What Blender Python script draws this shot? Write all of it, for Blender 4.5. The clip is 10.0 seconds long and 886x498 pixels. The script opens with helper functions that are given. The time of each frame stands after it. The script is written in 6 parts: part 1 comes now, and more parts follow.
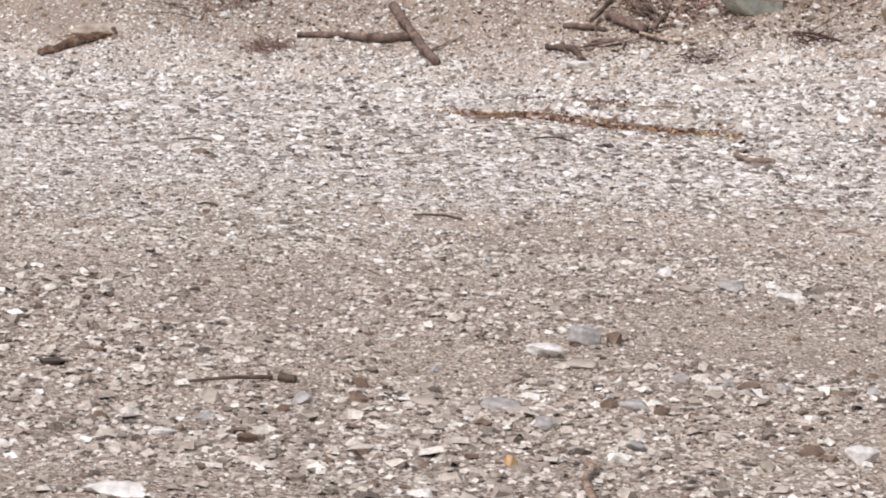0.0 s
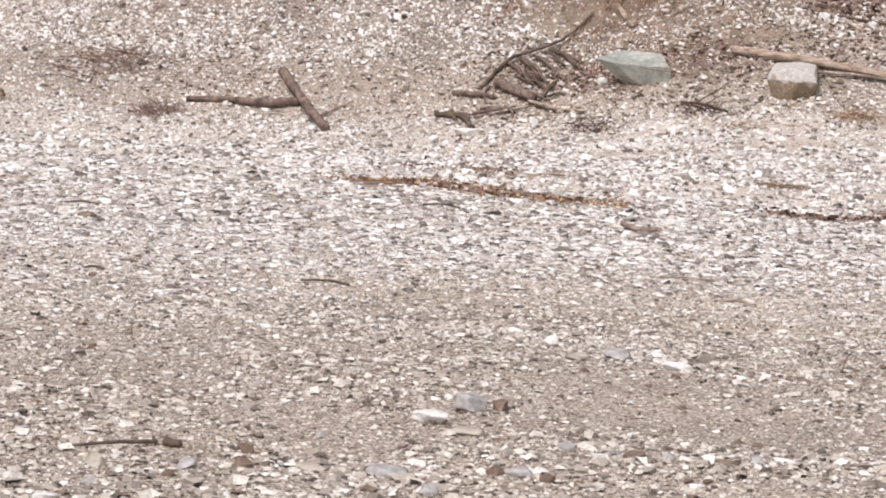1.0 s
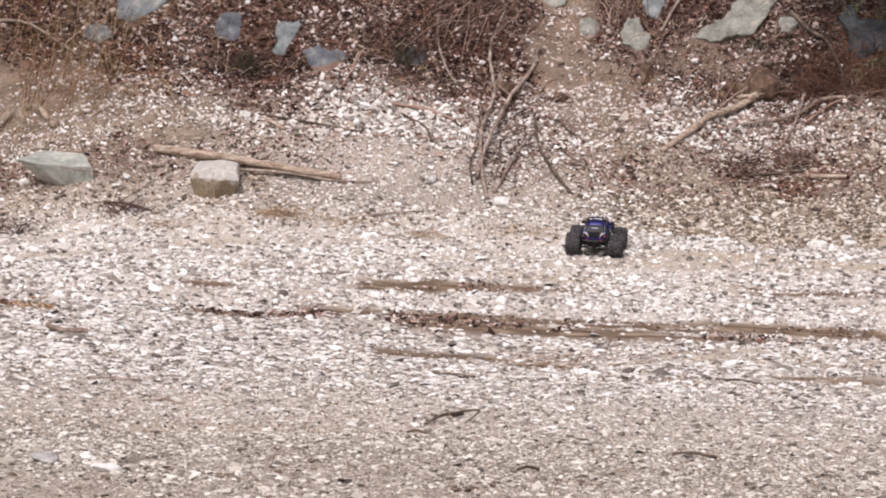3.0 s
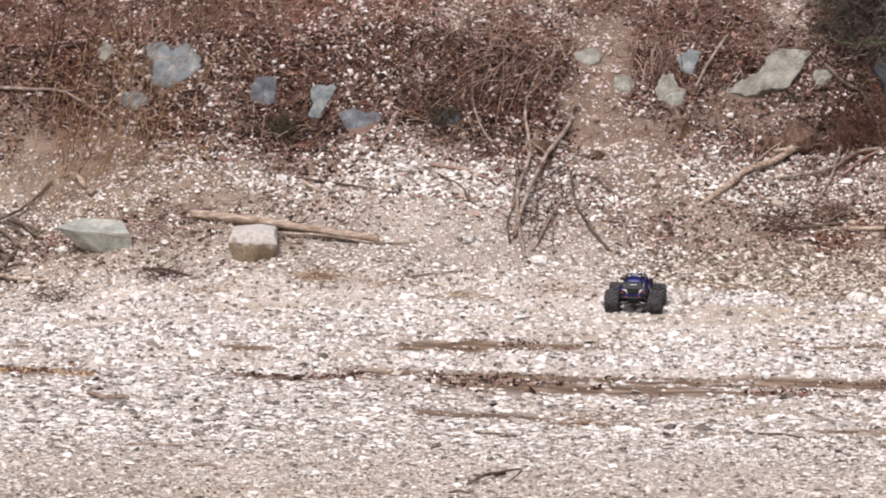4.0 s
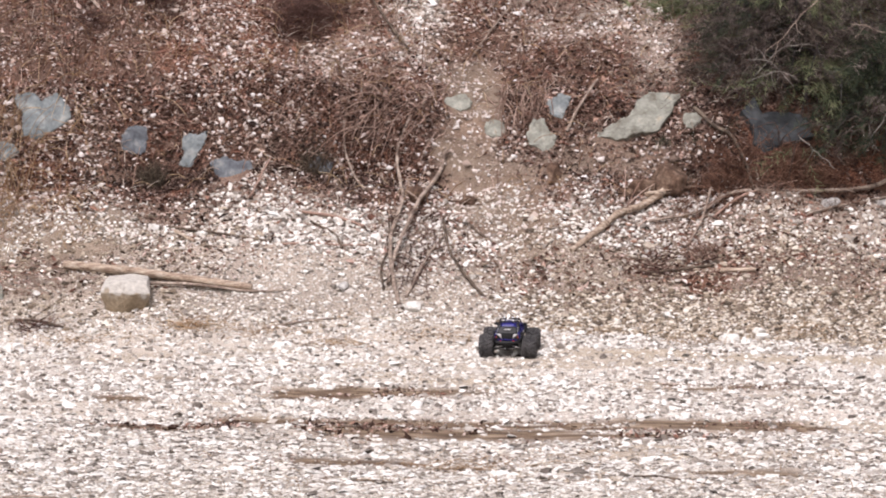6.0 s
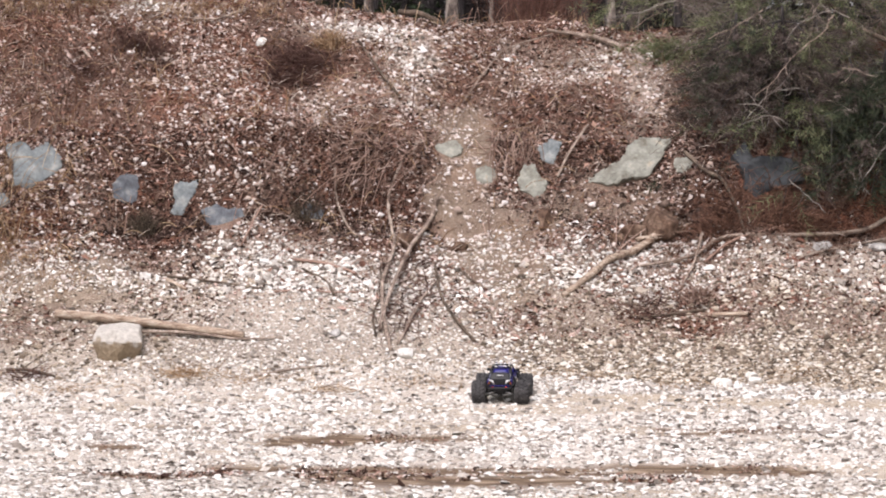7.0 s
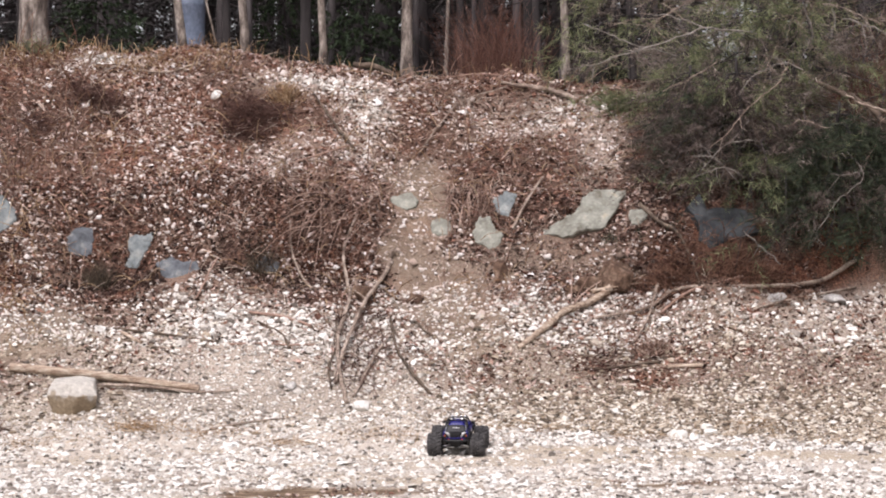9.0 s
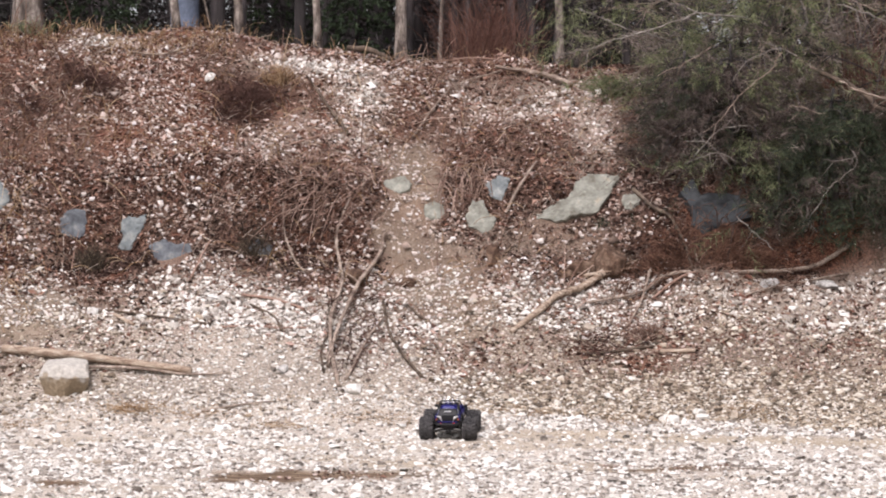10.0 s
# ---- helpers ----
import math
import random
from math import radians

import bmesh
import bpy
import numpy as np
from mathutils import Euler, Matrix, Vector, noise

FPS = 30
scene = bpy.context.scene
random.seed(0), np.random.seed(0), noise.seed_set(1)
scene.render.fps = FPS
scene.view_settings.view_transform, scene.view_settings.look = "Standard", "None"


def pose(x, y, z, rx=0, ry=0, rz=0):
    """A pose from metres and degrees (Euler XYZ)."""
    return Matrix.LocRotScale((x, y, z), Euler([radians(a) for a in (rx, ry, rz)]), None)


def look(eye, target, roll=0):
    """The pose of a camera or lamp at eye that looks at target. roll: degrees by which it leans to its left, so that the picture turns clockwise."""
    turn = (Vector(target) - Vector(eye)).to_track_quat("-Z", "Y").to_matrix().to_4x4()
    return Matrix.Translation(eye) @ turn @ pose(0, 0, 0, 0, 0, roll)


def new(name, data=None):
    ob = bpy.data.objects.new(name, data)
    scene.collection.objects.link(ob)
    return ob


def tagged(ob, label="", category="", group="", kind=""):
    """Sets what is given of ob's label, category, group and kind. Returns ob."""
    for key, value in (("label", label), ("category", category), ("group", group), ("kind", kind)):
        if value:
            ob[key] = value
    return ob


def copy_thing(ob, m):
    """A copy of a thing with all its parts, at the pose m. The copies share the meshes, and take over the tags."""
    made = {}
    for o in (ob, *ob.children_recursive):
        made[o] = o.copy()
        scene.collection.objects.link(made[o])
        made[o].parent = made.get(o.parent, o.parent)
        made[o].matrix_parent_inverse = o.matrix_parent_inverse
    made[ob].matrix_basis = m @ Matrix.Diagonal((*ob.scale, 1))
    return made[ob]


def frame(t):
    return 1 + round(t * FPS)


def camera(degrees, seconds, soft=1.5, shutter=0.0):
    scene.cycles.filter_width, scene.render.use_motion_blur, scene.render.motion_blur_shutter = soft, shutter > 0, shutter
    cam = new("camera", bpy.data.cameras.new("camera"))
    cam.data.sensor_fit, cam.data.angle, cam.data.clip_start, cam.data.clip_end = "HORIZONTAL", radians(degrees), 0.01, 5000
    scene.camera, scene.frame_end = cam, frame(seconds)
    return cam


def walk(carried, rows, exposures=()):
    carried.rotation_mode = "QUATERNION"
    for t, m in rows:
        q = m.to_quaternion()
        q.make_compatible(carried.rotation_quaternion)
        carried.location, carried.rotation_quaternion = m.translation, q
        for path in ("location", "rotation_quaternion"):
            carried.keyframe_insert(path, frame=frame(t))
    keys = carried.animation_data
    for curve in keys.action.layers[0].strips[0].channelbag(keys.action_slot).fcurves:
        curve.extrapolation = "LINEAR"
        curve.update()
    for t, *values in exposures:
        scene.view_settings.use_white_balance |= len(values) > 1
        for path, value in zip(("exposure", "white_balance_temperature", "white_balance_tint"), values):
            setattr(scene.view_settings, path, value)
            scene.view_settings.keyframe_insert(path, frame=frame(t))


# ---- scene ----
# A small off-road truck model stands on a gravel flat below a littered bank; the camera turns on the spot.
EYE_HEIGHT = 0.67
TURNS = (  # seconds, yaw, pitch, roll in degrees
    (0.0, 16.050, -5.968, 2.665), (0.5, 14.241, -5.370, 3.122), (1.0, 13.812, -4.494, 3.416), (1.5, 9.955, -4.455, 1.801),
    (2.0, 6.190, -3.742, 1.295), (2.5, 2.558, -2.235, 2.566), (2.7, 2.136, -1.982, 2.826), (3.8, 2.928, -1.188, 1.761),
    (4.0, 3.031, -0.649, 1.557), (4.5, 2.126, -0.087, 1.293), (5.0, 0.892, 0.035, 1.129), (5.5, 0.661, 0.321, 1.023),
    (5.7, 0.573, 0.343, 0.861), (6.8, 0.283, 0.780, 0.650), (7.0, 0.298, 1.306, 0.361), (7.5, 0.0, 2.250, 0.0),
    (8.0, -0.272, 2.666, -0.080), (8.5, -0.385, 2.724, -0.025), (9.0, -0.611, 2.383, 0.185), (9.5, -0.764, 1.952, 0.372),
    (10.0, -0.757, 2.051, 0.501))
cam = camera(18.0, 10.0, soft=1.95)
walk(cam, [(t, pose(0, 0, EYE_HEIGHT, 90 + pitch, 0, yaw) @ pose(0, 0, 0, 0, 0, roll)) for t, yaw, pitch, roll in TURNS],
     exposures=[(0.0, 0.28, 6480, 16), (0.5, 0.46, 6480, 16), (1.5, 0.48, 6500, 16.8), (2.5, 0.39, 6570, 18.4), (4.0, 0.47, 6585, 18), (5.5, 0.58, 6560, 18), (7.0, 0.69, 6535, 16.9), (8.0, 0.84, 6500, 16.5), (8.5, 0.85, 6510, 16.5), (9.0, 0.64, 6530, 16.8), (10.0, 0.59, 6545, 17.0)])

# ---- light: thin overcast ----
world = bpy.data.worlds.new("sky")
scene.world = world
world.use_nodes = True
wn = world.node_tree.nodes
sky = wn.new("ShaderNodeTexSky")
sky.sky_type, sky.sun_disc = "NISHITA", False
sky.sun_elevation, sky.sun_rotation = radians(52), radians(200)
sky.air_density, sky.dust_density, sky.ozone_density = 1.0, 4.0, 1.0
pale = wn.new("ShaderNodeHueSaturation")
pale.inputs["Saturation"].default_value = 0.2
world.node_tree.links.new(sky.outputs[0], pale.inputs["Color"])
world.node_tree.links.new(pale.outputs[0], wn["Background"].inputs[0])
wn["Background"].inputs[1].default_value = 0.12
sun_data = bpy.data.lights.new("sun", "SUN")
sun_data.energy, sun_data.angle, sun_data.color = 1.5, radians(14), (1.0, 0.965, 0.95)
sun = new("sun", sun_data)
sun.matrix_world = look((0, 0, 0), (0.34 * 0.6, 0.94 * 0.6, -0.8))


# ---- materials ----
def ramp(nt, stops, source):
    """A colour ramp fed by a socket; stops are (place, colour)."""
    node = nt.nodes.new("ShaderNodeValToRGB")
    els = node.color_ramp.elements
    while len(els) < len(stops):
        els.new(0.5)
    for el, (place, colour) in zip(els, stops):
        el.position, el.color = place, (*colour, 1)
    nt.links.new(source, node.inputs[0])
    return node.outputs[0]


def blend(nt, how, factor, a, b):
    node = nt.nodes.new("ShaderNodeMix")
    node.data_type, node.blend_type = "RGBA", how
    if isinstance(factor, (int, float)):
        node.inputs[0].default_value = factor
    else:
        nt.links.new(factor, node.inputs[0])
    for value, socket in ((a, node.inputs[6]), (b, node.inputs[7])):
        if isinstance(value, tuple):
            socket.default_value = (*value, 1)
        else:
            nt.links.new(value, socket)
    return node.outputs[2]


def noise_of(nt, scale, detail=4.0, stretch=(1, 1, 1), seed=0.0):
    coords = nt.nodes.new("ShaderNodeTexCoord")
    mapping = nt.nodes.new("ShaderNodeMapping")
    mapping.inputs["Scale"].default_value = stretch
    mapping.inputs["Location"].default_value = (seed, seed * 1.7, seed * 0.3)
    nt.links.new(coords.outputs["Object"], mapping.inputs[0])
    node = nt.nodes.new("ShaderNodeTexNoise")
    node.inputs["Scale"].default_value, node.inputs["Detail"].default_value = scale, detail
    nt.links.new(mapping.outputs[0], node.inputs["Vector"])
    return node.outputs[0]


def surface(name, stops, scale, rough_value=0.85, bump=0.3, bump_scale=None, metal=0.0, stretch=(1, 1, 1), source="noise", spread=0.35, specular=0.3):
    """A worn surface: a colour ramp over coarse noise, or over a random number a piece, with finer grain and relief."""
    m = bpy.data.materials.new(name)
    m.use_nodes = True
    nt = m.node_tree
    bsdf = nt.nodes["Principled BSDF"]
    grain = noise_of(nt, scale * 5, 5, stretch, 3.0)
    if source == "island":
        geo = nt.nodes.new("ShaderNodeNewGeometry")
        base = ramp(nt, stops, geo.outputs["Random Per Island"])
    elif source == "object":
        info = nt.nodes.new("ShaderNodeObjectInfo")
        base = ramp(nt, stops, info.outputs["Random"])
    else:
        base = ramp(nt, stops, noise_of(nt, scale, 6, stretch))
    grey = ramp(nt, ((0.25, (1 - spread,) * 3), (0.75, (1 + spread * 0.4,) * 3)), grain)
    nt.links.new(blend(nt, "MULTIPLY", 1.0, base, grey), bsdf.inputs["Base Color"])
    bsdf.inputs["Roughness"].default_value, bsdf.inputs["Metallic"].default_value = rough_value, metal
    bsdf.inputs["Specular IOR Level"].default_value = specular
    if bump:
        node = nt.nodes.new("ShaderNodeBump")
        node.inputs["Strength"].default_value, node.inputs["Distance"].default_value = bump, 0.01
        nt.links.new(noise_of(nt, bump_scale or scale * 8, 5, stretch, 5.0), node.inputs["Height"])
        nt.links.new(node.outputs[0], bsdf.inputs["Normal"])
    return m


def ground_material():
    """Crushed gravel with earth, dead grass and leaf litter by the sheet's own layers."""
    m = bpy.data.materials.new("gravel_ground")
    m.use_nodes = True
    nt = m.node_tree
    bsdf = nt.nodes["Principled BSDF"]
    coords = nt.nodes.new("ShaderNodeTexCoord")
    layers = {}
    for key in ("litter", "earth", "pale", "mud", "loam"):
        node = nt.nodes.new("ShaderNodeAttribute")
        node.attribute_name = key
        layers[key] = node.outputs["Fac"]
    chips = []
    for scale in (250.0, 135.0):
        node = nt.nodes.new("ShaderNodeTexVoronoi")
        node.inputs["Scale"].default_value = scale
        nt.links.new(coords.outputs["Object"], node.inputs["Vector"])
        split = nt.nodes.new("ShaderNodeSeparateColor")
        nt.links.new(node.outputs["Color"], split.inputs[0])
        chips.append((split.outputs[0], node.outputs["Distance"]))
    fine = ramp(nt, ((0.0, (0.08, 0.064, 0.055)), (0.2, (0.26, 0.219, 0.186)), (0.5, (0.43, 0.376, 0.325)), (0.8, (0.60, 0.54, 0.48)), (1.0, (0.80, 0.76, 0.71))), chips[0][0])
    coarse = ramp(nt, ((0.0, (0.12, 0.099, 0.085)), (0.4, (0.375, 0.325, 0.278)), (0.8, (0.55, 0.495, 0.435)), (1.0, (0.77, 0.73, 0.68))), chips[1][0])
    mixed = blend(nt, "MIX", noise_of(nt, 6.0, 3), fine, coarse)
    # chips darken towards their edges, painted as gaps between stones
    gap = ramp(nt, ((0.30, (1.12, 1.12, 1.12)), (0.62, (0.55, 0.50, 0.46))), chips[1][1])
    mixed = blend(nt, "MULTIPLY", 0.8, mixed, gap)
    tint = ramp(nt, ((0.3, (0.80, 0.78, 0.76)), (0.55, (1.0, 0.97, 0.93)), (0.75, (1.15, 1.10, 1.05))), noise_of(nt, 0.9, 5, (0.35, 1.0, 1.0)))
    mixed = blend(nt, "MULTIPLY", 1.0, mixed, tint)
    mixed = blend(nt, "MIX", layers["pale"], mixed, blend(nt, "MIX", 0.42, blend(nt, "MULTIPLY", 1.0, mixed, (1.2, 1.2, 1.2)), (0.74, 0.695, 0.645)))
    soil = ramp(nt, ((0.3, (0.25, 0.192, 0.13)), (0.5, (0.43, 0.35, 0.25)), (0.7, (0.57, 0.485, 0.375))), noise_of(nt, 25.0, 6))
    soil = blend(nt, "MIX", 0.35, soil, fine)
    damp = ramp(nt, ((0.35, (0.38, 0.345, 0.31)), (0.65, (0.70, 0.67, 0.64))), noise_of(nt, 5.0, 6, (1, 1, 1), 7.0))
    soil = blend(nt, "MIX", layers["loam"], soil, blend(nt, "MULTIPLY", 1.0, soil, damp))
    mixed = blend(nt, "MIX", layers["earth"], mixed, soil)
    wet = ramp(nt, ((0.3, (0.085, 0.057, 0.042)), (0.5, (0.17, 0.118, 0.080)), (0.7, (0.33, 0.252, 0.183))), noise_of(nt, 14.0, 6, (0.5, 1, 1), 9.0))
    mixed = blend(nt, "MIX", layers["mud"], mixed, wet)
    leaf = ramp(nt, ((0.3, (0.018, 0.008, 0.006)), (0.45, (0.070, 0.034, 0.024)), (0.58, (0.145, 0.078, 0.055)), (0.72, (0.25, 0.165, 0.125))), noise_of(nt, 75.0, 4))
    hue = ramp(nt, ((0.35, (1.25, 0.98, 0.84)), (0.5, (1.0, 1.0, 1.0)), (0.65, (0.84, 0.92, 0.98))), noise_of(nt, 1.6, 4, (1, 1, 1), 12.0))
    leaf = blend(nt, "MULTIPLY", 1.0, leaf, hue)
    mixed = blend(nt, "MIX", layers["litter"], mixed, leaf)
    nt.links.new(mixed, bsdf.inputs["Base Color"])
    bsdf.inputs["Roughness"].default_value, bsdf.inputs["Specular IOR Level"].default_value = 0.95, 0.15
    node = nt.nodes.new("ShaderNodeBump")
    node.inputs["Strength"].default_value, node.inputs["Distance"].default_value = 0.8, 0.005
    node.invert = True
    nt.links.new(chips[1][1], node.inputs["Height"])
    nt.links.new(node.outputs[0], bsdf.inputs["Normal"])
    return m


def thin_leaf(m):
    """Lets part of the light through, as needles do."""
    nt = m.node_tree
    bsdf = nt.nodes["Principled BSDF"]
    glow = nt.nodes.new("ShaderNodeBsdfTranslucent")
    nt.links.new(bsdf.inputs["Base Color"].links[0].from_socket, glow.inputs["Color"])
    mixer = nt.nodes.new("ShaderNodeMixShader")
    mixer.inputs[0].default_value = 0.4
    nt.links.new(bsdf.outputs[0], mixer.inputs[1])
    nt.links.new(glow.outputs[0], mixer.inputs[2])
    nt.links.new(mixer.outputs[0], nt.nodes["Material Output"].inputs["Surface"])


def two_toned(name, low, high):
    """A boulder whose colour turns from tan low down to pale at the top."""
    m = surface(name, ((0.3, (0.85, 0.85, 0.85)), (0.7, (1.0, 1.0, 1.0))), 7, 0.9, 0.7, 40)
    nt = m.node_tree
    bsdf = nt.nodes["Principled BSDF"]
    coords, split, add = nt.nodes.new("ShaderNodeTexCoord"), nt.nodes.new("ShaderNodeSeparateXYZ"), nt.nodes.new("ShaderNodeMath")
    nt.links.new(coords.outputs["Object"], split.inputs[0])
    add.operation, add.inputs[2].default_value = "MULTIPLY_ADD", 0.0
    add.inputs[1].default_value = 3.0
    nt.links.new(split.outputs[2], add.inputs[0])
    nt.links.new(noise_of(nt, 9, 5), add.inputs[2])
    tone = ramp(nt, ((0.30, low), (0.38, tuple(0.7 * a + 0.3 * b for a, b in zip(low, high))), (0.44, high)), add.outputs[0])
    nt.links.new(blend(nt, "MULTIPLY", 1.0, tone, bsdf.inputs["Base Color"].links[0].from_socket), bsdf.inputs["Base Color"])
    return m


GROUND = ground_material()
ROCK_TWO_TONE = two_toned("two_tone_tan_boulder", (0.33, 0.26, 0.18), (0.53, 0.50, 0.455))
PEBBLE = surface("gravel_stone", ((0.0, (0.085, 0.070, 0.058)), (0.15, (0.265, 0.226, 0.189)), (0.45, (0.455, 0.402, 0.343)), (0.7, (0.595, 0.542, 0.473)), (0.9, (0.73, 0.69, 0.62)), (1.0, (0.83, 0.81, 0.76))), 30, 0.9, 0.3, 120, source="island")
CHALK = surface("pale_gravel_stone", ((0.0, (0.115, 0.095, 0.08)), (0.2, (0.32, 0.279, 0.243)), (0.5, (0.60, 0.557, 0.505)), (0.8, (0.80, 0.772, 0.728)), (1.0, (0.90, 0.888, 0.855))), 30, 0.9, 0.3, 120, source="island")
LEAF = surface("dead_leaf", ((0.0, (0.066, 0.030, 0.022)), (0.2, (0.19, 0.090, 0.065)), (0.4, (0.33, 0.188, 0.140)), (0.65, (0.48, 0.335, 0.280)), (1.0, (0.756, 0.655, 0.615))), 40, 0.9, 0, source="island")
# Darkened copy of LEAF, for shade on the bank and dark scraps in ruts.
LEAF_DARK = surface("dark_and_shaded_leaf", ((0.0, (0.02, 0.011, 0.009)), (0.4, (0.07, 0.038, 0.029)), (0.8, (0.15, 0.09, 0.07)), (1.0, (0.32, 0.23, 0.19))), 40, 0.9, 0, source="island")
LEAF_RUST = surface("rust_dead_leaf", ((0.0, (0.053, 0.0223, 0.016)), (0.3, (0.164, 0.0742, 0.0524)), (0.6, (0.307, 0.164, 0.12)), (0.85, (0.466, 0.297, 0.228)), (1.0, (0.7, 0.572, 0.524))), 40, 0.9, 0, source="island")
TAN_STONE = surface("tan_apron_stone", ((0.0, (0.055, 0.041, 0.030)), (0.3, (0.20, 0.153, 0.112)), (0.55, (0.39, 0.318, 0.242)), (0.8, (0.62, 0.555, 0.468)), (1.0, (0.80, 0.765, 0.70))), 30, 0.9, 0.3, 120, source="island")
BANK_STONE = surface("tan_bank_stone", ((0.0, (0.147, 0.104, 0.0816)), (0.25, (0.331, 0.248, 0.204)), (0.55, (0.552, 0.464, 0.408)), (0.85, (0.718, 0.657, 0.626)), (1.0, (0.791, 0.756, 0.744))), 30, 0.9, 0.3, 120, source="island")
STRAW = surface("dry_straw", ((0.0, (0.19, 0.096, 0.046)), (0.5, (0.37, 0.235, 0.13)), (1.0, (0.54, 0.41, 0.27))), 40, 0.9, 0, source="island")
PALE_STEM = surface("bleached_stem", ((0.0, (0.24, 0.17, 0.13)), (0.5, (0.42, 0.33, 0.265)), (1.0, (0.66, 0.58, 0.50))), 40, 0.9, 0, source="island")
ROOT = surface("dry_root", ((0.0, (0.125, 0.070, 0.053)), (0.5, (0.29, 0.183, 0.142)), (1.0, (0.50, 0.365, 0.30))), 20, 0.9, 0.2, source="island")
RUST_TWIG = surface("red_brown_twig", ((0.0, (0.055, 0.026, 0.018)), (0.5, (0.145, 0.070, 0.047)), (1.0, (0.27, 0.155, 0.105))), 20, 0.9, 0, source="island")
HEATHER = surface("purple_brown_heather", ((0.0, (0.045, 0.021, 0.017)), (0.5, (0.115, 0.056, 0.045)), (1.0, (0.20, 0.118, 0.095))), 20, 0.9, 0, source="island")
DARK_TWIG = surface("dark_twig", ((0.0, (0.03, 0.024, 0.018)), (0.6, (0.09, 0.065, 0.045)), (1.0, (0.17, 0.13, 0.09))), 20, 0.9, 0, source="island")
WOOD_PALE = surface("barkless_wood", ((0.32, (0.17, 0.105, 0.07)), (0.46, (0.38, 0.285, 0.215)), (0.58, (0.48, 0.385, 0.30)), (0.7, (0.60, 0.51, 0.42))), 9, 0.85, 0.6, 40, stretch=(1, 5, 5), spread=0.5)
WOOD_GREY = surface("weathered_branch", ((0.3, (0.14, 0.10, 0.08)), (0.5, (0.30, 0.232, 0.188)), (0.7, (0.48, 0.40, 0.335))), 14, 0.9, 0.7, 50, spread=0.5)
LOG_BROWN = surface("brown_weathered_log", ((0.3, (0.085, 0.058, 0.046)), (0.5, (0.185, 0.132, 0.107)), (0.7, (0.30, 0.228, 0.188))), 14, 0.9, 0.8, 50, spread=0.5)
BLEACHED = surface("bleached_dead_limb", ((0.3, (0.13, 0.11, 0.096)), (0.5, (0.22, 0.195, 0.175)), (0.7, (0.36, 0.33, 0.30))), 16, 0.9, 0.5, 50)
RUSSET = surface("russet_twig", ((0.0, (0.06, 0.025, 0.019)), (0.5, (0.15, 0.070, 0.052)), (1.0, (0.25, 0.145, 0.11))), 20, 0.9, 0, source="island")
WOOD_DARK = surface("dark_bark_branch", ((0.3, (0.05, 0.037, 0.028)), (0.5, (0.11, 0.08, 0.06)), (0.7, (0.19, 0.145, 0.11))), 12, 0.9, 0.5, 50)
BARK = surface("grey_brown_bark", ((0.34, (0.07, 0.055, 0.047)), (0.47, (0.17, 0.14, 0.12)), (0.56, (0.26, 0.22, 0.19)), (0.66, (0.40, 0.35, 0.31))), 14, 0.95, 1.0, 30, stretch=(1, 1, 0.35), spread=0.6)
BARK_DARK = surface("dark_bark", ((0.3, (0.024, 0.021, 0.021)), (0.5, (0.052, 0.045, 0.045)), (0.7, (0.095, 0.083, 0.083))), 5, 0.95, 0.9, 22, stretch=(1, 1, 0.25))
# Dimmer copy of the bark, for the poles inside the wood.
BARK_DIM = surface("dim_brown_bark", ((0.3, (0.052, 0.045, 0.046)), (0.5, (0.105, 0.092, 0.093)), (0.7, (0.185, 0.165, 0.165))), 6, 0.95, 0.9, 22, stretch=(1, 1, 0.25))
SLAB = surface("grey_green_rock", ((0.28, (0.12, 0.10, 0.078)), (0.40, (0.205, 0.20, 0.168)), (0.52, (0.26, 0.262, 0.226)), (0.63, (0.325, 0.325, 0.28)), (0.73, (0.39, 0.345, 0.27))), 8, 0.9, 0.5, 35, spread=0.3)
SLAB_BLUE = surface("blue_grey_rock", ((0.27, (0.095, 0.092, 0.086)), (0.40, (0.145, 0.163, 0.168)), (0.53, (0.196, 0.217, 0.220)), (0.64, (0.27, 0.285, 0.275)), (0.74, (0.36, 0.35, 0.315))), 8, 0.9, 0.5, 35, spread=0.3)
SLAB_SLATE = surface("slate_blue_rock", ((0.27, (0.060, 0.055, 0.052)), (0.42, (0.098, 0.106, 0.120)), (0.55, (0.135, 0.146, 0.160)), (0.70, (0.24, 0.245, 0.24))), 9, 0.9, 0.5, 35, spread=0.3)
EARTH_CLOD = surface("brown_earth_clod", ((0.3, (0.05, 0.028, 0.019)), (0.5, (0.135, 0.082, 0.056)), (0.7, (0.27, 0.19, 0.14))), 14, 0.95, 1.0, 40, spread=0.6)
ROCK_GREEN = surface("pale_green_rock", ((0.3, (0.24, 0.255, 0.22)), (0.5, (0.35, 0.365, 0.32)), (0.7, (0.47, 0.47, 0.42))), 5, 0.9, 0.6, 25)
# Dark rock, made darker still to carry the pine's shade.
SLAB_SHADE = surface("shaded_grey_rock", ((0.3, (0.020, 0.022, 0.025)), (0.5, (0.038, 0.042, 0.046)), (0.7, (0.062, 0.066, 0.070))), 5, 0.85, 0.6, 25)
ROCK_TAN = surface("tan_rock", ((0.3, (0.30, 0.24, 0.185)), (0.5, (0.45, 0.395, 0.33)), (0.7, (0.60, 0.56, 0.50))), 7, 0.9, 0.7, 40)
ROCK_GREY = surface("grey_rock", ((0.3, (0.27, 0.255, 0.24)), (0.5, (0.42, 0.405, 0.385)), (0.7, (0.57, 0.555, 0.535))), 14, 0.9, 0.6, 60, spread=0.45)
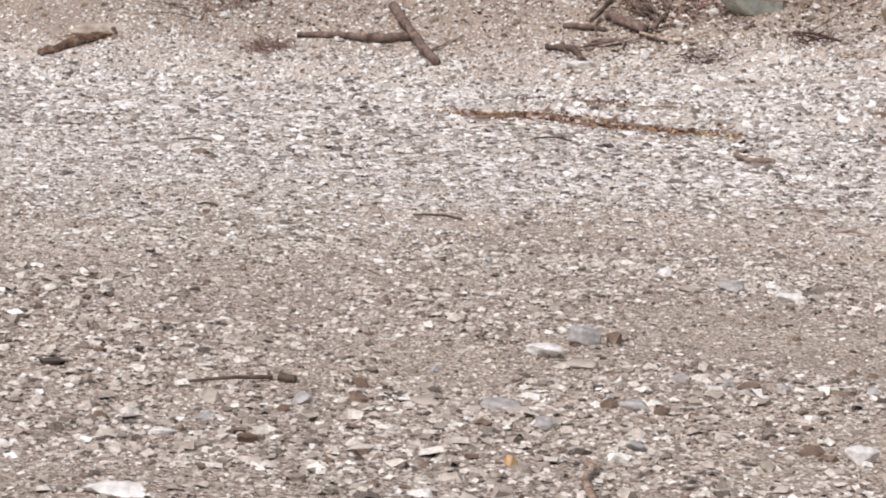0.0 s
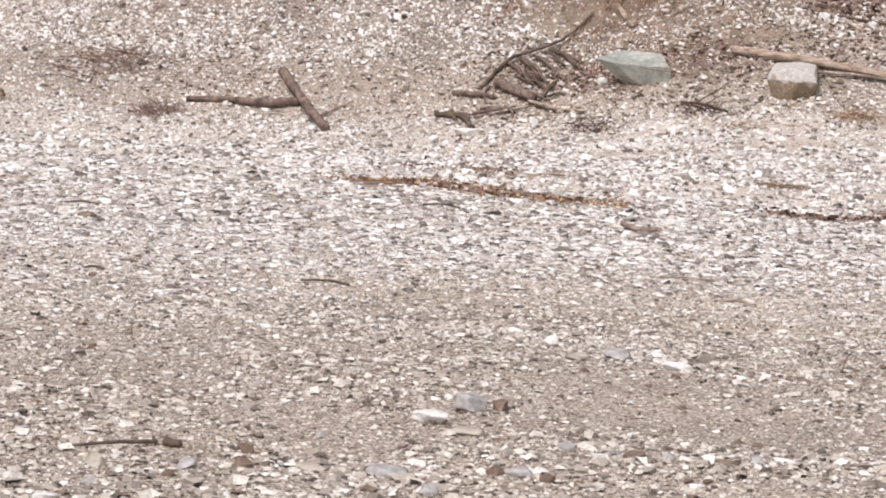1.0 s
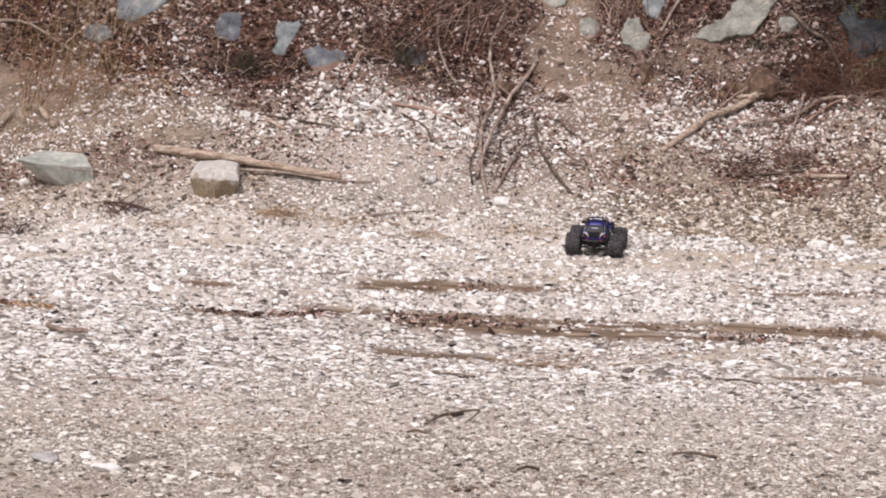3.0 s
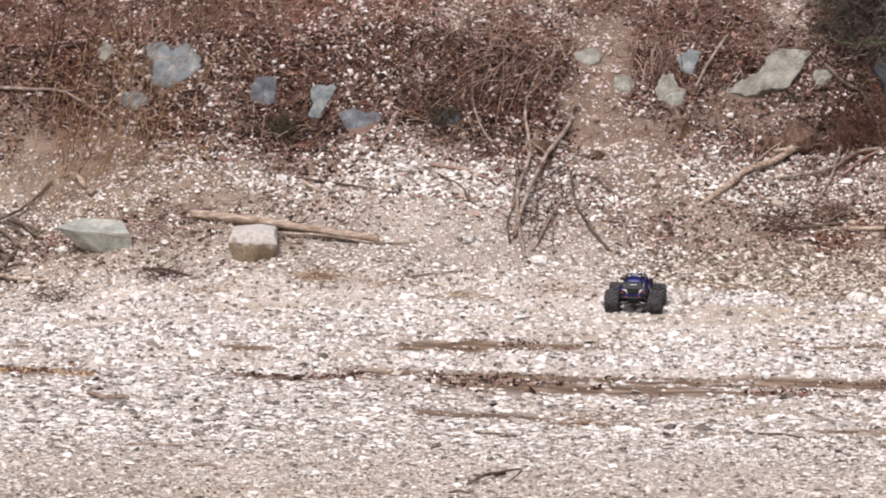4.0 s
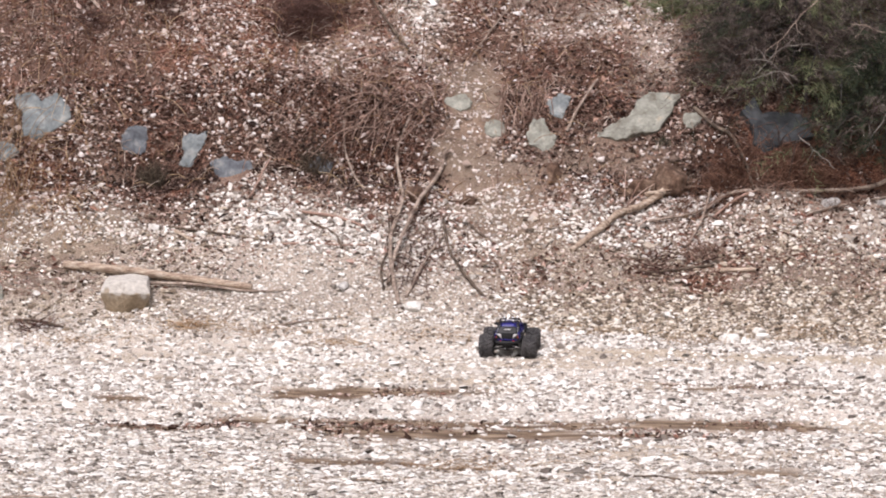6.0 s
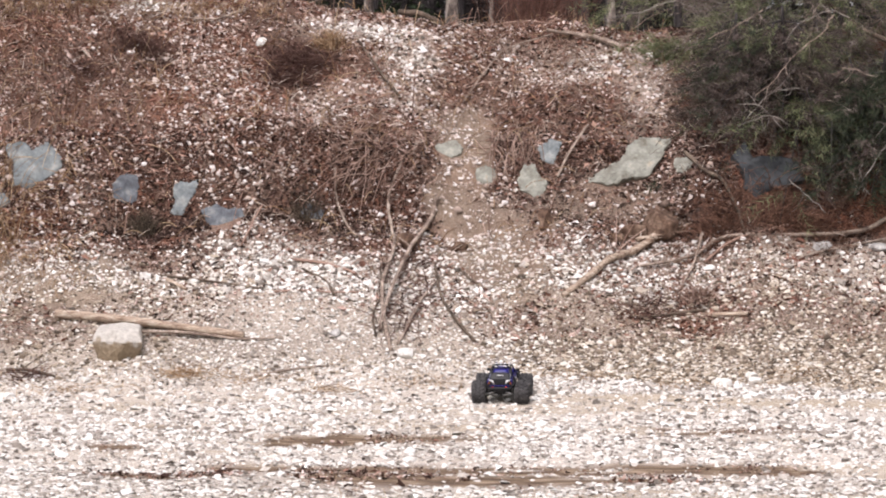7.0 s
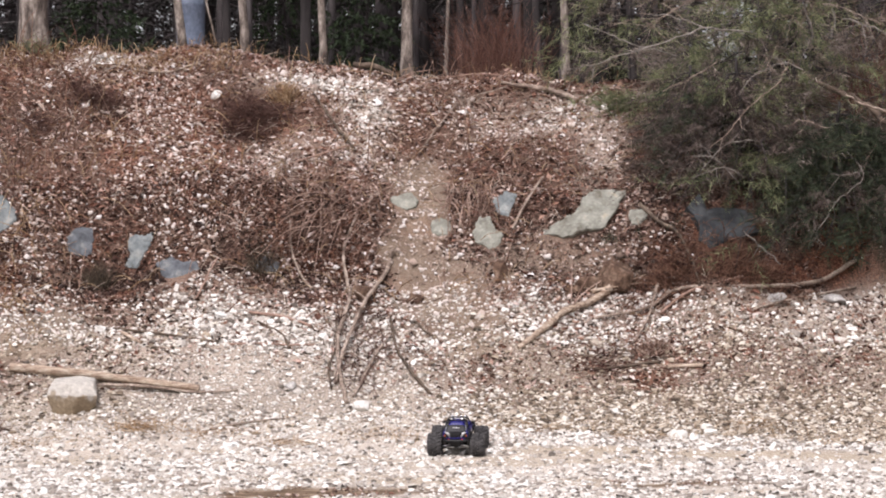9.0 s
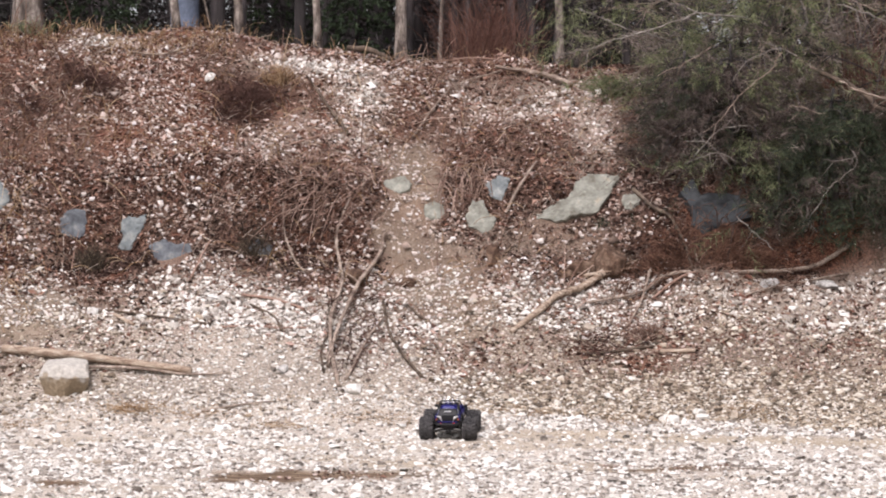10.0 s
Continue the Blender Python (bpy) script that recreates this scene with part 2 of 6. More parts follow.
ROCK_WHITE = surface("white_rock", ((0.3, (0.58, 0.55, 0.50)), (0.5, (0.70, 0.68, 0.64)), (0.7, (0.80, 0.79, 0.77))), 18, 0.9, 0.4, 60)
ROCK_BROWN = surface("brown_rock", ((0.3, (0.11, 0.075, 0.055)), (0.5, (0.19, 0.135, 0.10)), (0.7, (0.28, 0.22, 0.17))), 18, 0.9, 0.5, 60)
ROCK_OCHRE = surface("ochre_rock", ((0.3, (0.42, 0.25, 0.11)), (0.5, (0.55, 0.36, 0.18)), (0.7, (0.64, 0.47, 0.28))), 18, 0.9, 0.4, 60)
NEEDLE = surface("green_needles", ((0.0, (0.080, 0.092, 0.052)), (0.4, (0.185, 0.212, 0.108)), (0.75, (0.305, 0.332, 0.18)), (1.0, (0.43, 0.44, 0.27))), 20, 0.75, 0, source="island")
# Spruces deep in the wood: tones greyed and dimmed for its gloom and haze.
NEEDLE_HAZE = surface("haze_grey_green_needles", ((0.0, (0.028, 0.027, 0.026)), (0.5, (0.052, 0.051, 0.047)), (1.0, (0.080, 0.080, 0.073))), 20, 0.85, 0, source="island")
DRY_HAZE = surface("haze_brown_needles", ((0.0, (0.046, 0.040, 0.041)), (0.5, (0.098, 0.087, 0.089)), (1.0, (0.17, 0.155, 0.157))), 20, 0.9, 0, source="island")
# Darker needle copies: the shade under the pines is put into their colour.
DRY_SHADE = surface("shade_brown_needles", ((0.0, (0.028, 0.019, 0.017)), (0.5, (0.085, 0.062, 0.054)), (1.0, (0.20, 0.16, 0.14))), 20, 0.9, 0, source="island")
NEEDLE_SHADE = surface("shade_dark_needles", ((0.0, (0.011, 0.014, 0.010)), (0.5, (0.028, 0.039, 0.022)), (0.85, (0.058, 0.078, 0.038)), (1.0, (0.105, 0.105, 0.072))), 20, 0.75, 0, source="island")
thin_leaf(NEEDLE)
DRY_NEEDLE = surface("dry_grey_brown_needles", ((0.0, (0.08, 0.062, 0.054)), (0.4, (0.19, 0.152, 0.13)), (0.75, (0.32, 0.268, 0.235)), (1.0, (0.48, 0.42, 0.38))), 20, 0.85, 0, source="island")
thin_leaf(DRY_NEEDLE)
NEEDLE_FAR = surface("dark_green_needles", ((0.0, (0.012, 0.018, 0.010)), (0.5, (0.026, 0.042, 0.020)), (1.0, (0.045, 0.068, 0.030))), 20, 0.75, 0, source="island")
TYRE = surface("black_rubber", ((0.3, (0.032, 0.031, 0.033)), (0.7, (0.085, 0.080, 0.080))), 25, 0.8, 0.2, 90)
BLACK_PLASTIC = surface("black_plastic", ((0.3, (0.006, 0.006, 0.008)), (0.7, (0.013, 0.013, 0.016))), 20, 0.5, 0.05, specular=0.3)
BLUE_SHELL = surface("glossy_blue_shell", ((0.3, (0.009, 0.009, 0.12)), (0.7, (0.016, 0.015, 0.20))), 10, 0.42, 0, specular=0.4)
WHITE_DECAL = surface("white_decal", ((0.3, (0.62, 0.62, 0.63)), (0.7, (0.75, 0.75, 0.76))), 30, 0.35, 0)
SILVER_DECAL = surface("silver_grey_decal", ((0.3, (0.20, 0.21, 0.22)), (0.7, (0.30, 0.31, 0.32))), 30, 0.35, 0)
CHROME = surface("chrome", ((0.3, (0.72, 0.72, 0.75)), (0.7, (0.85, 0.85, 0.87))), 20, 0.12, 0, metal=1.0)
STEEL = surface("bare_metal_link", ((0.3, (0.50, 0.50, 0.51)), (0.7, (0.68, 0.68, 0.69))), 20, 0.3, 0, metal=1.0)
SKID = surface("grey_skid_plate", ((0.3, (0.24, 0.24, 0.22)), (0.7, (0.38, 0.37, 0.34))), 30, 0.5, 0.1)
RED_LENS = surface("red_lens", ((0.3, (0.45, 0.02, 0.012)), (0.7, (0.6, 0.03, 0.02))), 30, 0.2, 0, specular=0.6)
AMBER_LENS = surface("amber_lens", ((0.3, (0.26, 0.05, 0.010)), (0.7, (0.36, 0.08, 0.015))), 30, 0.2, 0, specular=0.6)
DARK_GLASS = surface("dark_window", ((0.3, (0.006, 0.006, 0.008)), (0.7, (0.01, 0.01, 0.013))), 20, 0.08, 0, specular=0.7)
BLUE_DRUM = surface("faded_blue_plastic", ((0.3, (0.12, 0.15, 0.216)), (0.7, (0.192, 0.228, 0.3))), 6, 0.6, 0.1)

# ---- terrain as a function of place ----
def lattice(ix, iy, seed):
    """A repeatable random number from 0 to 1 for each cell."""
    h = (ix.astype(np.int64) * 374761393 + iy.astype(np.int64) * 668265263 + seed * 974634777) & 0x7FFFFFFF
    h = ((h ^ (h >> 13)) * 1274126177) & 0x7FFFFFFF
    return ((h ^ (h >> 16)) & 0xFFFF) / 65535.0


def rough(x, y, size, seed):
    """Smooth value noise from -1 to 1 with cells of that size."""
    u, v = np.asarray(x, float) / size, np.asarray(y, float) / size
    iu, iv = np.floor(u), np.floor(v)
    fu, fv = u - iu, v - iv
    fu, fv = fu * fu * (3 - 2 * fu), fv * fv * (3 - 2 * fv)
    a, b = lattice(iu, iv, seed), lattice(iu + 1, iv, seed)
    c, d = lattice(iu, iv + 1, seed), lattice(iu + 1, iv + 1, seed)
    return 2 * ((a * (1 - fu) + b * fu) * (1 - fv) + (c * (1 - fu) + d * fu) * fv) - 1


def ease(v):
    v = np.clip(v, 0, 1)
    return v * v * (3 - 2 * v)


PROFILE_Y = (-4000, 9.5, 10.8, 11.3, 11.7, 12.4, 13.5, 15.0, 16.3, 17.6, 19.5, 20.8, 21.5, 22.2, 23.05, 23.20, 23.40, 24.3, 25.0, 25.5, 26.5, 30, 4000)
PROFILE_Z = (0, 0, 0.0, 0.02, -0.08, -0.30, -0.47, -0.50, -0.38, -0.24, -0.10, 0.10, 0.31, 0.79, 1.39, 1.72, 2.07, 2.65, 3.12, 3.36, 3.42, 3.50, 3.50)


def height(x, y):
    """The ground's height: gravel flat, lip, hollow, foot of the bank, scarp, upper slope, crest and wood floor."""
    x, y = np.asarray(x, float), np.asarray(y, float)
    yy = y + 0.22 * rough(x, 0 * x, 2.6, 5) * ease((y - 9) / 2) + 0.16 * rough(x, 0 * x, 0.8, 6) * ease((y - 21) / 2)
    z = np.interp(yy, PROFILE_Y, PROFILE_Z)
    crest = np.interp(x, (-8, -3.5, -1.9, -0.9, 1.1, 1.9, 6), (3.62, 3.60, 3.58, 3.40, 3.25, 3.22, 3.3))
    z = np.where(z > 1.39, 1.39 + (z - 1.39) * (crest - 1.39) / 1.98, z)
    z = z - 0.42 * ease((-2.0 - x) / 5.0) * ease((y - 17.5) / 3.0)
    bank = ease((y - 21.0) / 1.5) * (1 - ease((y - 26.0) / 2))
    z = z - 0.20 * bank * np.exp(-((x - 0.35) / 0.45) ** 2) * ease((y - 23.2) / 1.2) * (1 - 0.9 * ease((y - 24.6) / 0.7))
    z = z + 0.10 * bank * rough(x, y, 0.9, 1) + 0.05 * bank * rough(x, y, 0.33, 2)
    flat = 1 - ease((y - 26) / 4)
    return z + flat * (0.022 * rough(x, y, 1.3, 3) * ease((y - 2.5) / 2) + 0.012 * rough(x, y, 0.4, 4) + 0.004 * rough(x, y, 0.12, 7))


STROKES = ((-0.75, 0.55, 11.12, 0.22, 1.0), (0.2, 1.3, 11.15, 0.17, 0.9), (-1.6, -0.7, 11.22, 0.12, 0.8), (-3.3, -1.95, 11.08, 0.15, 0.9), (-0.75, 0.35, 9.66, 0.24, 1.0), (-0.3, 0.25, 9.38, 0.17, 1.0), (0.6, 1.3, 9.40, 0.16, 0.85), (-0.7, -0.2, 8.45, 0.10, 0.6),
           (-1.7, 2.4, 17.15, 0.22, 1.0), (-1.4, 0.3, 18.5, 0.24, 1.0), (-2.5, -1.9, 17.95, 0.24, 1.0), (-4.9, -3.4, 17.8, 0.22, 0.8), (-1.85, -1.1, 18.9, 0.12, 0.8), (-2.3, -1.7, 19.15, 0.14, 0.6), (1.2, 2.4, 19.05, 0.20, 0.9), (0.25, 0.6, 18.7, 0.14, 0.8))


def ruts(x, y):
    """Broken tyre ruts of bare dark earth along the lip and in the far flat, 0 to 1; rows are the ends in x, y, half width, strength."""
    out = 0 * x
    for k, (x0, x1, at, wide, strong) in enumerate(STROKES):
        at = at - (0.22 * rough(x, 0 * x, 2.6, 5) if 10.9 < at < 11.3 else 0) + 0.07 * rough(x, 0 * x, 1.1, 60 + k) + 0.03 * rough(x, 0 * x, 0.3, 70 + k)
        gate = strong * ease((x - x0) / 0.25) * ease((x1 - x) / 0.25) * ease((0.8 + 0.8 * rough(x / 2, y * 2, 0.16, 90 + k) + 0.5 * rough(x, 0 * x + k, 0.7, 80 + k)) / 0.5)
        out = np.maximum(out, gate * np.exp(-((y - at) / wide) ** 2 * (1 + 0.8 * rough(x, y, 0.2, 95 + k))))
    return np.clip(1.35 * out, 0, 1)


# patches of the bank's face: x, height, reach across, reach up, tilt in degrees, strength
WHITE_PATCHES = ((-0.75, 3.19, 0.61, 0.12, -8, 1.0), (-0.43, 2.94, 0.34, 0.24, -35, 0.95), (-0.50, 2.65, 0.20, 0.23, 0, 0.6), (-1.08, 2.55, 0.34, 0.19, 15, 0.45), (-2.81, 3.42, 0.31, 0.09, 0, 0.95),
                 (1.21, 2.90, 0.66, 0.28, 5, 0.72), (1.64, 2.56, 0.25, 0.34, 0, 0.62), (-1.35, 0.99, 0.64, 0.22, -6, 1.0), (-1.72, 0.64, 1.02, 0.24, -5, 0.6), (-0.43, 0.75, 0.54, 0.36, 0, 0.2), (1.33, 1.01, 0.68, 0.16, 20, 0.45), (3.55, 1.08, 0.80, 0.26, 16, 0.75))
EARTH_PATCHES = ((0.07, 2.04, 0.26, 0.42, 0, 0.8), (-0.09, 1.64, 0.23, 0.24, 0, 0.7), (0.24, 1.22, 0.44, 0.36, 0, 0.65), (0.47, 0.98, 0.30, 0.28, 0, 0.75), (-3.04, 0.86, 0.40, 0.20, 10, 0.7), (-4.20, 0.90, 0.87, 0.35, 0, 0.8), (1.23, 1.61, 0.52, 0.19, 0, 0.35))
# dark litter and heather; some rows paint shaded hollows and a shadow pocket
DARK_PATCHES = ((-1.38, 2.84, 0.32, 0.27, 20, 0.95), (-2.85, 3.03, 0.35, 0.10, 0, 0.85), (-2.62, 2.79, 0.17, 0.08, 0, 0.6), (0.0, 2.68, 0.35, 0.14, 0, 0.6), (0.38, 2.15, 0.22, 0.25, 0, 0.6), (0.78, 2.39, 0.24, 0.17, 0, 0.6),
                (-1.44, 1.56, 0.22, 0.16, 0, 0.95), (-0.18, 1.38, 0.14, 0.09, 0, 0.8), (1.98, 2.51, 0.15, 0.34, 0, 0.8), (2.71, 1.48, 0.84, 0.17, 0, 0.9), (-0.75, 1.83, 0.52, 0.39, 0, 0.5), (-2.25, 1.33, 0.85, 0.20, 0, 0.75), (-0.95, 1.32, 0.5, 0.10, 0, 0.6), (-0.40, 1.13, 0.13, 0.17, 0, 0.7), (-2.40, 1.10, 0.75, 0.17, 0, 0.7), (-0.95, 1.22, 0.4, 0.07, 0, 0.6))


def patches(table, x, y):
    """How strongly the patches of a table cover a place on the bank, 0 to 1, with ragged edges."""
    z, out = height(x, y), 0 * x
    ragged = 1 + 0.45 * rough(x, y, 0.45, 27) + 0.4 * rough(x, y, 0.13, 28)
    for cx, cz, across, up, tilt, strong in table:
        c, n = math.cos(radians(tilt)), math.sin(radians(tilt))
        u, v = ((x - cx) * c + (z - cz) * n) / across, ((z - cz) * c - (x - cx) * n) / up
        out = np.maximum(out, strong * np.exp(-(np.maximum((u * u + v * v) * ragged, 0)) ** 2))
    return out * ease((y - 21.2) / 0.3)


# rock faces of the bank: x, y, width, height across the slope, kind (0 blue-grey, 1 grey-green, 2 darkened as shade),
# seed
FACES = ((-3.541, 23.33, 0.53, 0.43, 0, 2), (-4.136, 23.44, 0.14, 0.19, 1, 4), (-3.845, 23.22, 0.26, 0.18, 0, 3), (-2.761, 23.27, 0.29, 0.26, 3, 5), (-2.287, 23.28, 0.25, 0.34, 0, 6), (-1.937, 23.06, 0.37, 0.24, 3, 7),
         (-0.076, 23.59, 0.30, 0.20, 1, 8), (0.229, 23.36, 0.22, 0.19, 1, 9), (0.623, 23.24, 0.26, 0.30, 1, 10), (0.763, 23.39, 0.21, 0.25, 0, 11), (1.421, 23.45, 0.78, 0.46, 1, 12), (1.877, 23.39, 0.20, 0.15, 1, 13), (2.552, 23.19, 0.62, 0.52, 2, 21), (-1.203, 23.08, 0.22, 0.18, 3, 14))


OUTLINES = {2: ((1, -0.05), (0.57, 0.72), (0.35, 1), (0.12, 0.85), (-0.08, 0.58), (-0.30, 0.85), (-0.52, 1), (-0.91, 0.9), (-1, 0.6), (-0.65, 0.05), (-0.56, -0.95), (-0.09, -1), (0.43, -0.67)),
            6: ((1, 0.9), (0.85, 0.2), (0.5, -0.3), (0.1, -1), (-0.7, -0.95), (-0.5, -0.2), (-0.8, 0.4), (-0.3, 0.8), (0.3, 0.7)),
            7: ((1, 0.1), (0.8, 0.7), (0.2, 0.6), (-0.3, 1), (-1, 0.5), (-0.7, -0.4), (-0.3, -1), (0.5, -0.8)),
            10: ((0.5, 0.2), (1, -0.2), (0.7, -0.8), (0.1, -1), (-0.8, -0.6), (-1, 0.0), (-0.6, 0.9), (0.1, 1)),
            11: ((1, 0.8), (0.7, 0.0), (0.3, -1), (-0.6, -0.7), (-1, 0.3), (-0.5, 0.6), (0.2, 1)),
            12: ((0.96, 1), (0.90, 0.7), (0.70, 0.05), (0.40, -0.6), (0.0, -0.75), (-0.42, -1), (-0.9, -0.95), (-1, -0.8), (-0.68, -0.5), (-0.17, 0.05), (0.03, 0.7), (0.28, 1)),
            21: ((1, -0.4), (0.9, 0.3), (0.45, 0.5), (-0.35, 0.4), (-0.5, 1), (-0.9, 0.5), (-0.65, -0.15), (-0.7, -0.7), (-0.4, -1), (0.1, -0.7))}
FACE_Z = [float(height(f[0], f[1])) for f in FACES]


def bare(x, y):
    """True where a rock face lies open and nothing is strewn."""
    z, out = height(x, y), np.zeros(np.shape(x), bool)
    for (fx, fy, wide, tall, kind, seed), fz in zip(FACES, FACE_Z):
        u, v = (x - fx) / wide * 2, (z - fz) / tall * 2
        if seed not in OUTLINES:
            out |= u * u + v * v < 0.8
            continue
        inside, p = np.zeros(np.shape(x), bool), OUTLINES[seed]
        for (ax, ay), (bx, by) in zip(p, p[1:] + p[:1]):
            inside ^= ((ay > v) != (by > v)) & (u < (bx - ax) * (v - ay) / (by - ay if by != ay else 1e-9) + ax)
        out |= inside
    return out


def foot(x):
    """How far the white stones reach up from the foot of the bank."""
    return (0.12 + 0.45 * np.exp(-((x + 1.05) / 0.8) ** 2)) * (1 - ease((x + 0.2) / 0.8))


def zones(x, y):
    """How much leaf litter, bare earth and pale stone lies at a place."""
    x, y = np.asarray(x, float), np.asarray(y, float)
    wob = rough(x, y, 0.5, 21)
    fine_wob = rough(x, y, 0.15, 22)
    litter = ease((y - 22.25 + 0.25 * wob) / 0.6)
    apron = ease((y - 21.55 - foot(x) + 0.25 * wob) / 0.4) * np.clip(0.62 + 0.4 * wob + 0.4 * fine_wob, 0, 0.9)
    litter = np.maximum(litter, apron * (0.75 + 0.25 * ease((x - 0.6) / 1.0)))
    white = patches(WHITE_PATCHES, x, y)
    litter = litter * (1 - 0.85 * white) * np.clip(0.80 + 0.35 * wob + 0.25 * fine_wob, 0, 1)
    # more litter under the pine; its dark colour partly stands for shade
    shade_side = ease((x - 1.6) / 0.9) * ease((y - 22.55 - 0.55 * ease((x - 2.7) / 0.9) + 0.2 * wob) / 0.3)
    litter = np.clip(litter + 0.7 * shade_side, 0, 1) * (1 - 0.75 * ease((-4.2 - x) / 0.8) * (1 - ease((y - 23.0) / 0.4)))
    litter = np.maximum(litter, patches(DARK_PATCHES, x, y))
    earth = patches(EARTH_PATCHES, x, y)
    litter = litter * (1 - 0.9 * earth) + 0.2 * earth * ease(0.5 + rough(x, y, 0.25, 29))
    earth = np.maximum(earth, 0.95 * np.exp(-((y - 20.38 + 0.10 * wob) / 0.19) ** 2) * ease((x - 0.3) / 0.8))
    streak = rough(x / 4.5, y, 0.55, 23) + 0.5 * rough(x / 3, y, 0.22, 24)
    band = np.exp(-((y - 6.7 + 0.5 * ease((x + 1.2) / 1.0)) / (1.1 + 0.7 * ease((x + 1.2) / 1.0))) ** 2)
    earth = np.maximum(earth, ease((streak + 0.2 * band - 0.2) / 0.8) * (1 - ease((y - 20.5) / 1.0)) * ease((y - 4.5) / 2) * (0.30 + 0.22 * band * ease((x + 2.6) / 1.0) + 0.46 * ease((x + 1.8) / 1.2)))
    thin = ease((rough(x / 7, y, 0.17, 38) + 0.4 * rough(x / 3, y, 0.08, 39) - 0.15) / 0.5) * ease((y - 16.2) / 0.5) * (1 - ease((y - 20.5) / 0.4))
    earth = np.maximum(earth, 0.6 * thin)
    verge = np.exp(-((y - 20.35 + 0.12 * wob) / 0.25) ** 2) * ease((x - 0.2) / 1.0) + 0.3 * np.exp(-((y - 20.9 + 0.3 * wob) / 0.45) ** 2)
    earth = np.clip(np.maximum(earth, 0.85 * verge), 0, 1)
    mud = ruts(x, y)
    pale = np.clip(ease((y - 6.4 + 1.3 * ease((-1.6 - x) / 0.8) + 0.8 * rough(x / 3, y, 0.8, 26)) / 2.5) * (1 - ease((y - 22.6) / 1.0)) * (0.8 + 0.2 * ease((y - 12) / 3)) + white * ease((y - 22) / 1), 0, 1) * (1 - 0.7 * earth) * (1 - 0.55 * litter)
    floor = ease((y - 25.6) / 0.6)
    return np.maximum(litter, floor * 0.95), earth * (1 - floor), pale * (1 - floor), mud


def mesh_of(name, verts, faces, material, smooth=False):
    """A mesh from a vertex array and a face array of one kind (triangles or quads)."""
    verts, faces = np.asarray(verts, np.float32), np.asarray(faces, np.int32)
    me = bpy.data.meshes.new(name)
    me.vertices.add(len(verts))
    me.vertices.foreach_set("co", verts.ravel())
    me.loops.add(faces.size)
    me.loops.foreach_set("vertex_index", faces.ravel())
    me.polygons.add(len(faces))
    me.polygons.foreach_set("loop_start", np.arange(0, faces.size, faces.shape[1], dtype=np.int32))
    me.polygons.foreach_set("use_smooth", np.full(len(faces), smooth))
    me.update(calc_edges=True)
    me.validate()
    me.materials.append(material)
    return me


# ---- the ground, one sheet to the horizon ----
def steps(*pieces):
    return np.unique(np.round(np.concatenate([np.asarray(p, float) for p in pieces]), 4))


def build_ground():
    far = [-3000, -900, -300, -120, -60, -35, -24]
    gx = steps(far, np.arange(-18, -11, 0.5), np.arange(-11, 5.2, 0.055), np.arange(5.2, 12, 0.4), [16, 24, 35, 60, 120, 300, 900, 3000])
    gy = steps(far, np.arange(-18, 2.5, 1.2), np.arange(2.5, 12.6, 0.06), np.arange(12.6, 16, 0.2), np.arange(16, 26.4, 0.05), np.arange(26.4, 40, 0.5), [50, 70, 120, 300, 900, 3000])
    xx, yy = np.meshgrid(gx, gy)
    zz = height(xx, yy)
    verts = np.stack([xx.ravel(), yy.ravel(), zz.ravel()], 1)
    w = len(gx)
    i = (np.arange(len(gy) - 1)[:, None] * w + np.arange(w - 1)[None, :]).ravel()
    me = mesh_of("ground", verts, np.stack([i, i + 1, i + w + 1, i + w], 1), GROUND, True)
    layers = list(zones(verts[:, 0], verts[:, 1]))
    forced = (0.55 + 0.38 * ease((verts[:, 1] - 22.3) / 0.5)) * ease((verts[:, 1] - 21.5 - foot(verts[:, 0])) / 0.5) * (1 - 0.85 * layers[1]) * (1 - 0.6 * layers[2])
    forced = forced * (1 - 0.8 * ease((-4.2 - verts[:, 0]) / 0.8) * (1 - ease((verts[:, 1] - 23.0) / 0.4)))
    apron = 0.52 * ease((verts[:, 1] - 20.75) / 0.4) * ease((verts[:, 0] + 0.2) / 0.8) * (0.8 + 0.4 * rough(verts[:, 0], verts[:, 1], 0.3, 41)) * (1 - 0.6 * layers[2] * (verts[:, 0] < 0))
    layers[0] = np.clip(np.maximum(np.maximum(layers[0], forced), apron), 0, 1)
    white = patches(WHITE_PATCHES, verts[:, 0], verts[:, 1])
    layers[2] = np.maximum(layers[2] * (1 - ease((verts[:, 1] - 21.0) / 0.8)), 0.35 * white)
    layers[0] = layers[0] * (1 - 0.5 * white)
    layers.append(ease((verts[:, 1] - 21.3) / 0.4))
    for key, values in zip(("litter", "earth", "pale", "mud", "loam"), layers):
        me.attributes.new(key, "FLOAT", "POINT").data.foreach_set("value", values.astype(np.float32))
    return tagged(new("ground", me), "pale gravel pit floor rising into a littered earth bank", "ground", kind="structure")


build_ground()
rng = np.random.default_rng(7)


def slope_at(x, y, reach=0.15):
    """The ground's upward normal, smoothed over that reach."""
    dx = (height(x + reach, y) - height(x - reach, y)) / (2 * reach)
    dy = (height(x, y + reach) - height(x, y - reach)) / (2 * reach)
    n = np.stack([-dx, -dy, np.ones_like(dx)], -1)
    return n / np.linalg.norm(n, axis=-1, keepdims=True)


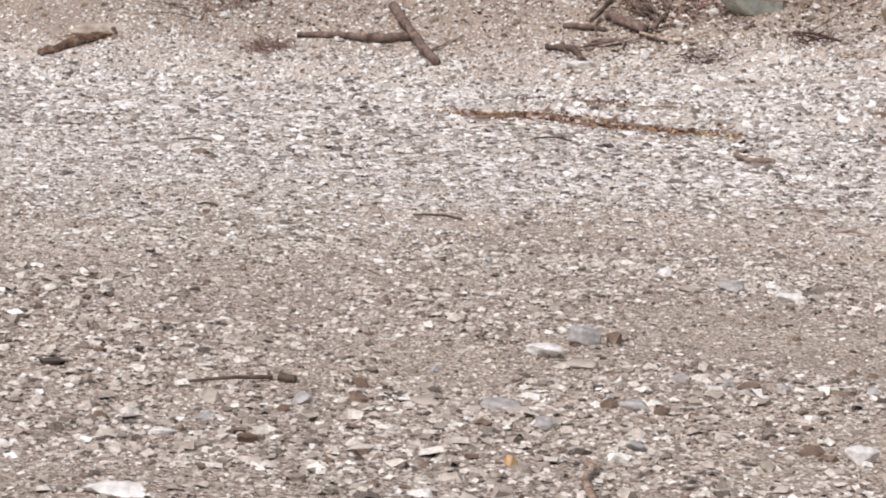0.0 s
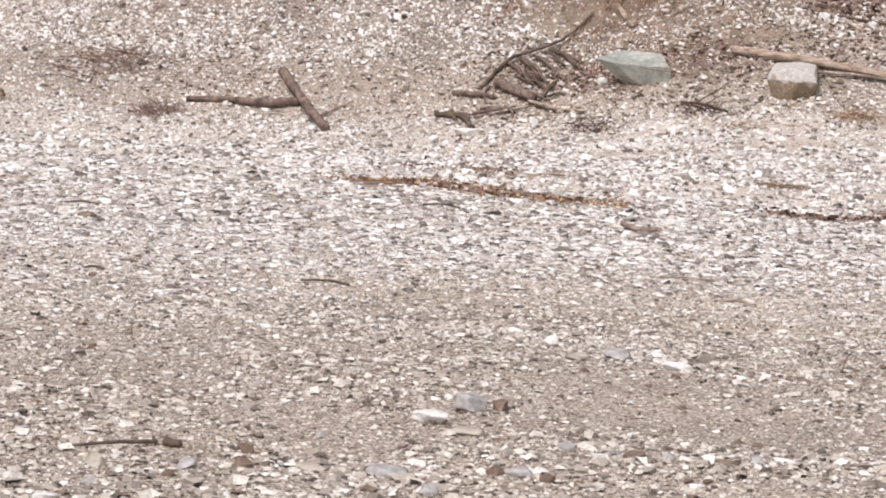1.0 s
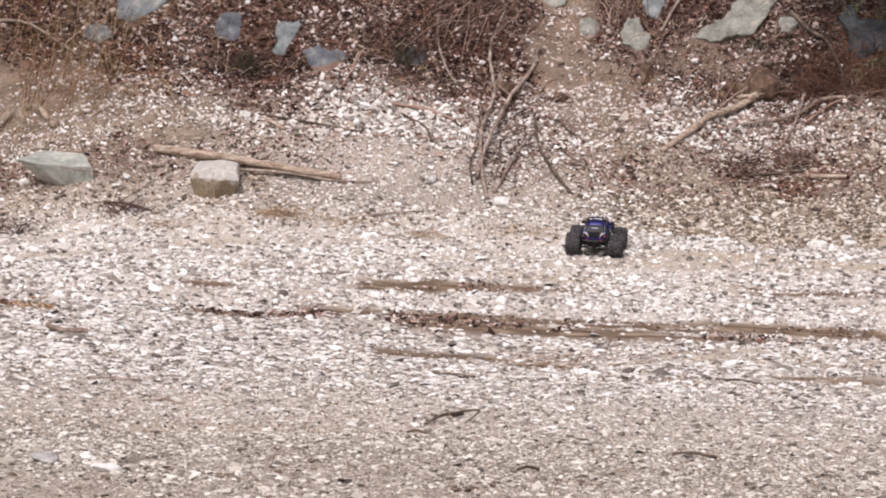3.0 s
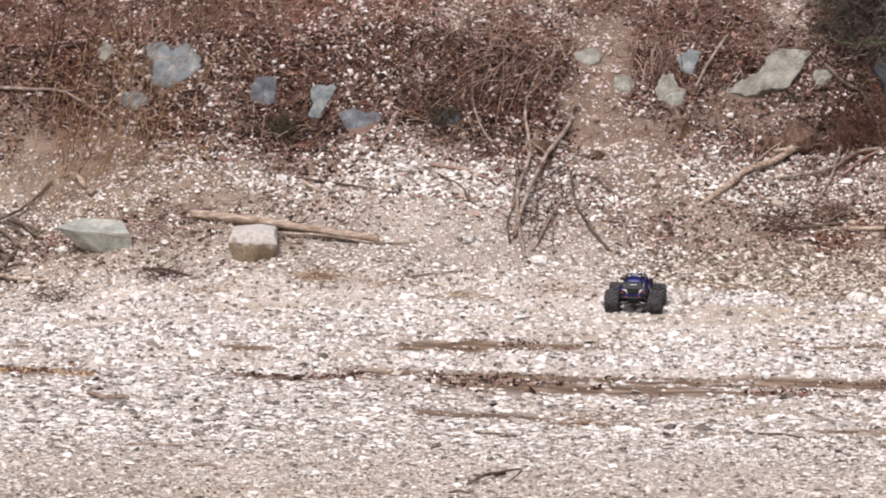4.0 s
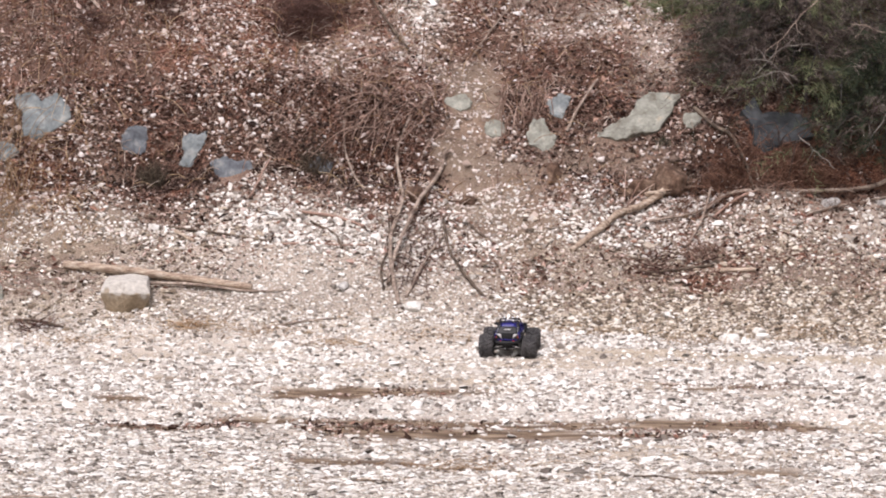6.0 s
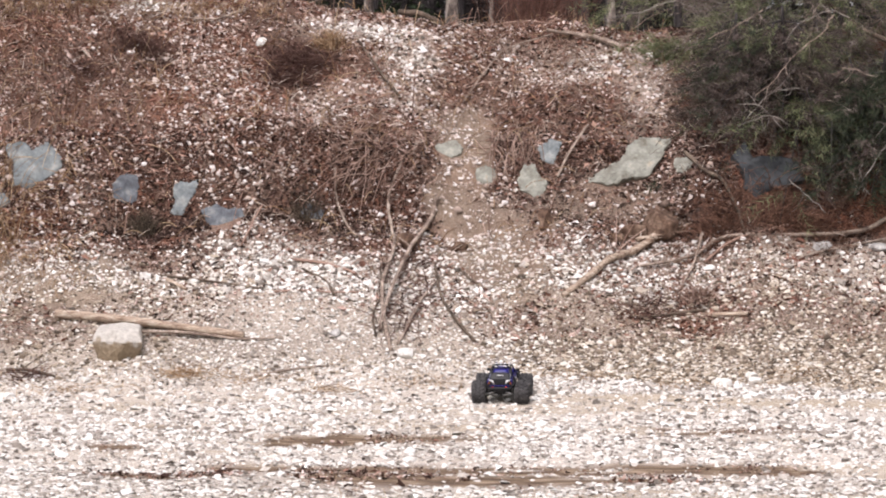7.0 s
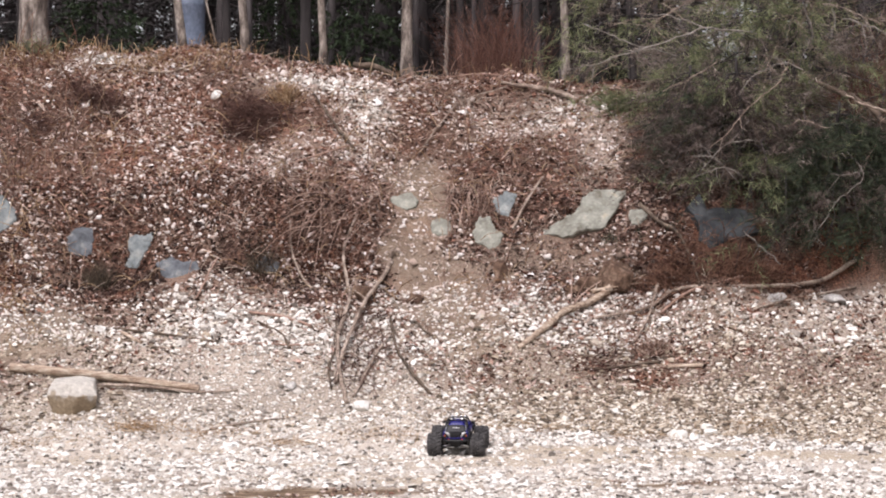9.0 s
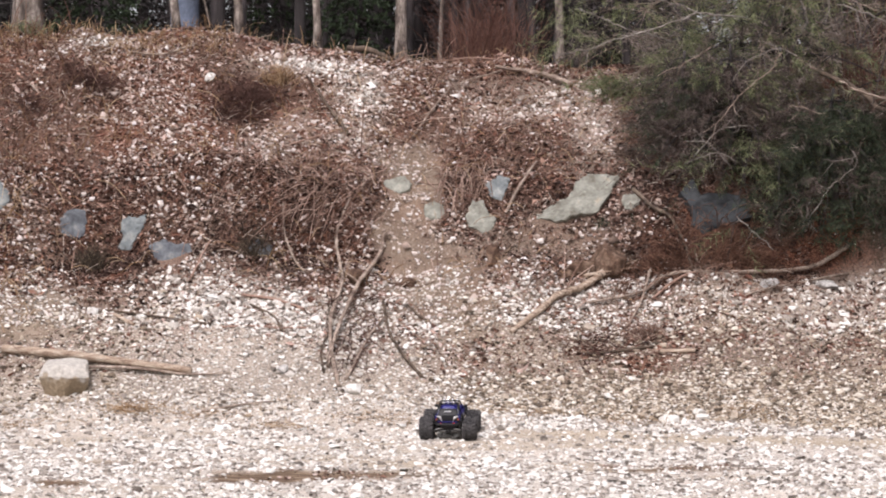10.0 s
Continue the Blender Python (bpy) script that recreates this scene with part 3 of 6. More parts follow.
def turns(n):
    """n random rotation matrices."""
    q = rng.normal(size=(n, 4))
    q /= np.linalg.norm(q, axis=1, keepdims=True)
    w, x, y, z = q.T
    return np.stack([1 - 2 * (y * y + z * z), 2 * (x * y - z * w), 2 * (x * z + y * w), 2 * (x * y + z * w), 1 - 2 * (x * x + z * z),
                     2 * (y * z - x * w), 2 * (x * z - y * w), 2 * (y * z + x * w), 1 - 2 * (x * x + y * y)], 1).reshape(n, 3, 3)


BOX = np.array([[-1, -1, -1], [1, -1, -1], [1, 1, -1], [-1, 1, -1], [-1, -1, 1], [1, -1, 1], [1, 1, 1], [-1, 1, 1]], float) * 0.62
BOX_TRIS = np.array([[0, 2, 1], [0, 3, 2], [4, 5, 6], [4, 6, 7], [0, 1, 5], [0, 5, 4], [1, 2, 6], [1, 6, 5], [2, 3, 7], [2, 7, 6], [3, 0, 4], [3, 4, 7]])
CHIP = np.array([[1, 0, 0], [0, 1, 0], [-1, 0, 0], [0, -1, 0], [0, 0, 1], [0, 0, -1]], float)
CHIP_TRIS = np.array([[0, 1, 4], [1, 2, 4], [2, 3, 4], [3, 0, 4], [1, 0, 5], [2, 1, 5], [3, 2, 5], [0, 3, 5]])


def gravel(name, x, y, radius, material, label, sink=0.25, flat=0.62, simple=False):
    """Angular stones strewn on the ground, in one mesh."""
    n = len(x)
    corners, tris = (CHIP, CHIP_TRIS) if simple else (BOX, BOX_TRIS)
    form = corners[None] + (0.34 if simple else 0.28) * rng.uniform(-1, 1, (n, len(corners), 3))
    form = np.einsum("nij,nkj->nki", turns(n), form) * np.stack([rng.uniform(0.75, 1.35, n), rng.uniform(0.75, 1.35, n), rng.uniform(0.7, 1.1, n) * flat], 1)[:, None, :]
    a = rng.uniform(0, 6.283, n)
    c, s = np.cos(a), np.sin(a)
    form = np.stack([form[..., 0] * c[:, None] - form[..., 1] * s[:, None], form[..., 0] * s[:, None] + form[..., 1] * c[:, None], form[..., 2]], -1)
    up = slope_at(x, y, 0.05)
    verts = form * radius[:, None, None] + (np.stack([x, y, height(x, y)], 1) + up * (radius * (0.45 - sink))[:, None])[:, None, :]
    # the bedded underside of a stone needs no faces
    corner = verts[:, tris]
    out = np.cross(corner[:, :, 1] - corner[:, :, 0], corner[:, :, 2] - corner[:, :, 0])
    out = np.einsum("nfk,nk->nf", out, up) / np.maximum(np.linalg.norm(out, axis=-1), 1e-12)
    faces = (np.arange(n)[:, None, None] * len(corners) + tris[None])[out > -0.45]
    return tagged(new(name, mesh_of(name, verts.reshape(-1, 3), faces, material, simple)), label, "gravel", kind="stuff")


def fan_points(n, near, far, left, right):
    """Random places in a sector in front of the camera's stand; angles in degrees from straight ahead, left positive."""
    d = np.sqrt(rng.uniform(near ** 2, far ** 2, n))
    a = np.radians(rng.uniform(right, left, n))
    return -d * np.sin(a), d * np.cos(a)


def sizes(n, middle, spread, least, most):
    return np.clip(middle * np.exp(rng.normal(0, spread, n)), least, most)


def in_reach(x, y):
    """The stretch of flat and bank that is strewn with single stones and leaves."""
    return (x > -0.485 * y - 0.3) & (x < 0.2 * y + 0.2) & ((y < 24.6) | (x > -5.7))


def gravel_beds():
    x, y = fan_points(92000, 2.9, 6.6, 27.5, -7)
    litter, earth, pale, mud = zones(x, y)
    keep = rng.uniform(0, 1, len(x)) < 1 - 0.4 * earth
    x, y = x[keep], y[keep]
    coarse = rough(x, y, 0.45, 31)
    radius = sizes(len(x), 0.0028, 0.54, 0.0017, 0.014) * (1 + 0.4 * coarse)
    small = radius < 0.0040
    gravel("near_gravel", x[~small], y[~small], radius[~small], PEBBLE, "crushed grey and beige gravel in the foreground")
    gravel("fine_gravel", x[small], y[small], radius[small], PEBBLE, "fine grit between the foreground stones", simple=True)
    x, y = fan_points(96000, 6.2, 13.3, 27, -12)
    grit_x, grit_y = fan_points(46000, 6.0, 9.5, 25, -11)
    x, y = np.concatenate([x, grit_x]), np.concatenate([y, grit_y])
    x, y = x[y < 11.9], y[y < 11.9]
    litter, earth, pale, mud = zones(x, y)
    keep = rng.uniform(0, 1, len(x)) < (1 - 0.5 * earth) * (1 - 0.97 * mud)
    x, y = x[keep], y[keep]
    white = rng.uniform(0, 1, len(x)) < ease((y - 6.4 + 1.3 * ease((-1.6 - x) / 0.8)) / 3.0) * 0.7
    radius = sizes(len(x), 0.0044, 0.42, 0.0025, 0.015) * (1 + 0.7 * ease((y - 7.5) / 2.5))
    gravel("middle_gravel", x[~white], y[~white], radius[~white], PEBBLE, "grey and beige gravel with dry grassy streaks", flat=0.6, simple=True)
    gravel("pale_gravel", x[white], y[white], radius[white] * 1.35, CHALK, "pale stones strewn along the lip of the flat", flat=0.48, simple=True)
    x = rng.uniform(-11, 4.8, 124000)
    y = rng.uniform(15.8, 22.6, 124000)
    litter, earth, pale, mud = zones(x, y)
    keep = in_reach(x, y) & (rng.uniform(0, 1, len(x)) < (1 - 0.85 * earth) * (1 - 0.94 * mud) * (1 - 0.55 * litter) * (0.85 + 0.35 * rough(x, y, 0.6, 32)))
    x, y = x[keep], y[keep]
    more_x, more_y = rng.uniform(-9.5, 4.4, 26000), rng.uniform(20.7, 22.4, 26000)
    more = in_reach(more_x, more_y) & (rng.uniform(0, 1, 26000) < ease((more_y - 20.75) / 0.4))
    x, y = np.concatenate([x, more_x[more], rng.uniform(0.2, 4.4, 15000)]), np.concatenate([y, more_y[more], rng.uniform(20.6, 21.75, 15000)])
    radius = sizes(len(x), 0.0128, 0.45, 0.006, 0.042) * (1 - 0.2 * ease((y - 20.7) / 0.4)) * (1 + 0.5 * patches(WHITE_PATCHES[7:8], x, y))
    tan = (y > 21.0 + 0.3 * rough(x, y, 0.8, 34)) & (rng.uniform(0, 1, len(x)) < 0.25 + 0.70 * ease((x - 0.1) / 0.8) + 0.55 * ease((y - 21.15) / 0.5) * ease((-1.7 - x) / 0.6) + 0.45 * ease((y - 22.0) / 0.35) - 0.8 * np.exp(-(((x + 1.15) / 0.75) ** 2 + ((y - 22.15) / 0.45) ** 2)))
    tan = tan & (rng.uniform(0, 1, len(x)) > 0.8 * ease((-4.9 - x) / 0.7))
    gravel("pale_gravel", x[~tan], y[~tan], radius[~tan], CHALK, "pale limestone gravel at the foot of the bank", flat=0.72, simple=True)
    gravel("tan_gravel", x[tan], y[tan], radius[tan] * 1.05, TAN_STONE, "tan gravel and earth on the apron of the bank", flat=0.72, simple=True)
    x = rng.uniform(-11, 4.8, 130000)
    y = rng.uniform(22.2, 25.9, 130000)
    x, y = np.concatenate([x, rng.uniform(-6.0, 3.4, 22000)]), np.concatenate([y, rng.uniform(22.95, 23.65, 22000)])
    litter, earth, pale, mud = zones(x, y)
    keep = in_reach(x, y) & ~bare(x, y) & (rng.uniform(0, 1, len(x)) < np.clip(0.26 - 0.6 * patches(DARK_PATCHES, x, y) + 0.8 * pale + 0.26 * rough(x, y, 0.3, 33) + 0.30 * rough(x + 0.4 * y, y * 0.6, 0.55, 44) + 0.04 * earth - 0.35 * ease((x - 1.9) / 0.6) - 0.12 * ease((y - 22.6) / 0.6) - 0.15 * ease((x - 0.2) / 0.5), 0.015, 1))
    x, y = x[keep], y[keep]
    white = zones(x, y)[2] > rng.uniform(0.25, 0.6, len(x)) + rng.uniform(0, 0.55, len(x)) * (y > 23.5)
    radius = sizes(len(x), 0.0112, 0.40, 0.006, 0.04) * (1 + 0.45 * patches(WHITE_PATCHES, x, y))
    gravel("bank_gravel", x[~white], y[~white], radius[~white], BANK_STONE, "tan stones scattered down the earth bank", flat=0.95, simple=True)
    gravel("pale_gravel", x[white], y[white], radius[white], CHALK, "pale stones spilling down the bank", flat=0.95, simple=True)
    # dark chips on the flat
    x, y = fan_points(80, 7.0, 12.2, 27, -12)
    x, y = x[y < 11.2], y[y < 11.2]
    gravel("dark_chips", x, y, rng.uniform(0.006, 0.016, len(x)), ROCK_BROWN, "dark chips of bark and stone on the flat")
    x, y = fan_points(520, 3.1, 6.0, 27, -9)
    gravel("dark_chips", x, y, rng.uniform(0.004, 0.011, len(x)), ROCK_BROWN, "dark pebbles among the foreground gravel")


gravel_beds()


def litter_leaves():
    """Dead leaves on the bank: folded diamonds."""
    x = rng.uniform(-8.6, 4.6, 205000)
    y = rng.uniform(21.4, 26.2, 205000)
    steep_x, steep_y = rng.uniform(-6.0, 3.4, 70000), rng.uniform(22.95, 23.65, 70000)
    x, y = np.concatenate([x, steep_x]), np.concatenate([y, steep_y])
    litter, earth, pale, mud = zones(x, y)
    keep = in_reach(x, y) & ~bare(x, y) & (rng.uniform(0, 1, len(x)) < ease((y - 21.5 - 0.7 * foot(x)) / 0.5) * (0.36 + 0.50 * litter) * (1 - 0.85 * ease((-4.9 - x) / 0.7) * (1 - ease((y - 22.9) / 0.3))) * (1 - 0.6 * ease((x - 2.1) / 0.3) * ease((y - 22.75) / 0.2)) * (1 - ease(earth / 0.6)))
    x, y = x[keep], y[keep]
    rusty = rough(x, y, 0.6, 45) + 0.5 * rough(x, y, 0.2, 46) + 0.5 * ease((-2.0 - x) / 1.5) + 0.35 * ease((x - 0.2) / 0.6) + rng.normal(0, 0.25, len(x)) > 0.35
    # dark leaves put shade into the scarp, hollows and ground under the pine
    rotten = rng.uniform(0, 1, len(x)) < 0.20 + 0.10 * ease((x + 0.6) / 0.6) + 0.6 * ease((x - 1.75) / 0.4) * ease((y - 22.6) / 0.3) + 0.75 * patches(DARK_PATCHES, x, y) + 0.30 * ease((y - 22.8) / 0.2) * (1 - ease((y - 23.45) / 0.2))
    strew_leaves(x[rotten], y[rotten], LEAF_DARK, "dark leaves strewn on the bank, partly to stand for shade")
    x, y, rusty = x[~rotten], y[~rotten], rusty[~rotten]
    for keep, material, label in ((~rusty, LEAF, "brown and tan dead leaves strewn over the bank"), (rusty, LEAF_RUST, "patches of rust-brown dead leaves on the bank")):
        strew_leaves(x[keep], y[keep], material, label)


def strew_leaves(x, y, material, label, middle=0.017):
    n = len(x)
    form = np.array([[-1, 0, 0], [0, -0.45, 0.25], [1, 0, 0], [0, 0.45, 0.25]], float)[None] * (1 + rng.uniform(-0.3, 0.3, (n, 4, 3)))
    form = np.einsum("nij,nkj->nki", turns(n), form) * np.array([1, 1, 0.7])
    up = slope_at(x, y, 0.05)
    size = sizes(n, middle, 0.42, middle * 0.5, middle * 3)
    verts = form * size[:, None, None] + (np.stack([x, y, height(x, y)], 1) + up * (size * 0.35)[:, None])[:, None, :]
    faces = (np.arange(n)[:, None, None] * 4 + np.array([[0, 1, 2], [0, 2, 3]])[None]).reshape(-1, 3)
    tagged(new("leaf_litter", mesh_of("leaf_litter", verts.reshape(-1, 3), faces, material)), label, "leaves", kind="stuff")


litter_leaves()


def rut_debris():
    """Bits of dead leaf and straw caught in the ruts."""
    x, y = np.concatenate([rng.uniform(-5.5, 2.4, 90000), rng.uniform(-8.5, 4.0, 50000)]), np.concatenate([rng.uniform(9.7, 11.5, 90000), rng.uniform(16.4, 19.8, 50000)])
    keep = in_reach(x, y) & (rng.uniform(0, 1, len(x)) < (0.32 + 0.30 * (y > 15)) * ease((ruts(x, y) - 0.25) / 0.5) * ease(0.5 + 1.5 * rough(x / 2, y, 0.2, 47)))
    x, y = x[keep], y[keep]
    dark = (rng.uniform(0, 1, len(x)) < 0.45) & ((x > -1.8) | (y > 15))
    strew_leaves(x[~dark], y[~dark], LEAF, "brown leaf scraps caught in the ruts", 0.010)
    strew_leaves(x[dark], y[dark], LEAF_DARK, "dark leaf scraps and bark caught in the ruts", 0.012)
    x, y = rng.uniform(-3.3, -1.95, 2300), rng.normal(11.08, 0.12, 2300)
    y = y - 0.22 * rough(x, 0 * x, 2.6, 5)
    keep = 0.7 * rough(x, y * 2, 0.35, 48) + 0.6 * rough(x, y * 3, 0.12, 49) + 0.7 * ease((x + 2.9) / 0.4) > 0.3
    x, y = x[keep], y[keep]
    strew_leaves(x, y, STRAW, "ochre straw matted along a rut", 0.009)
    x, y = fan_points(9000, 4.0, 11.5, 26, -11)
    keep = rng.uniform(0, 1, len(x)) < 0.5 * zones(x, y)[1] ** 1.5
    strew_leaves(x[keep], y[keep], LEAF, "scraps of dead grass on the gravel", 0.006)
    x, y = fan_points(42000, 4.2, 11.0, 26, -11)
    keep = rng.uniform(0, 1, len(x)) < 0.9 * zones(x, y)[1] ** 1.3
    strew_leaves(x[keep], y[keep], PALE_STEM, "bleached straw chaff on the gravel", 0.0048)


rut_debris()


# ---- builders ----
def smooth_line(points, per=6):
    """A Catmull-Rom line through the points."""
    p = np.asarray(points, float)
    if len(p) == 2:
        return p[0] + (p[1] - p[0]) * np.linspace(0, 1, per + 1)[:, None]
    q = np.vstack([2 * p[0] - p[1], p, 2 * p[-1] - p[-2]])
    out = []
    for k in range(1, len(q) - 2):
        for t in np.arange(per) / per:
            out.append(0.5 * (2 * q[k] + (q[k + 1] - q[k - 1]) * t + (2 * q[k - 1] - 5 * q[k] + 4 * q[k + 1] - q[k + 2]) * t * t
                              + (3 * q[k] - q[k - 1] - 3 * q[k + 1] + q[k + 2]) * t ** 3))
    return np.array(out + [p[-1]])


def tube(line, start, end, sides=6, knots=0.0):
    """Vertices and quads of a tapering, closed tube along a line."""
    line = np.asarray(line, float)
    n = len(line)
    tangent = np.gradient(line, axis=0)
    tangent /= np.linalg.norm(tangent, axis=1, keepdims=True) + 1e-9
    ref = np.where(np.abs(tangent[:, 2:3]) > 0.9, np.array([[1.0, 0, 0]]), np.array([[0, 0, 1.0]]))
    u = np.cross(tangent, ref)
    u /= np.linalg.norm(u, axis=1, keepdims=True) + 1e-9
    v = np.cross(tangent, u)
    r = np.linspace(start, end, n)[:, None] * (1 + knots * rng.uniform(-1, 1, (n, sides)))
    a = np.linspace(0, 2 * np.pi, sides, endpoint=False)
    verts = line[:, None, :] + r[..., None] * (np.cos(a)[None, :, None] * u[:, None, :] + np.sin(a)[None, :, None] * v[:, None, :])
    verts = np.vstack([verts.reshape(-1, 3), line[0], line[-1]])
    i, j = np.meshgrid(np.arange(n - 1), np.arange(sides), indexing="ij")
    k = (j + 1) % sides
    a0, b0 = (i * sides + j).ravel(), (i * sides + k).ravel()
    tris = [np.stack([a0, b0, b0 + sides], 1), np.stack([a0, b0 + sides, a0 + sides], 1)]
    s = np.arange(sides)
    tris.append(np.stack([np.full(sides, n * sides), (s + 1) % sides, s], 1))
    tris.append(np.stack([np.full(sides, n * sides + 1), (n - 1) * sides + s, (n - 1) * sides + (s + 1) % sides], 1))
    return verts, np.vstack(tris)


def gather(pieces):
    verts, faces, base = [], [], 0
    for v, f in pieces:
        verts.append(v)
        faces.append(f + base)
        base += len(v)
    return np.vstack(verts), np.vstack(faces)


def part(name, pieces, material, parent=None, label="", smooth=True):
    """One mesh object from pieces of vertices and triangles, under a thing or a part."""
    ob = new(name, mesh_of(name, *gather(pieces), material, smooth))
    if parent is not None:
        ob.parent = parent
    return tagged(ob, label) if label else ob


def solid(bm):
    """Vertices and triangles of a bmesh, which is freed."""
    bmesh.ops.triangulate(bm, faces=bm.faces)
    bm.verts.index_update()
    out = np.array([v.co[:] for v in bm.verts]), np.array([[v.index for v in f.verts] for f in bm.faces])
    bm.free()
    return out


def block(cx, cy, cz, sx, sy, sz, bevel=0.004, taper=(1, 1), lean=0.0):
    """A bevelled block; taper scales its top, lean shifts its top along x."""
    bm = bmesh.new()
    bmesh.ops.create_cube(bm, size=1)
    for v in bm.verts:
        top = v.co.z > 0
        v.co = Vector((v.co.x * sx * (taper[0] if top else 1) + (lean if top else 0), v.co.y * sy * (taper[1] if top else 1), v.co.z * sz))
    if bevel:
        bmesh.ops.bevel(bm, geom=list(bm.edges), offset=bevel, segments=2, affect="EDGES", profile=0.6)
    for v in bm.verts:
        v.co += Vector((cx, cy, cz))
    return solid(bm)


def lathe(profile, axis_at, sides=28):
    """A body turned round the y axis: profile rows are (y, radius)."""
    rows = []
    for y, r in profile:
        a = np.linspace(0, 2 * np.pi, sides, endpoint=False)
        rows.append(np.stack([r * np.cos(a), np.full(sides, y), r * np.sin(a)], 1))
    verts = np.vstack(rows) + np.asarray(axis_at)
    n = len(profile)
    i, j = np.meshgrid(np.arange(n - 1), np.arange(sides), indexing="ij")
    k = (j + 1) % sides
    a0, b0 = (i * sides + j).ravel(), (i * sides + k).ravel()
    return verts, np.vstack([np.stack([a0, b0 + sides, b0], 1), np.stack([a0, a0 + sides, b0 + sides], 1)])


def on_ground(x, y, lift=0.0):
    return np.array([x, y, float(height(x, y)) + lift])


def stick(name, plan, start, end, material, label, category="branch", knots=0.12, wobble=0.006, sides=7, offshoots=()):
    """A branch that lies along the ground through the places of the plan (x, y, height over the ground)."""
    spots = np.array([on_ground(p[0], p[1], p[2] if len(p) > 2 else start * 0.6) for p in plan])
    if category == "log":
        spots[1:-1, 2] = 0.35 * spots[1:-1, 2] + 0.65 * np.interp(np.arange(1, len(spots) - 1), (0, len(spots) - 1), (spots[0, 2], spots[-1, 2]))
    line = smooth_line(spots, 7)
    line = line + min(wobble, 0.15 * start) * rng.normal(size=line.shape) * np.linspace(0.3, 1, len(line))[:, None]
    pieces = [tube(line, start, end, sides, knots)]
    for at, way, r in offshoots:
        root = line[int(at * (len(line) - 1))]
        tip = root + np.asarray(way, float)
        mid = (root + tip) / 2 + rng.normal(0, 0.02, 3)
        pieces.append(tube(smooth_line([root, mid, tip], 5), r, r * 0.4, 5, 0.1))
    ob = part(name, pieces, material)
    return tagged(ob, label, category)


def rock(name, x, y, size, material, label, seed, cuts=9, sink=0.2, turn=0.0, tilt=(0, 0), wedge=0.0, square=3.0, undercut=0.0):
    """A broken stone: a ball cut by random planes, with a rough skin, bedded in the ground."""
    r = np.random.default_rng(seed)
    bm = bmesh.new()
    bmesh.ops.create_icosphere(bm, subdivisions=4, radius=1)
    planes = [(Vector(r.normal(size=3)).normalized(), r.uniform(0.52, 0.90) if square < 4 else r.uniform(0.84, 1.1)) for _ in range(cuts)]
    for v in bm.verts:
        v.co /= (abs(v.co.x) ** square + abs(v.co.y) ** square + abs(v.co.z) ** square) ** (1 / square)
        for n, d in planes:
            over = v.co.dot(n) - d
            if over > 0:
                v.co -= n * over
        v.co *= 1 + 0.10 * noise.noise(v.co * 2.0 + Vector((seed, 0, 0))) + 0.035 * noise.noise(v.co * 7)
    verts, faces = solid(bm)
    ext = (verts.max(0) - verts.min(0)) / 2
    verts = (verts - (verts.max(0) + verts.min(0)) / 2) / ext * np.asarray(size) / 2
    verts[:, 2] = size[2] / 2 - (size[2] / 2 - verts[:, 2]) * (1 - wedge * (0.5 - verts[:, 0] / size[0]))
    low = ease((0.5 - verts[:, 2] / size[2] - 0.42 + 0.3 * verts[:, 0]) / 0.2)
    verts[:, 1] += undercut * size[1] * low * (verts[:, 1] < 0)
    verts[:, 0] *= 1 - 0.9 * undercut * low
    if wedge > 0.5:
        verts[:, 1] = size[1] / 2 - (size[1] / 2 - verts[:, 1]) * (1 - 0.85 * (0.5 - verts[:, 0] / size[0]))
    m = pose(0, 0, 0, tilt[0], tilt[1], turn)
    ob = new(name, mesh_of(name, verts, faces, material, True))
    ob.matrix_world = pose(x, y, float(height(x, y)) + size[2] * (0.5 - sink)) @ m
    return tagged(ob, label, "rock")


def hewn_rock(name, at, corners, material, label, seed):
    """A rock with flat broken faces: the hull of its corners, cut finer and roughened."""
    bm = bmesh.new()
    for c in corners:
        bm.verts.new(c)
    bmesh.ops.convex_hull(bm, input=list(bm.verts))
    bmesh.ops.bevel(bm, geom=list(bm.edges), offset=0.012, segments=2, affect="EDGES", profile=0.6)
    bmesh.ops.triangulate(bm, faces=bm.faces)
    bmesh.ops.subdivide_edges(bm, edges=[e for e in bm.edges if e.calc_length() > 0.05], cuts=3, use_grid_fill=True)
    for v in bm.verts:
        v.co += Vector(v.co).normalized() * (0.010 * noise.noise(v.co * 9 + Vector((seed, 0, 0))) + 0.004 * noise.noise(v.co * 30))
    verts, faces = solid(bm)
    ob = new(name, mesh_of(name, verts, faces, material, False))
    ob.matrix_world = pose(*at)
    return tagged(ob, label, "rock")


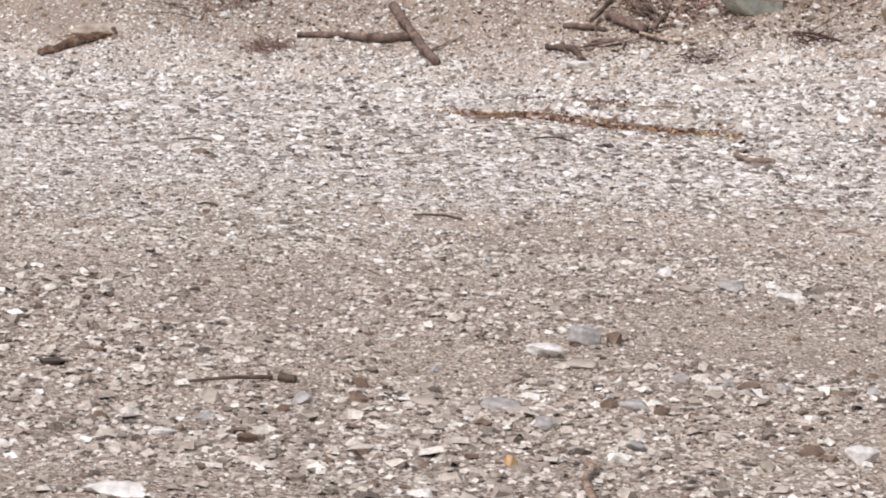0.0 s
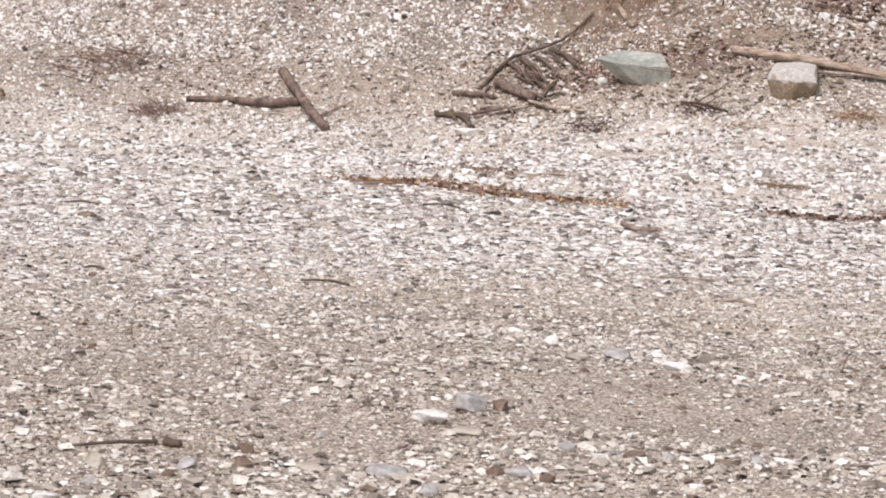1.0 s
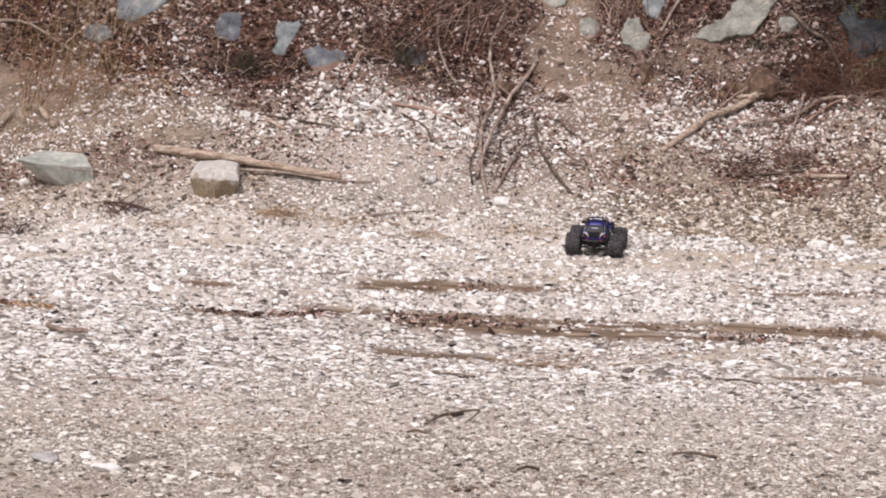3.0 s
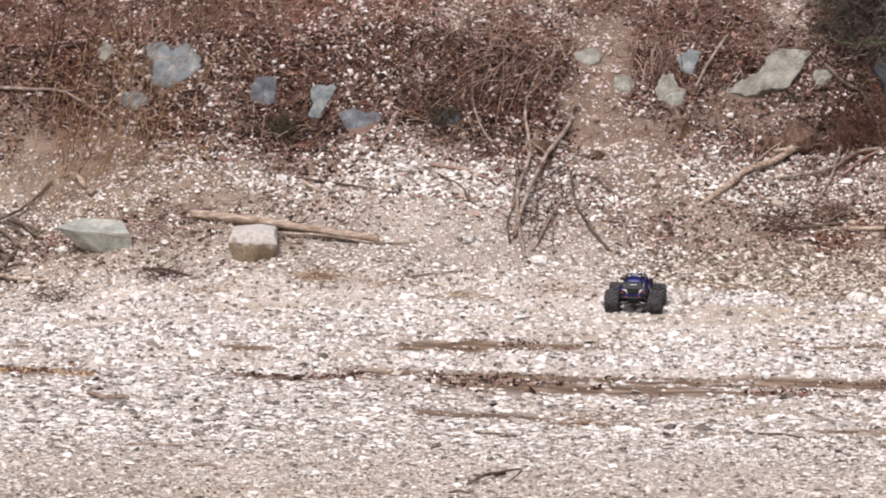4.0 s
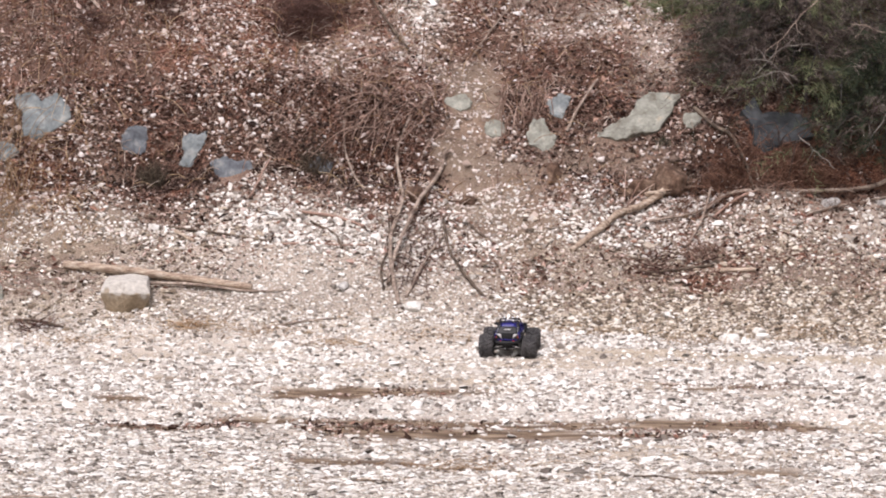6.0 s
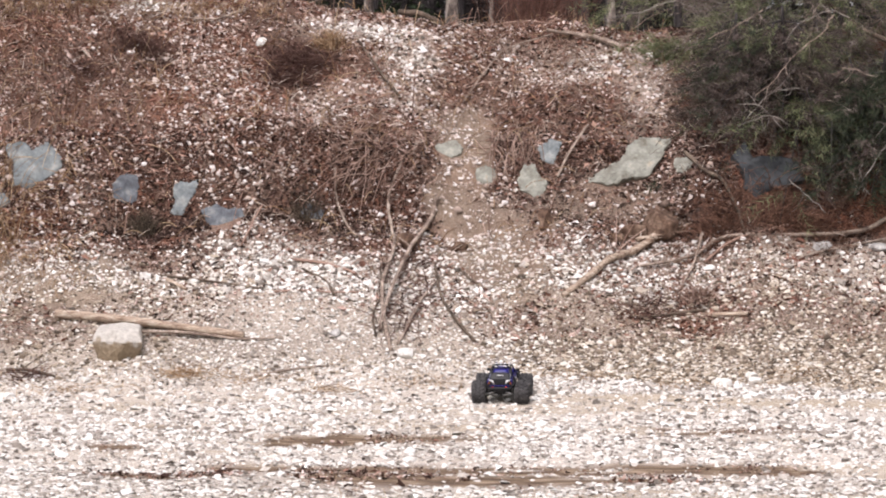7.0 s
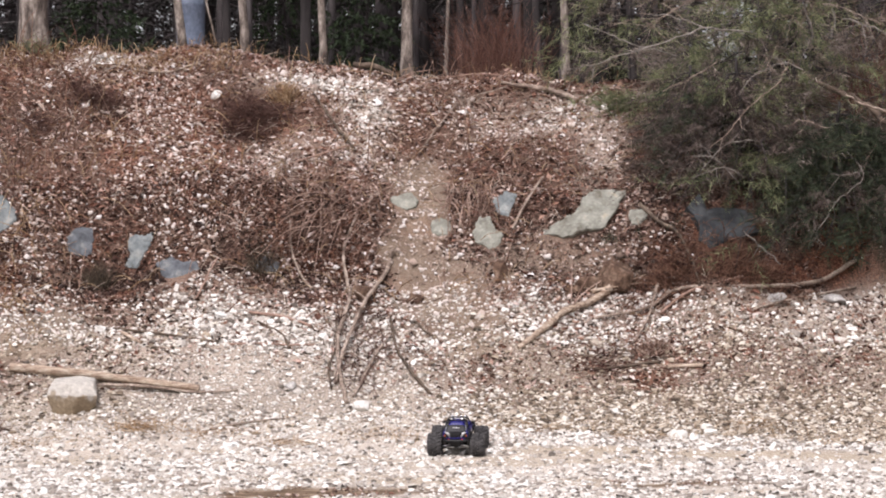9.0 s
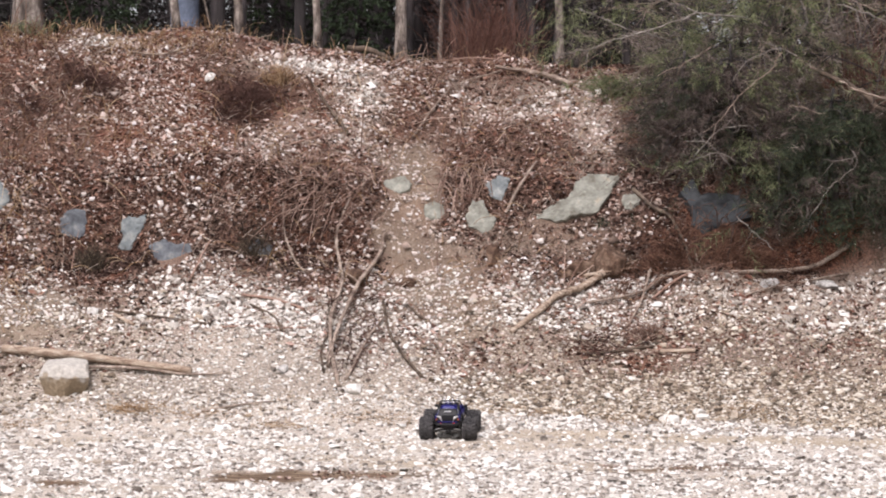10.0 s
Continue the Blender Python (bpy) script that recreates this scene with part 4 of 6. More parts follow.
def outcrop(x, y, wide, tall, material, label, seed, outline=None, proud=98.0):
    """A rock face that shows in the bank: a broken slab as thick as a hand, leaning with the slope."""
    r = np.random.default_rng(seed)
    if not outline:
        a = np.sort((np.arange(8) + r.uniform(-0.35, 0.35, 8)) * 6.28318 / 8)
        outline = [(math.cos(k) * q, math.sin(k) * q) for k, q in zip(a, r.uniform(0.75, 1.1, 8))]
    p = np.array(outline, float) * np.array([wide, tall]) / 2
    edge = []
    for k in range(len(p)):
        q = p[(k + 1) % len(p)]
        for f in np.arange(5) / 5:
            edge.append(p[k] + (q - p[k]) * f + r.normal(0, 0.007 if f else 0.003, 2))
    bm = bmesh.new()
    rim = [bm.verts.new((u, v, 0)) for u, v in edge]
    face = bm.faces.new(rim)
    face.normal_update()
    bmesh.ops.triangulate(bm, faces=[face], ngon_method="EAR_CLIP")
    for _ in range(3):
        bmesh.ops.subdivide_edges(bm, edges=[e for e in bm.edges if e.calc_length() > 0.045], cuts=1)
        bmesh.ops.triangulate(bm, faces=bm.faces)
    bmesh.ops.recalc_face_normals(bm, faces=bm.faces)
    if sum(f.normal.z for f in bm.faces) < 0:
        bmesh.ops.reverse_faces(bm, faces=bm.faces)
    for v in bm.verts:
        u, w = np.array(v.co.x + seed), np.array(v.co.y)
        v.co.z = 0.018 * float(rough(u, w, 0.13, seed)) + 0.006 * float(rough(u, w, 0.035, seed + 1)) - 0.008 * v.is_boundary
    skirt = bmesh.ops.extrude_edge_only(bm, edges=[e for e in bm.edges if e.is_boundary])["geom"]
    low = {v for v in skirt if isinstance(v, bmesh.types.BMVert)}
    top = np.array([v.co[:] for v in bm.verts if v not in low])
    for v in low:
        v.co.z -= 0.14
    verts, faces = solid(bm)
    n = Vector(slope_at(np.array(x), np.array(y), 0.2))
    n = (n + Vector((0, -0.35, 0))).normalized()
    right = Vector((0, 0, 1)).cross(n).normalized()
    m = Matrix((right, n.cross(right), n)).transposed().to_4x4()
    ob = new("rock_outcrop", mesh_of("rock_outcrop", verts, faces, material, False))
    base = np.array(on_ground(x, y))
    spread_out = top @ np.array(m.to_3x3()).T + base
    buried = (height(spread_out[:, 0], spread_out[:, 1]) - spread_out[:, 2]) * n.z
    ob.matrix_world = Matrix.Translation(base + np.array(n) * (np.percentile(buried, proud) + 0.006)) @ m
    return tagged(ob, label, "rock", group="rock faces in the bank")


def brush(name, x, y, wide, tall, count, material, label, category="shrub", thick=0.0035, droop=0.5):
    """A tangle of fine twigs that spring from one spot."""
    pieces = []
    for _ in range(count):
        a, lean = rng.uniform(0, 6.283), rng.uniform(0.15, 1.0) ** 0.7
        base = on_ground(x + rng.normal(0, wide * 0.16), y + rng.normal(0, wide * 0.12), -0.02)
        tip = base + np.array([np.cos(a) * lean * wide / 2, np.sin(a) * lean * wide / 2, tall * (1.1 - droop * lean) * rng.uniform(0.5, 1.1)])
        mid = (base + tip) / 2 + np.array([0, 0, tall * 0.18]) + rng.normal(0, wide * 0.05, 3)
        pieces.append(tube(smooth_line([base, mid, tip], 3), thick, thick * 0.4, 3))
    ob = part(name, pieces, material)
    return tagged(ob, label, category, kind="stuff")


# ---- stones of the foreground and the flat ----
def stones():
    rock("rock", -1.112, 4.80, (0.061, 0.043, 0.041), ROCK_GREY, "pale blue-grey broken stone on the gravel", 3, 7, 0.12, 20)
    rock("rock", -1.065, 4.83, (0.028, 0.027, 0.028), ROCK_BROWN, "dark grey-brown stone beside a pale stone", 4, 8, 0.15, 50)
    rock("rock", -1.150, 4.66, (0.066, 0.047, 0.028), ROCK_WHITE, "flat cream stone half sunk in gravel", 5, 9, 0.3, 10)
    rock("rock", -1.070, 4.58, (0.074, 0.039, 0.020), ROCK_TAN, "long flat beige stone in the gravel", 6, 9, 0.3, -8)
    rock("rock", -0.894, 5.73, (0.066, 0.039, 0.023), ROCK_WHITE, "long cream stone on the gravel", 8, 8, 0.2, 5)
    rock("rock", -1.040, 5.83, (0.058, 0.047, 0.027), ROCK_GREY, "grey flat stone on the gravel", 9, 9, 0.2, -20)
    rock("rock", -1.105, 5.72, (0.047, 0.039, 0.020), ROCK_TAN, "beige stone beside a grey one", 10, 9, 0.25, 30)
    rock("rock", -1.215, 5.98, (0.039, 0.031, 0.025), ROCK_WHITE, "small white stone on the gravel", 11, 9, 0.2, 30)
    rock("rock", -0.490, 3.86, (0.051, 0.039, 0.030), ROCK_WHITE, "white rounded stone on the gravel", 12, 11, 0.2, 10)
    rock("rock", -0.929, 3.61, (0.019, 0.017, 0.020), ROCK_OCHRE, "small ochre angular stone", 13, 6, 0.15, 40)
    rock("rock", -1.073, 4.09, (0.066, 0.047, 0.022), ROCK_GREY, "flat grey slab of stone in the gravel", 14, 9, 0.3, 10)
    rock("rock", -1.488, 3.94, (0.039, 0.035, 0.027), ROCK_TAN, "rounded grey-tan stone in the gravel", 15, 11, 0.25, 0)
    rock("rock", -0.928, 4.20, (0.031, 0.027, 0.020), ROCK_BROWN, "dark brown stone in the gravel", 16, 8, 0.2, 60)
    rock("rock", -0.885, 4.19, (0.047, 0.035, 0.023), ROCK_GREY, "grey stone beside a dark brown one", 17, 9, 0.3, 15)
    rock("rock", -0.775, 4.11, (0.023, 0.022, 0.017), ROCK_BROWN, "small dark brown stone", 18, 9, 0.2, 15)
    rock("rock", -0.974, 3.96, (0.030, 0.027, 0.023), ROCK_GREY, "rounded dark grey pebble", 19, 12, 0.2, 15)
    rock("rock", -1.443, 3.63, (0.039, 0.027, 0.014), ROCK_WHITE, "flat white stone chip", 20, 8, 0.3, 15)
    rock("rock", -1.361, 3.99, (0.033, 0.028, 0.023), ROCK_GREY, "pale grey stone in the gravel", 21, 9, 0.25, 70)
    rock("rock", -1.200, 4.11, (0.055, 0.031, 0.016), ROCK_TAN, "long flat beige stone chip", 22, 8, 0.3, -5)
    rock("rock", -1.290, 3.10, (0.078, 0.047, 0.023), ROCK_WHITE, "flat pale stone sunk in gravel", 23, 9, 0.35, 12)
    rock("rock", -1.290, 4.05, (0.027, 0.023, 0.022), ROCK_BROWN, "small rust-brown stone in gravel", 24, 7, 0.2, 15)
    rock("rock", -0.600, 4.42, (0.043, 0.023, 0.011), ROCK_BROWN, "thin reddish-brown stone chip", 25, 8, 0.2, -5)
    rock("rock", -3.301, 8.55, (0.066, 0.047, 0.023), ROCK_BROWN, "flat dark stone on the pale gravel", 26, 9, 0.2, 5)
    rock("rock", 0.035, 7.02, (0.012, 0.011, 0.009), ROCK_BROWN, "small blackish pebble on the gravel", 27, 9, 0.1, 5)
    for k in range(30):
        x, y = rng.uniform(-1.75, -0.55), rng.uniform(3.5, 4.5)
        s = rng.uniform(0.018, 0.038)
        kind, words = ((ROCK_GREY, "grey cobble bedded in the gravel"), (ROCK_TAN, "tan cobble bedded in the gravel"), (ROCK_BROWN, "dark brown cobble bedded in gravel"))[k % 3]
        ob = rock("cobble", x, y, (s, s * 0.8, s * rng.uniform(0.45, 0.75)), kind, words, 120 + k, 10, 0.3, rng.uniform(0, 360))
        tagged(ob, group="cobbles in the gravel")
    # at the foot of the bank
    hewn_rock("boulder", (-2.605, 21.52, 0.446), ((-0.16, 0.2, 0.115), (0.03, 0.2, 0.14), (0.15, 0.2, 0.12), (-0.175, 0.0, 0.075), (-0.03, -0.08, 0.075), (0.165, -0.03, 0.08), (-0.195, -0.05, -0.01), (0.06, -0.12, -0.02), (0.19, -0.06, -0.02), (-0.15, 0.02, -0.19), (-0.02, 0.0, -0.20), (0.13, 0.04, -0.17), (-0.15, 0.2, -0.22), (0.14, 0.2, -0.22)), ROCK_TWO_TONE, "squat boulder, pale on top and tan below", 5)
    hewn_rock("boulder", (-3.888, 21.7, 0.438), ((-0.315, 0.0, 0.078), (-0.125, 0.22, 0.155), (0.18, 0.24, 0.142), (0.29, 0.0, 0.03), (-0.166, -0.03, 0.05), (0.30, 0.05, -0.11), (0.19, 0.10, -0.20), (0.07, 0.06, -0.13), (0.02, 0.30, -0.24), (0.28, 0.28, -0.24)), ROCK_GREEN, "sharp wedge of grey-green rock on the gravel", 3)
    rock("rock", -1.754, 24.80, (0.10, 0.09, 0.09), ROCK_WHITE, "white stone standing out on the littered bank", 33, 9, 0.1, 0)
    rock("rock", -0.400, 21.57, (0.13, 0.10, 0.09), ROCK_WHITE, "white stone beside bare roots", 34, 9, 0.25, 0)
    rock("rock", -0.95, 21.75, (0.09, 0.08, 0.08), ROCK_GREY, "pale blue-grey stone in pale gravel", 35, 9, 0.2, 0)
    rock("rock", 1.98, 20.95, (0.16, 0.10, 0.07), ROCK_WHITE, "pale flat stone at the edge of the flat", 37, 8, 0.25, 10)
    rock("rock", -3.35, 20.75, (0.20, 0.14, 0.09), ROCK_WHITE, "pale stone in the gravel at the foot", 38, 9, 0.3, 0)
    rock("rock", 2.95, 22.75, (0.17, 0.13, 0.09), ROCK_GREY, "grey stone under a pine branch", 39, 8, 0.25, 20)
    rock("rock", 3.45, 22.85, (0.20, 0.14, 0.10), ROCK_GREY, "grey stone on the gravel apron", 40, 8, 0.25, -20)
    rock("rock", -5.05, 21.13, (0.22, 0.14, 0.07), ROCK_WHITE, "flat chalky stone below a pile of branches", 41, 8, 0.3, -5)
    rock("boulder", -5.70, 23.02, (0.66, 0.40, 0.30), ROCK_GREEN, "low grey-green rock half buried in the gravel slope", 43, 6, 0.35, 10, (10, 4), 0.0, 3.6, 0.1)
    for k in range(34):
        x, y = rng.uniform(-9.5, 4.2), rng.uniform(20.9, 22.7)
        s = rng.uniform(0.06, 0.11)
        rock("rock", x, y, (s, s * 0.8, s * rng.uniform(0.5, 0.8)), ROCK_WHITE if k % 3 else ROCK_TAN, "pale fist-sized stone among the gravel" if k % 3 else "tan fist-sized stone among the gravel", 50 + k, 8, 0.25, rng.uniform(0, 360))


stones()


def outcrops():
    words = ("blue-grey rock face showing through the littered bank", "grey-green rock face showing through the littered bank", "dark rock face under the pine, its shade put into the colour", "slate-blue rock face stained with earth in the bank")
    special = {2: "heart-shaped blue-grey rock face in the bank", 12: "large slanting grey-green rock slab in the bank"}
    for x, y, wide, tall, kind, seed in FACES:
        outcrop(x, y, wide, tall, (SLAB_BLUE, SLAB, SLAB_SHADE, SLAB_SLATE)[kind], special.get(seed, words[kind]), seed, OUTLINES.get(seed), 99 if wide > 0.5 else 97)
    for x, y, sx, sz, seed in ((1.66, 23.10, 0.42, 0.30, 61), (1.46, 23.05, 0.26, 0.18, 63), (1.30, 22.98, 0.16, 0.12, 64), (0.72, 23.0, 0.18, 0.22, 65), (-0.42, 22.85, 0.20, 0.16, 66), (0.0, 22.92, 0.16, 0.12, 67)):
        tagged(rock("earth_clod", x, y, (sx, sx * 0.7, sz), EARTH_CLOD, "clod of brown earth and roots slumped from the scarp", seed, 6, 0.4, seed * 40), category="earth")


outcrops()


# ---- wood on the ground ----
def fallen_wood():
    pole = tagged(part("log", [tube(smooth_line([(-3.15, 21.95, 0.645), (-2.6, 21.86, 0.60), (-2.1, 21.79, 0.54), (-1.655, 21.73, 0.485)], 9), 0.037, 0.028, 12, 0.10)], WOOD_PALE),
                  "pale barkless pole lying behind a boulder", "log")
    part("end_cut", [tube([(-3.156, 21.95, 0.646), (-3.140, 21.948, 0.645)], 0.032, 0.034, 10)], WOOD_GREY, pole, "grey sawn end")
    stick("branch", ((-2.75, 21.74, 0.06), (-2.2, 21.76, 0.05), (-1.7, 21.72, 0.03), (-1.35, 21.70, 0.02)), 0.016, 0.006, WOOD_GREY, "thin pale pole lying beside a thicker one")
    # bare roots and branches that hang down the bank
    hang = "bare grey branch hanging down the gravel slope"
    stick("branch", ((-0.47, 23.36, 0.03), (-0.575, 23.19, 0.04), (-0.54, 22.95, 0.05), (-0.515, 22.72, 0.05), (-0.59, 22.34, 0.06), (-0.585, 22.01, 0.05), (-0.51, 21.62, 0.01)), 0.012, 0.018, WOOD_GREY, hang)
    stick("branch", ((-0.17, 23.2, 0.05), (-0.23, 23.08, 0.08), (-0.385, 22.67, 0.09), (-0.50, 22.30, 0.09), (-0.56, 22.02, 0.07), (-0.60, 21.8, 0.03)), 0.020, 0.012, WOOD_GREY, hang, offshoots=((0.1, (0.06, 0.0, 0.10), 0.01), (0.4, (-0.12, 0.05, 0.10), 0.008)))
    stick("branch", ((-0.18, 22.60, 0.03), (-0.13, 22.22, 0.03), (-0.018, 21.94, 0.03), (0.136, 21.70, 0.02)), 0.011, 0.015, WOOD_DARK, "dark curved stick on the gravel slope")
    stick("branch", ((-0.17, 22.45, 0.03), (-0.30, 22.12, 0.04), (-0.455, 21.68, 0.02)), 0.008, 0.014, WOOD_GREY, "thin grey stick leaning on the slope")
    stick("branch", ((-1.03, 23.28, 0.04), (-1.00, 23.14, 0.05), (-0.90, 22.96, 0.04), (-0.82, 22.86, 0.02)), 0.009, 0.012, WOOD_GREY, "thin root bending down from the scarp")
    stick("branch", ((-0.62, 22.5, 0.04), (-0.60, 22.2, 0.05), (-0.66, 21.95, 0.04), (-0.63, 21.75, 0.02)), 0.007, 0.010, WOOD_DARK, "thin dark root beside a thicker one")
    stick("branch", ((0.02, 22.62, 0.02), (0.10, 22.48, 0.03), (0.17, 22.42, 0.02)), 0.012, 0.009, WOOD_DARK, "short dark stick on bare earth")
    stick("branch", ((1.10, 23.70, 0.06), (1.04, 23.52, 0.10), (0.93, 23.36, 0.08), (0.827, 23.24, 0.03)), 0.010, 0.013, WOOD_GREY, "thin bent branch leaning over the rock faces")
    stick("branch", ((1.90, 23.42, 0.05), (2.05, 23.25, 0.08), (2.18, 23.13, 0.07), (2.29, 22.98, 0.05), (2.335, 22.75, 0.02)), 0.020, 0.011, WOOD_DARK, "dark bowed branch below the pine")
    way_up = np.array([on_ground(x, y, lift) for x, y, lift in ((0.84, 22.10, 0.03), (1.05, 22.31, 0.05), (1.24, 22.60, 0.05), (1.44, 22.80, 0.06), (1.62, 22.92, 0.09))])
    split = tagged(part("log", [tube(smooth_line(way_up, 6), 0.022, 0.030, 9, 0.35)], WOOD_PALE), "splintered pale log with torn end on the slope", "log")
    for way in ((0.35, 0.16, 0.12), (0.30, 0.10, 0.05), (0.24, 0.2, 0.16), (0.2, 0.05, 0.02)):
        root = on_ground(1.58, 22.89, 0.115)
        part("splinter", [tube(smooth_line([root - np.array([0.12, 0.06, 0.03]), root, root + np.array(way)], 4), 0.018, 0.004, 5, 0.3)], WOOD_PALE, split)
    stick("branch", ((1.48, 22.66, 0.03), (1.91, 22.71, 0.04), (2.19, 22.74, 0.06), (2.83, 22.77, 0.05), (3.35, 23.10, 0.06), (3.68, 23.19, 0.08)), 0.012, 0.020, WOOD_GREY, "long grey branch lying along the gravel apron", offshoots=((0.25, (0.12, -0.05, 0.13), 0.006), (0.5, (-0.1, -0.1, 0.06), 0.006), (0.7, (0.1, -0.1, -0.02), 0.006)))
    stick("branch", ((2.47, 22.35, 0.02), (2.91, 22.64, 0.03), (3.3, 22.9, 0.03), (3.66, 23.10, 0.04)), 0.006, 0.012, WOOD_GREY, "thin grey branch on the gravel apron")
    stick("branch", ((2.0, 22.62, 0.03), (2.25, 22.7, 0.04), (2.7, 22.83, 0.05)), 0.012, 0.008, ROOT, "reddish stick lying among dead needles")
    stick("branch", ((1.75, 22.35, 0.02), (1.9, 22.6, 0.05), (2.0, 22.85, 0.10)), 0.008, 0.012, WOOD_GREY, "grey forked twig on the slope", offshoots=((0.6, (0.15, 0.05, 0.1), 0.005),))
    stick("branch", ((1.45, 22.0, 0.02), (1.72, 22.02, 0.03), (1.95, 22.03, 0.02)), 0.010, 0.014, WOOD_DARK, "short dark stick in twig litter")
    stick("branch", ((2.0, 21.95, 0.02), (2.28, 21.9, 0.02)), 0.022, 0.018, WOOD_PALE, "short rotten tan stick on gravel")
    # sticks left of the roots
    stick("branch", ((-2.40, 22.40, 0.02), (-2.0, 22.30, 0.03), (-1.54, 22.17, 0.02)), 0.009, 0.012, WOOD_DARK, "thin dark branch lying on white stones")
    stick("branch", ((-2.32, 22.34, 0.02), (-2.15, 22.22, 0.02)), 0.018, 0.014, WOOD_PALE, "short pale broken stick")
    stick("branch", ((-1.32, 22.58, 0.03), (-1.05, 22.5, 0.03), (-0.812, 22.45, 0.02)), 0.012, 0.016, ROOT, "reddish-brown stick on white stones")
    stick("branch", ((-1.25, 22.5, 0.02), (-1.05, 22.33, 0.03), (-0.98, 22.22, 0.02)), 0.009, 0.012, WOOD_DARK, "thin dark stick leaning on stones")
    stick("branch", ((-1.45, 22.14, 0.02), (-1.2, 22.2, 0.02), (-1.0, 22.25, 0.02), (-0.78, 22.25, 0.02)), 0.010, 0.007, ROOT, "thin brown branch below the white stones")
    stick("branch", ((-1.52, 21.05, 0.01), (-1.25, 21.2, 0.02), (-0.98, 21.32, 0.01)), 0.011, 0.006, WOOD_GREY, "thin grass-grown stick on the verge", offshoots=((0.4, (0.12, -0.03, 0.02), 0.004),))
    stick("branch", ((-1.75, 22.62, 0.03), (-1.66, 22.78, 0.10), (-1.60, 22.9, 0.16)), 0.010, 0.006, ROOT, "upright broken twig in the litter", offshoots=((0.2, (0.10, 0.05, 0.15), 0.005), (0.3, (-0.12, 0.0, 0.12), 0.005)))
    # along the crest
    stick("log", ((0.80, 25.40, 0.07), (1.16, 25.34, 0.09), (1.33, 25.26, 0.10), (1.47, 25.10, 0.05)), 0.017, 0.025, WOOD_GREY, "grey bent log at the top of the bank", "log", knots=0.35)
    stick("branch", ((0.05, 24.43, 0.02), (0.25, 24.8, 0.05), (0.44, 25.13, 0.05), (0.85, 25.38, 0.05)), 0.009, 0.007, WOOD_GREY, "thin pale stick running up to the crest")
    stick("branch", ((-0.90, 24.90, 0.05), (-0.68, 24.45, 0.06), (-0.50, 24.18, 0.02)), 0.007, 0.016, WOOD_DARK, "thin dark stick on the upper slope")
    stick("branch", ((-0.55, 25.62, 0.05), (-0.35, 25.5, 0.09), (-0.15, 25.42, 0.03)), 0.030, 0.022, WOOD_DARK, "dark log end on the crest")
    stick("branch", ((-2.5, 25.15, 0.04), (-2.2, 25.1, 0.05), (-1.9, 25.22, 0.04)), 0.012, 0.009, WOOD_GREY, "thin pale stick on the upper bank")
    stick("branch", ((0.3, 25.55, 0.03), (0.6, 25.62, 0.10), (0.9, 25.6, 0.05)), 0.010, 0.006, ROOT, "thin brown twig arching on the crest")
    stick("branch", ((-1.05, 23.95, 0.03), (-0.75, 24.05, 0.05), (-0.55, 24.2, 0.04)), 0.009, 0.006, ROOT, "thin brown twig across the slope")
    # wood below the far end of the bank
    stick("log", ((-6.86, 22.02, 0.06), (-6.55, 21.66, 0.06), (-6.235, 21.26, 0.035)), 0.044, 0.036, LOG_BROWN, "weathered grey-brown log end lying on gravel", "log")
    stick("log", ((-7.55, 21.66, 0.03), (-7.2, 21.68, 0.035), (-6.90, 21.70, 0.03), (-6.60, 21.78, 0.03)), 0.022, 0.040, LOG_BROWN, "weathered branch lying across the gravel", "log", knots=0.2)
    stick("branch", ((-6.42, 21.62, 0.02), (-6.30, 21.75, 0.03), (-6.20, 21.85, 0.02)), 0.012, 0.006, WOOD_GREY, "short stick behind a log end")
    stick("branch", ((-5.16, 21.94, 0.02), (-4.98, 22.15, 0.05), (-4.83, 22.32, 0.05), (-4.60, 22.5, 0.06), (-4.42, 22.7, 0.04)), 0.017, 0.009, WOOD_DARK, "long dark branch leaning on a twig heap")
    stick("log", ((-5.03, 21.93, 0.05), (-4.85, 21.83, 0.05), (-4.68, 21.76, 0.05)), 0.046, 0.040, LOG_BROWN, "short thick grey-brown log end in a twig heap", "log", knots=0.15)
    stick("branch", ((-4.72, 21.75, 0.04), (-4.45, 21.6, 0.03), (-4.2, 21.5, 0.02)), 0.014, 0.010, WOOD_PALE, "pale stick beside a log end")
    stick("branch", ((-5.38, 21.90, 0.03), (-5.2, 21.86, 0.04), (-5.02, 21.82, 0.02)), 0.020, 0.024, LOG_BROWN, "reddish-brown branch in a twig heap")
    stick("branch", ((-5.45, 21.66, 0.03), (-5.2, 21.5, 0.04), (-5.05, 21.25, 0.02)), 0.022, 0.026, WOOD_DARK, "dark crooked branch on the gravel", knots=0.25)
    stick("branch", ((-5.1, 21.5, 0.02), (-4.9, 21.62, 0.03), (-4.7, 21.7, 0.03)), 0.012, 0.009, WOOD_GREY, "thin grey stick in a twig heap")
    for k in range(8):
        f = k / 7
        x, y, l = -4.98 + 0.34 * f + rng.normal(0, 0.02), 22.12 + 0.26 * f + rng.normal(0, 0.02), rng.uniform(0.17, 0.30)
        r = rng.uniform(0.013, 0.022)
        stick("branch", ((x, y, 0.05), (x + l * 0.5, y - l * rng.uniform(0.3, 0.45), 0.06), (x + l, y - l * rng.uniform(0.6, 0.95), 0.03)), r, r * 0.7, (LOG_BROWN, WOOD_DARK)[k % 2], ("short broken grey stick in a heap of branches", "short dark stick in a heap of branches")[k % 2], knots=0.3)
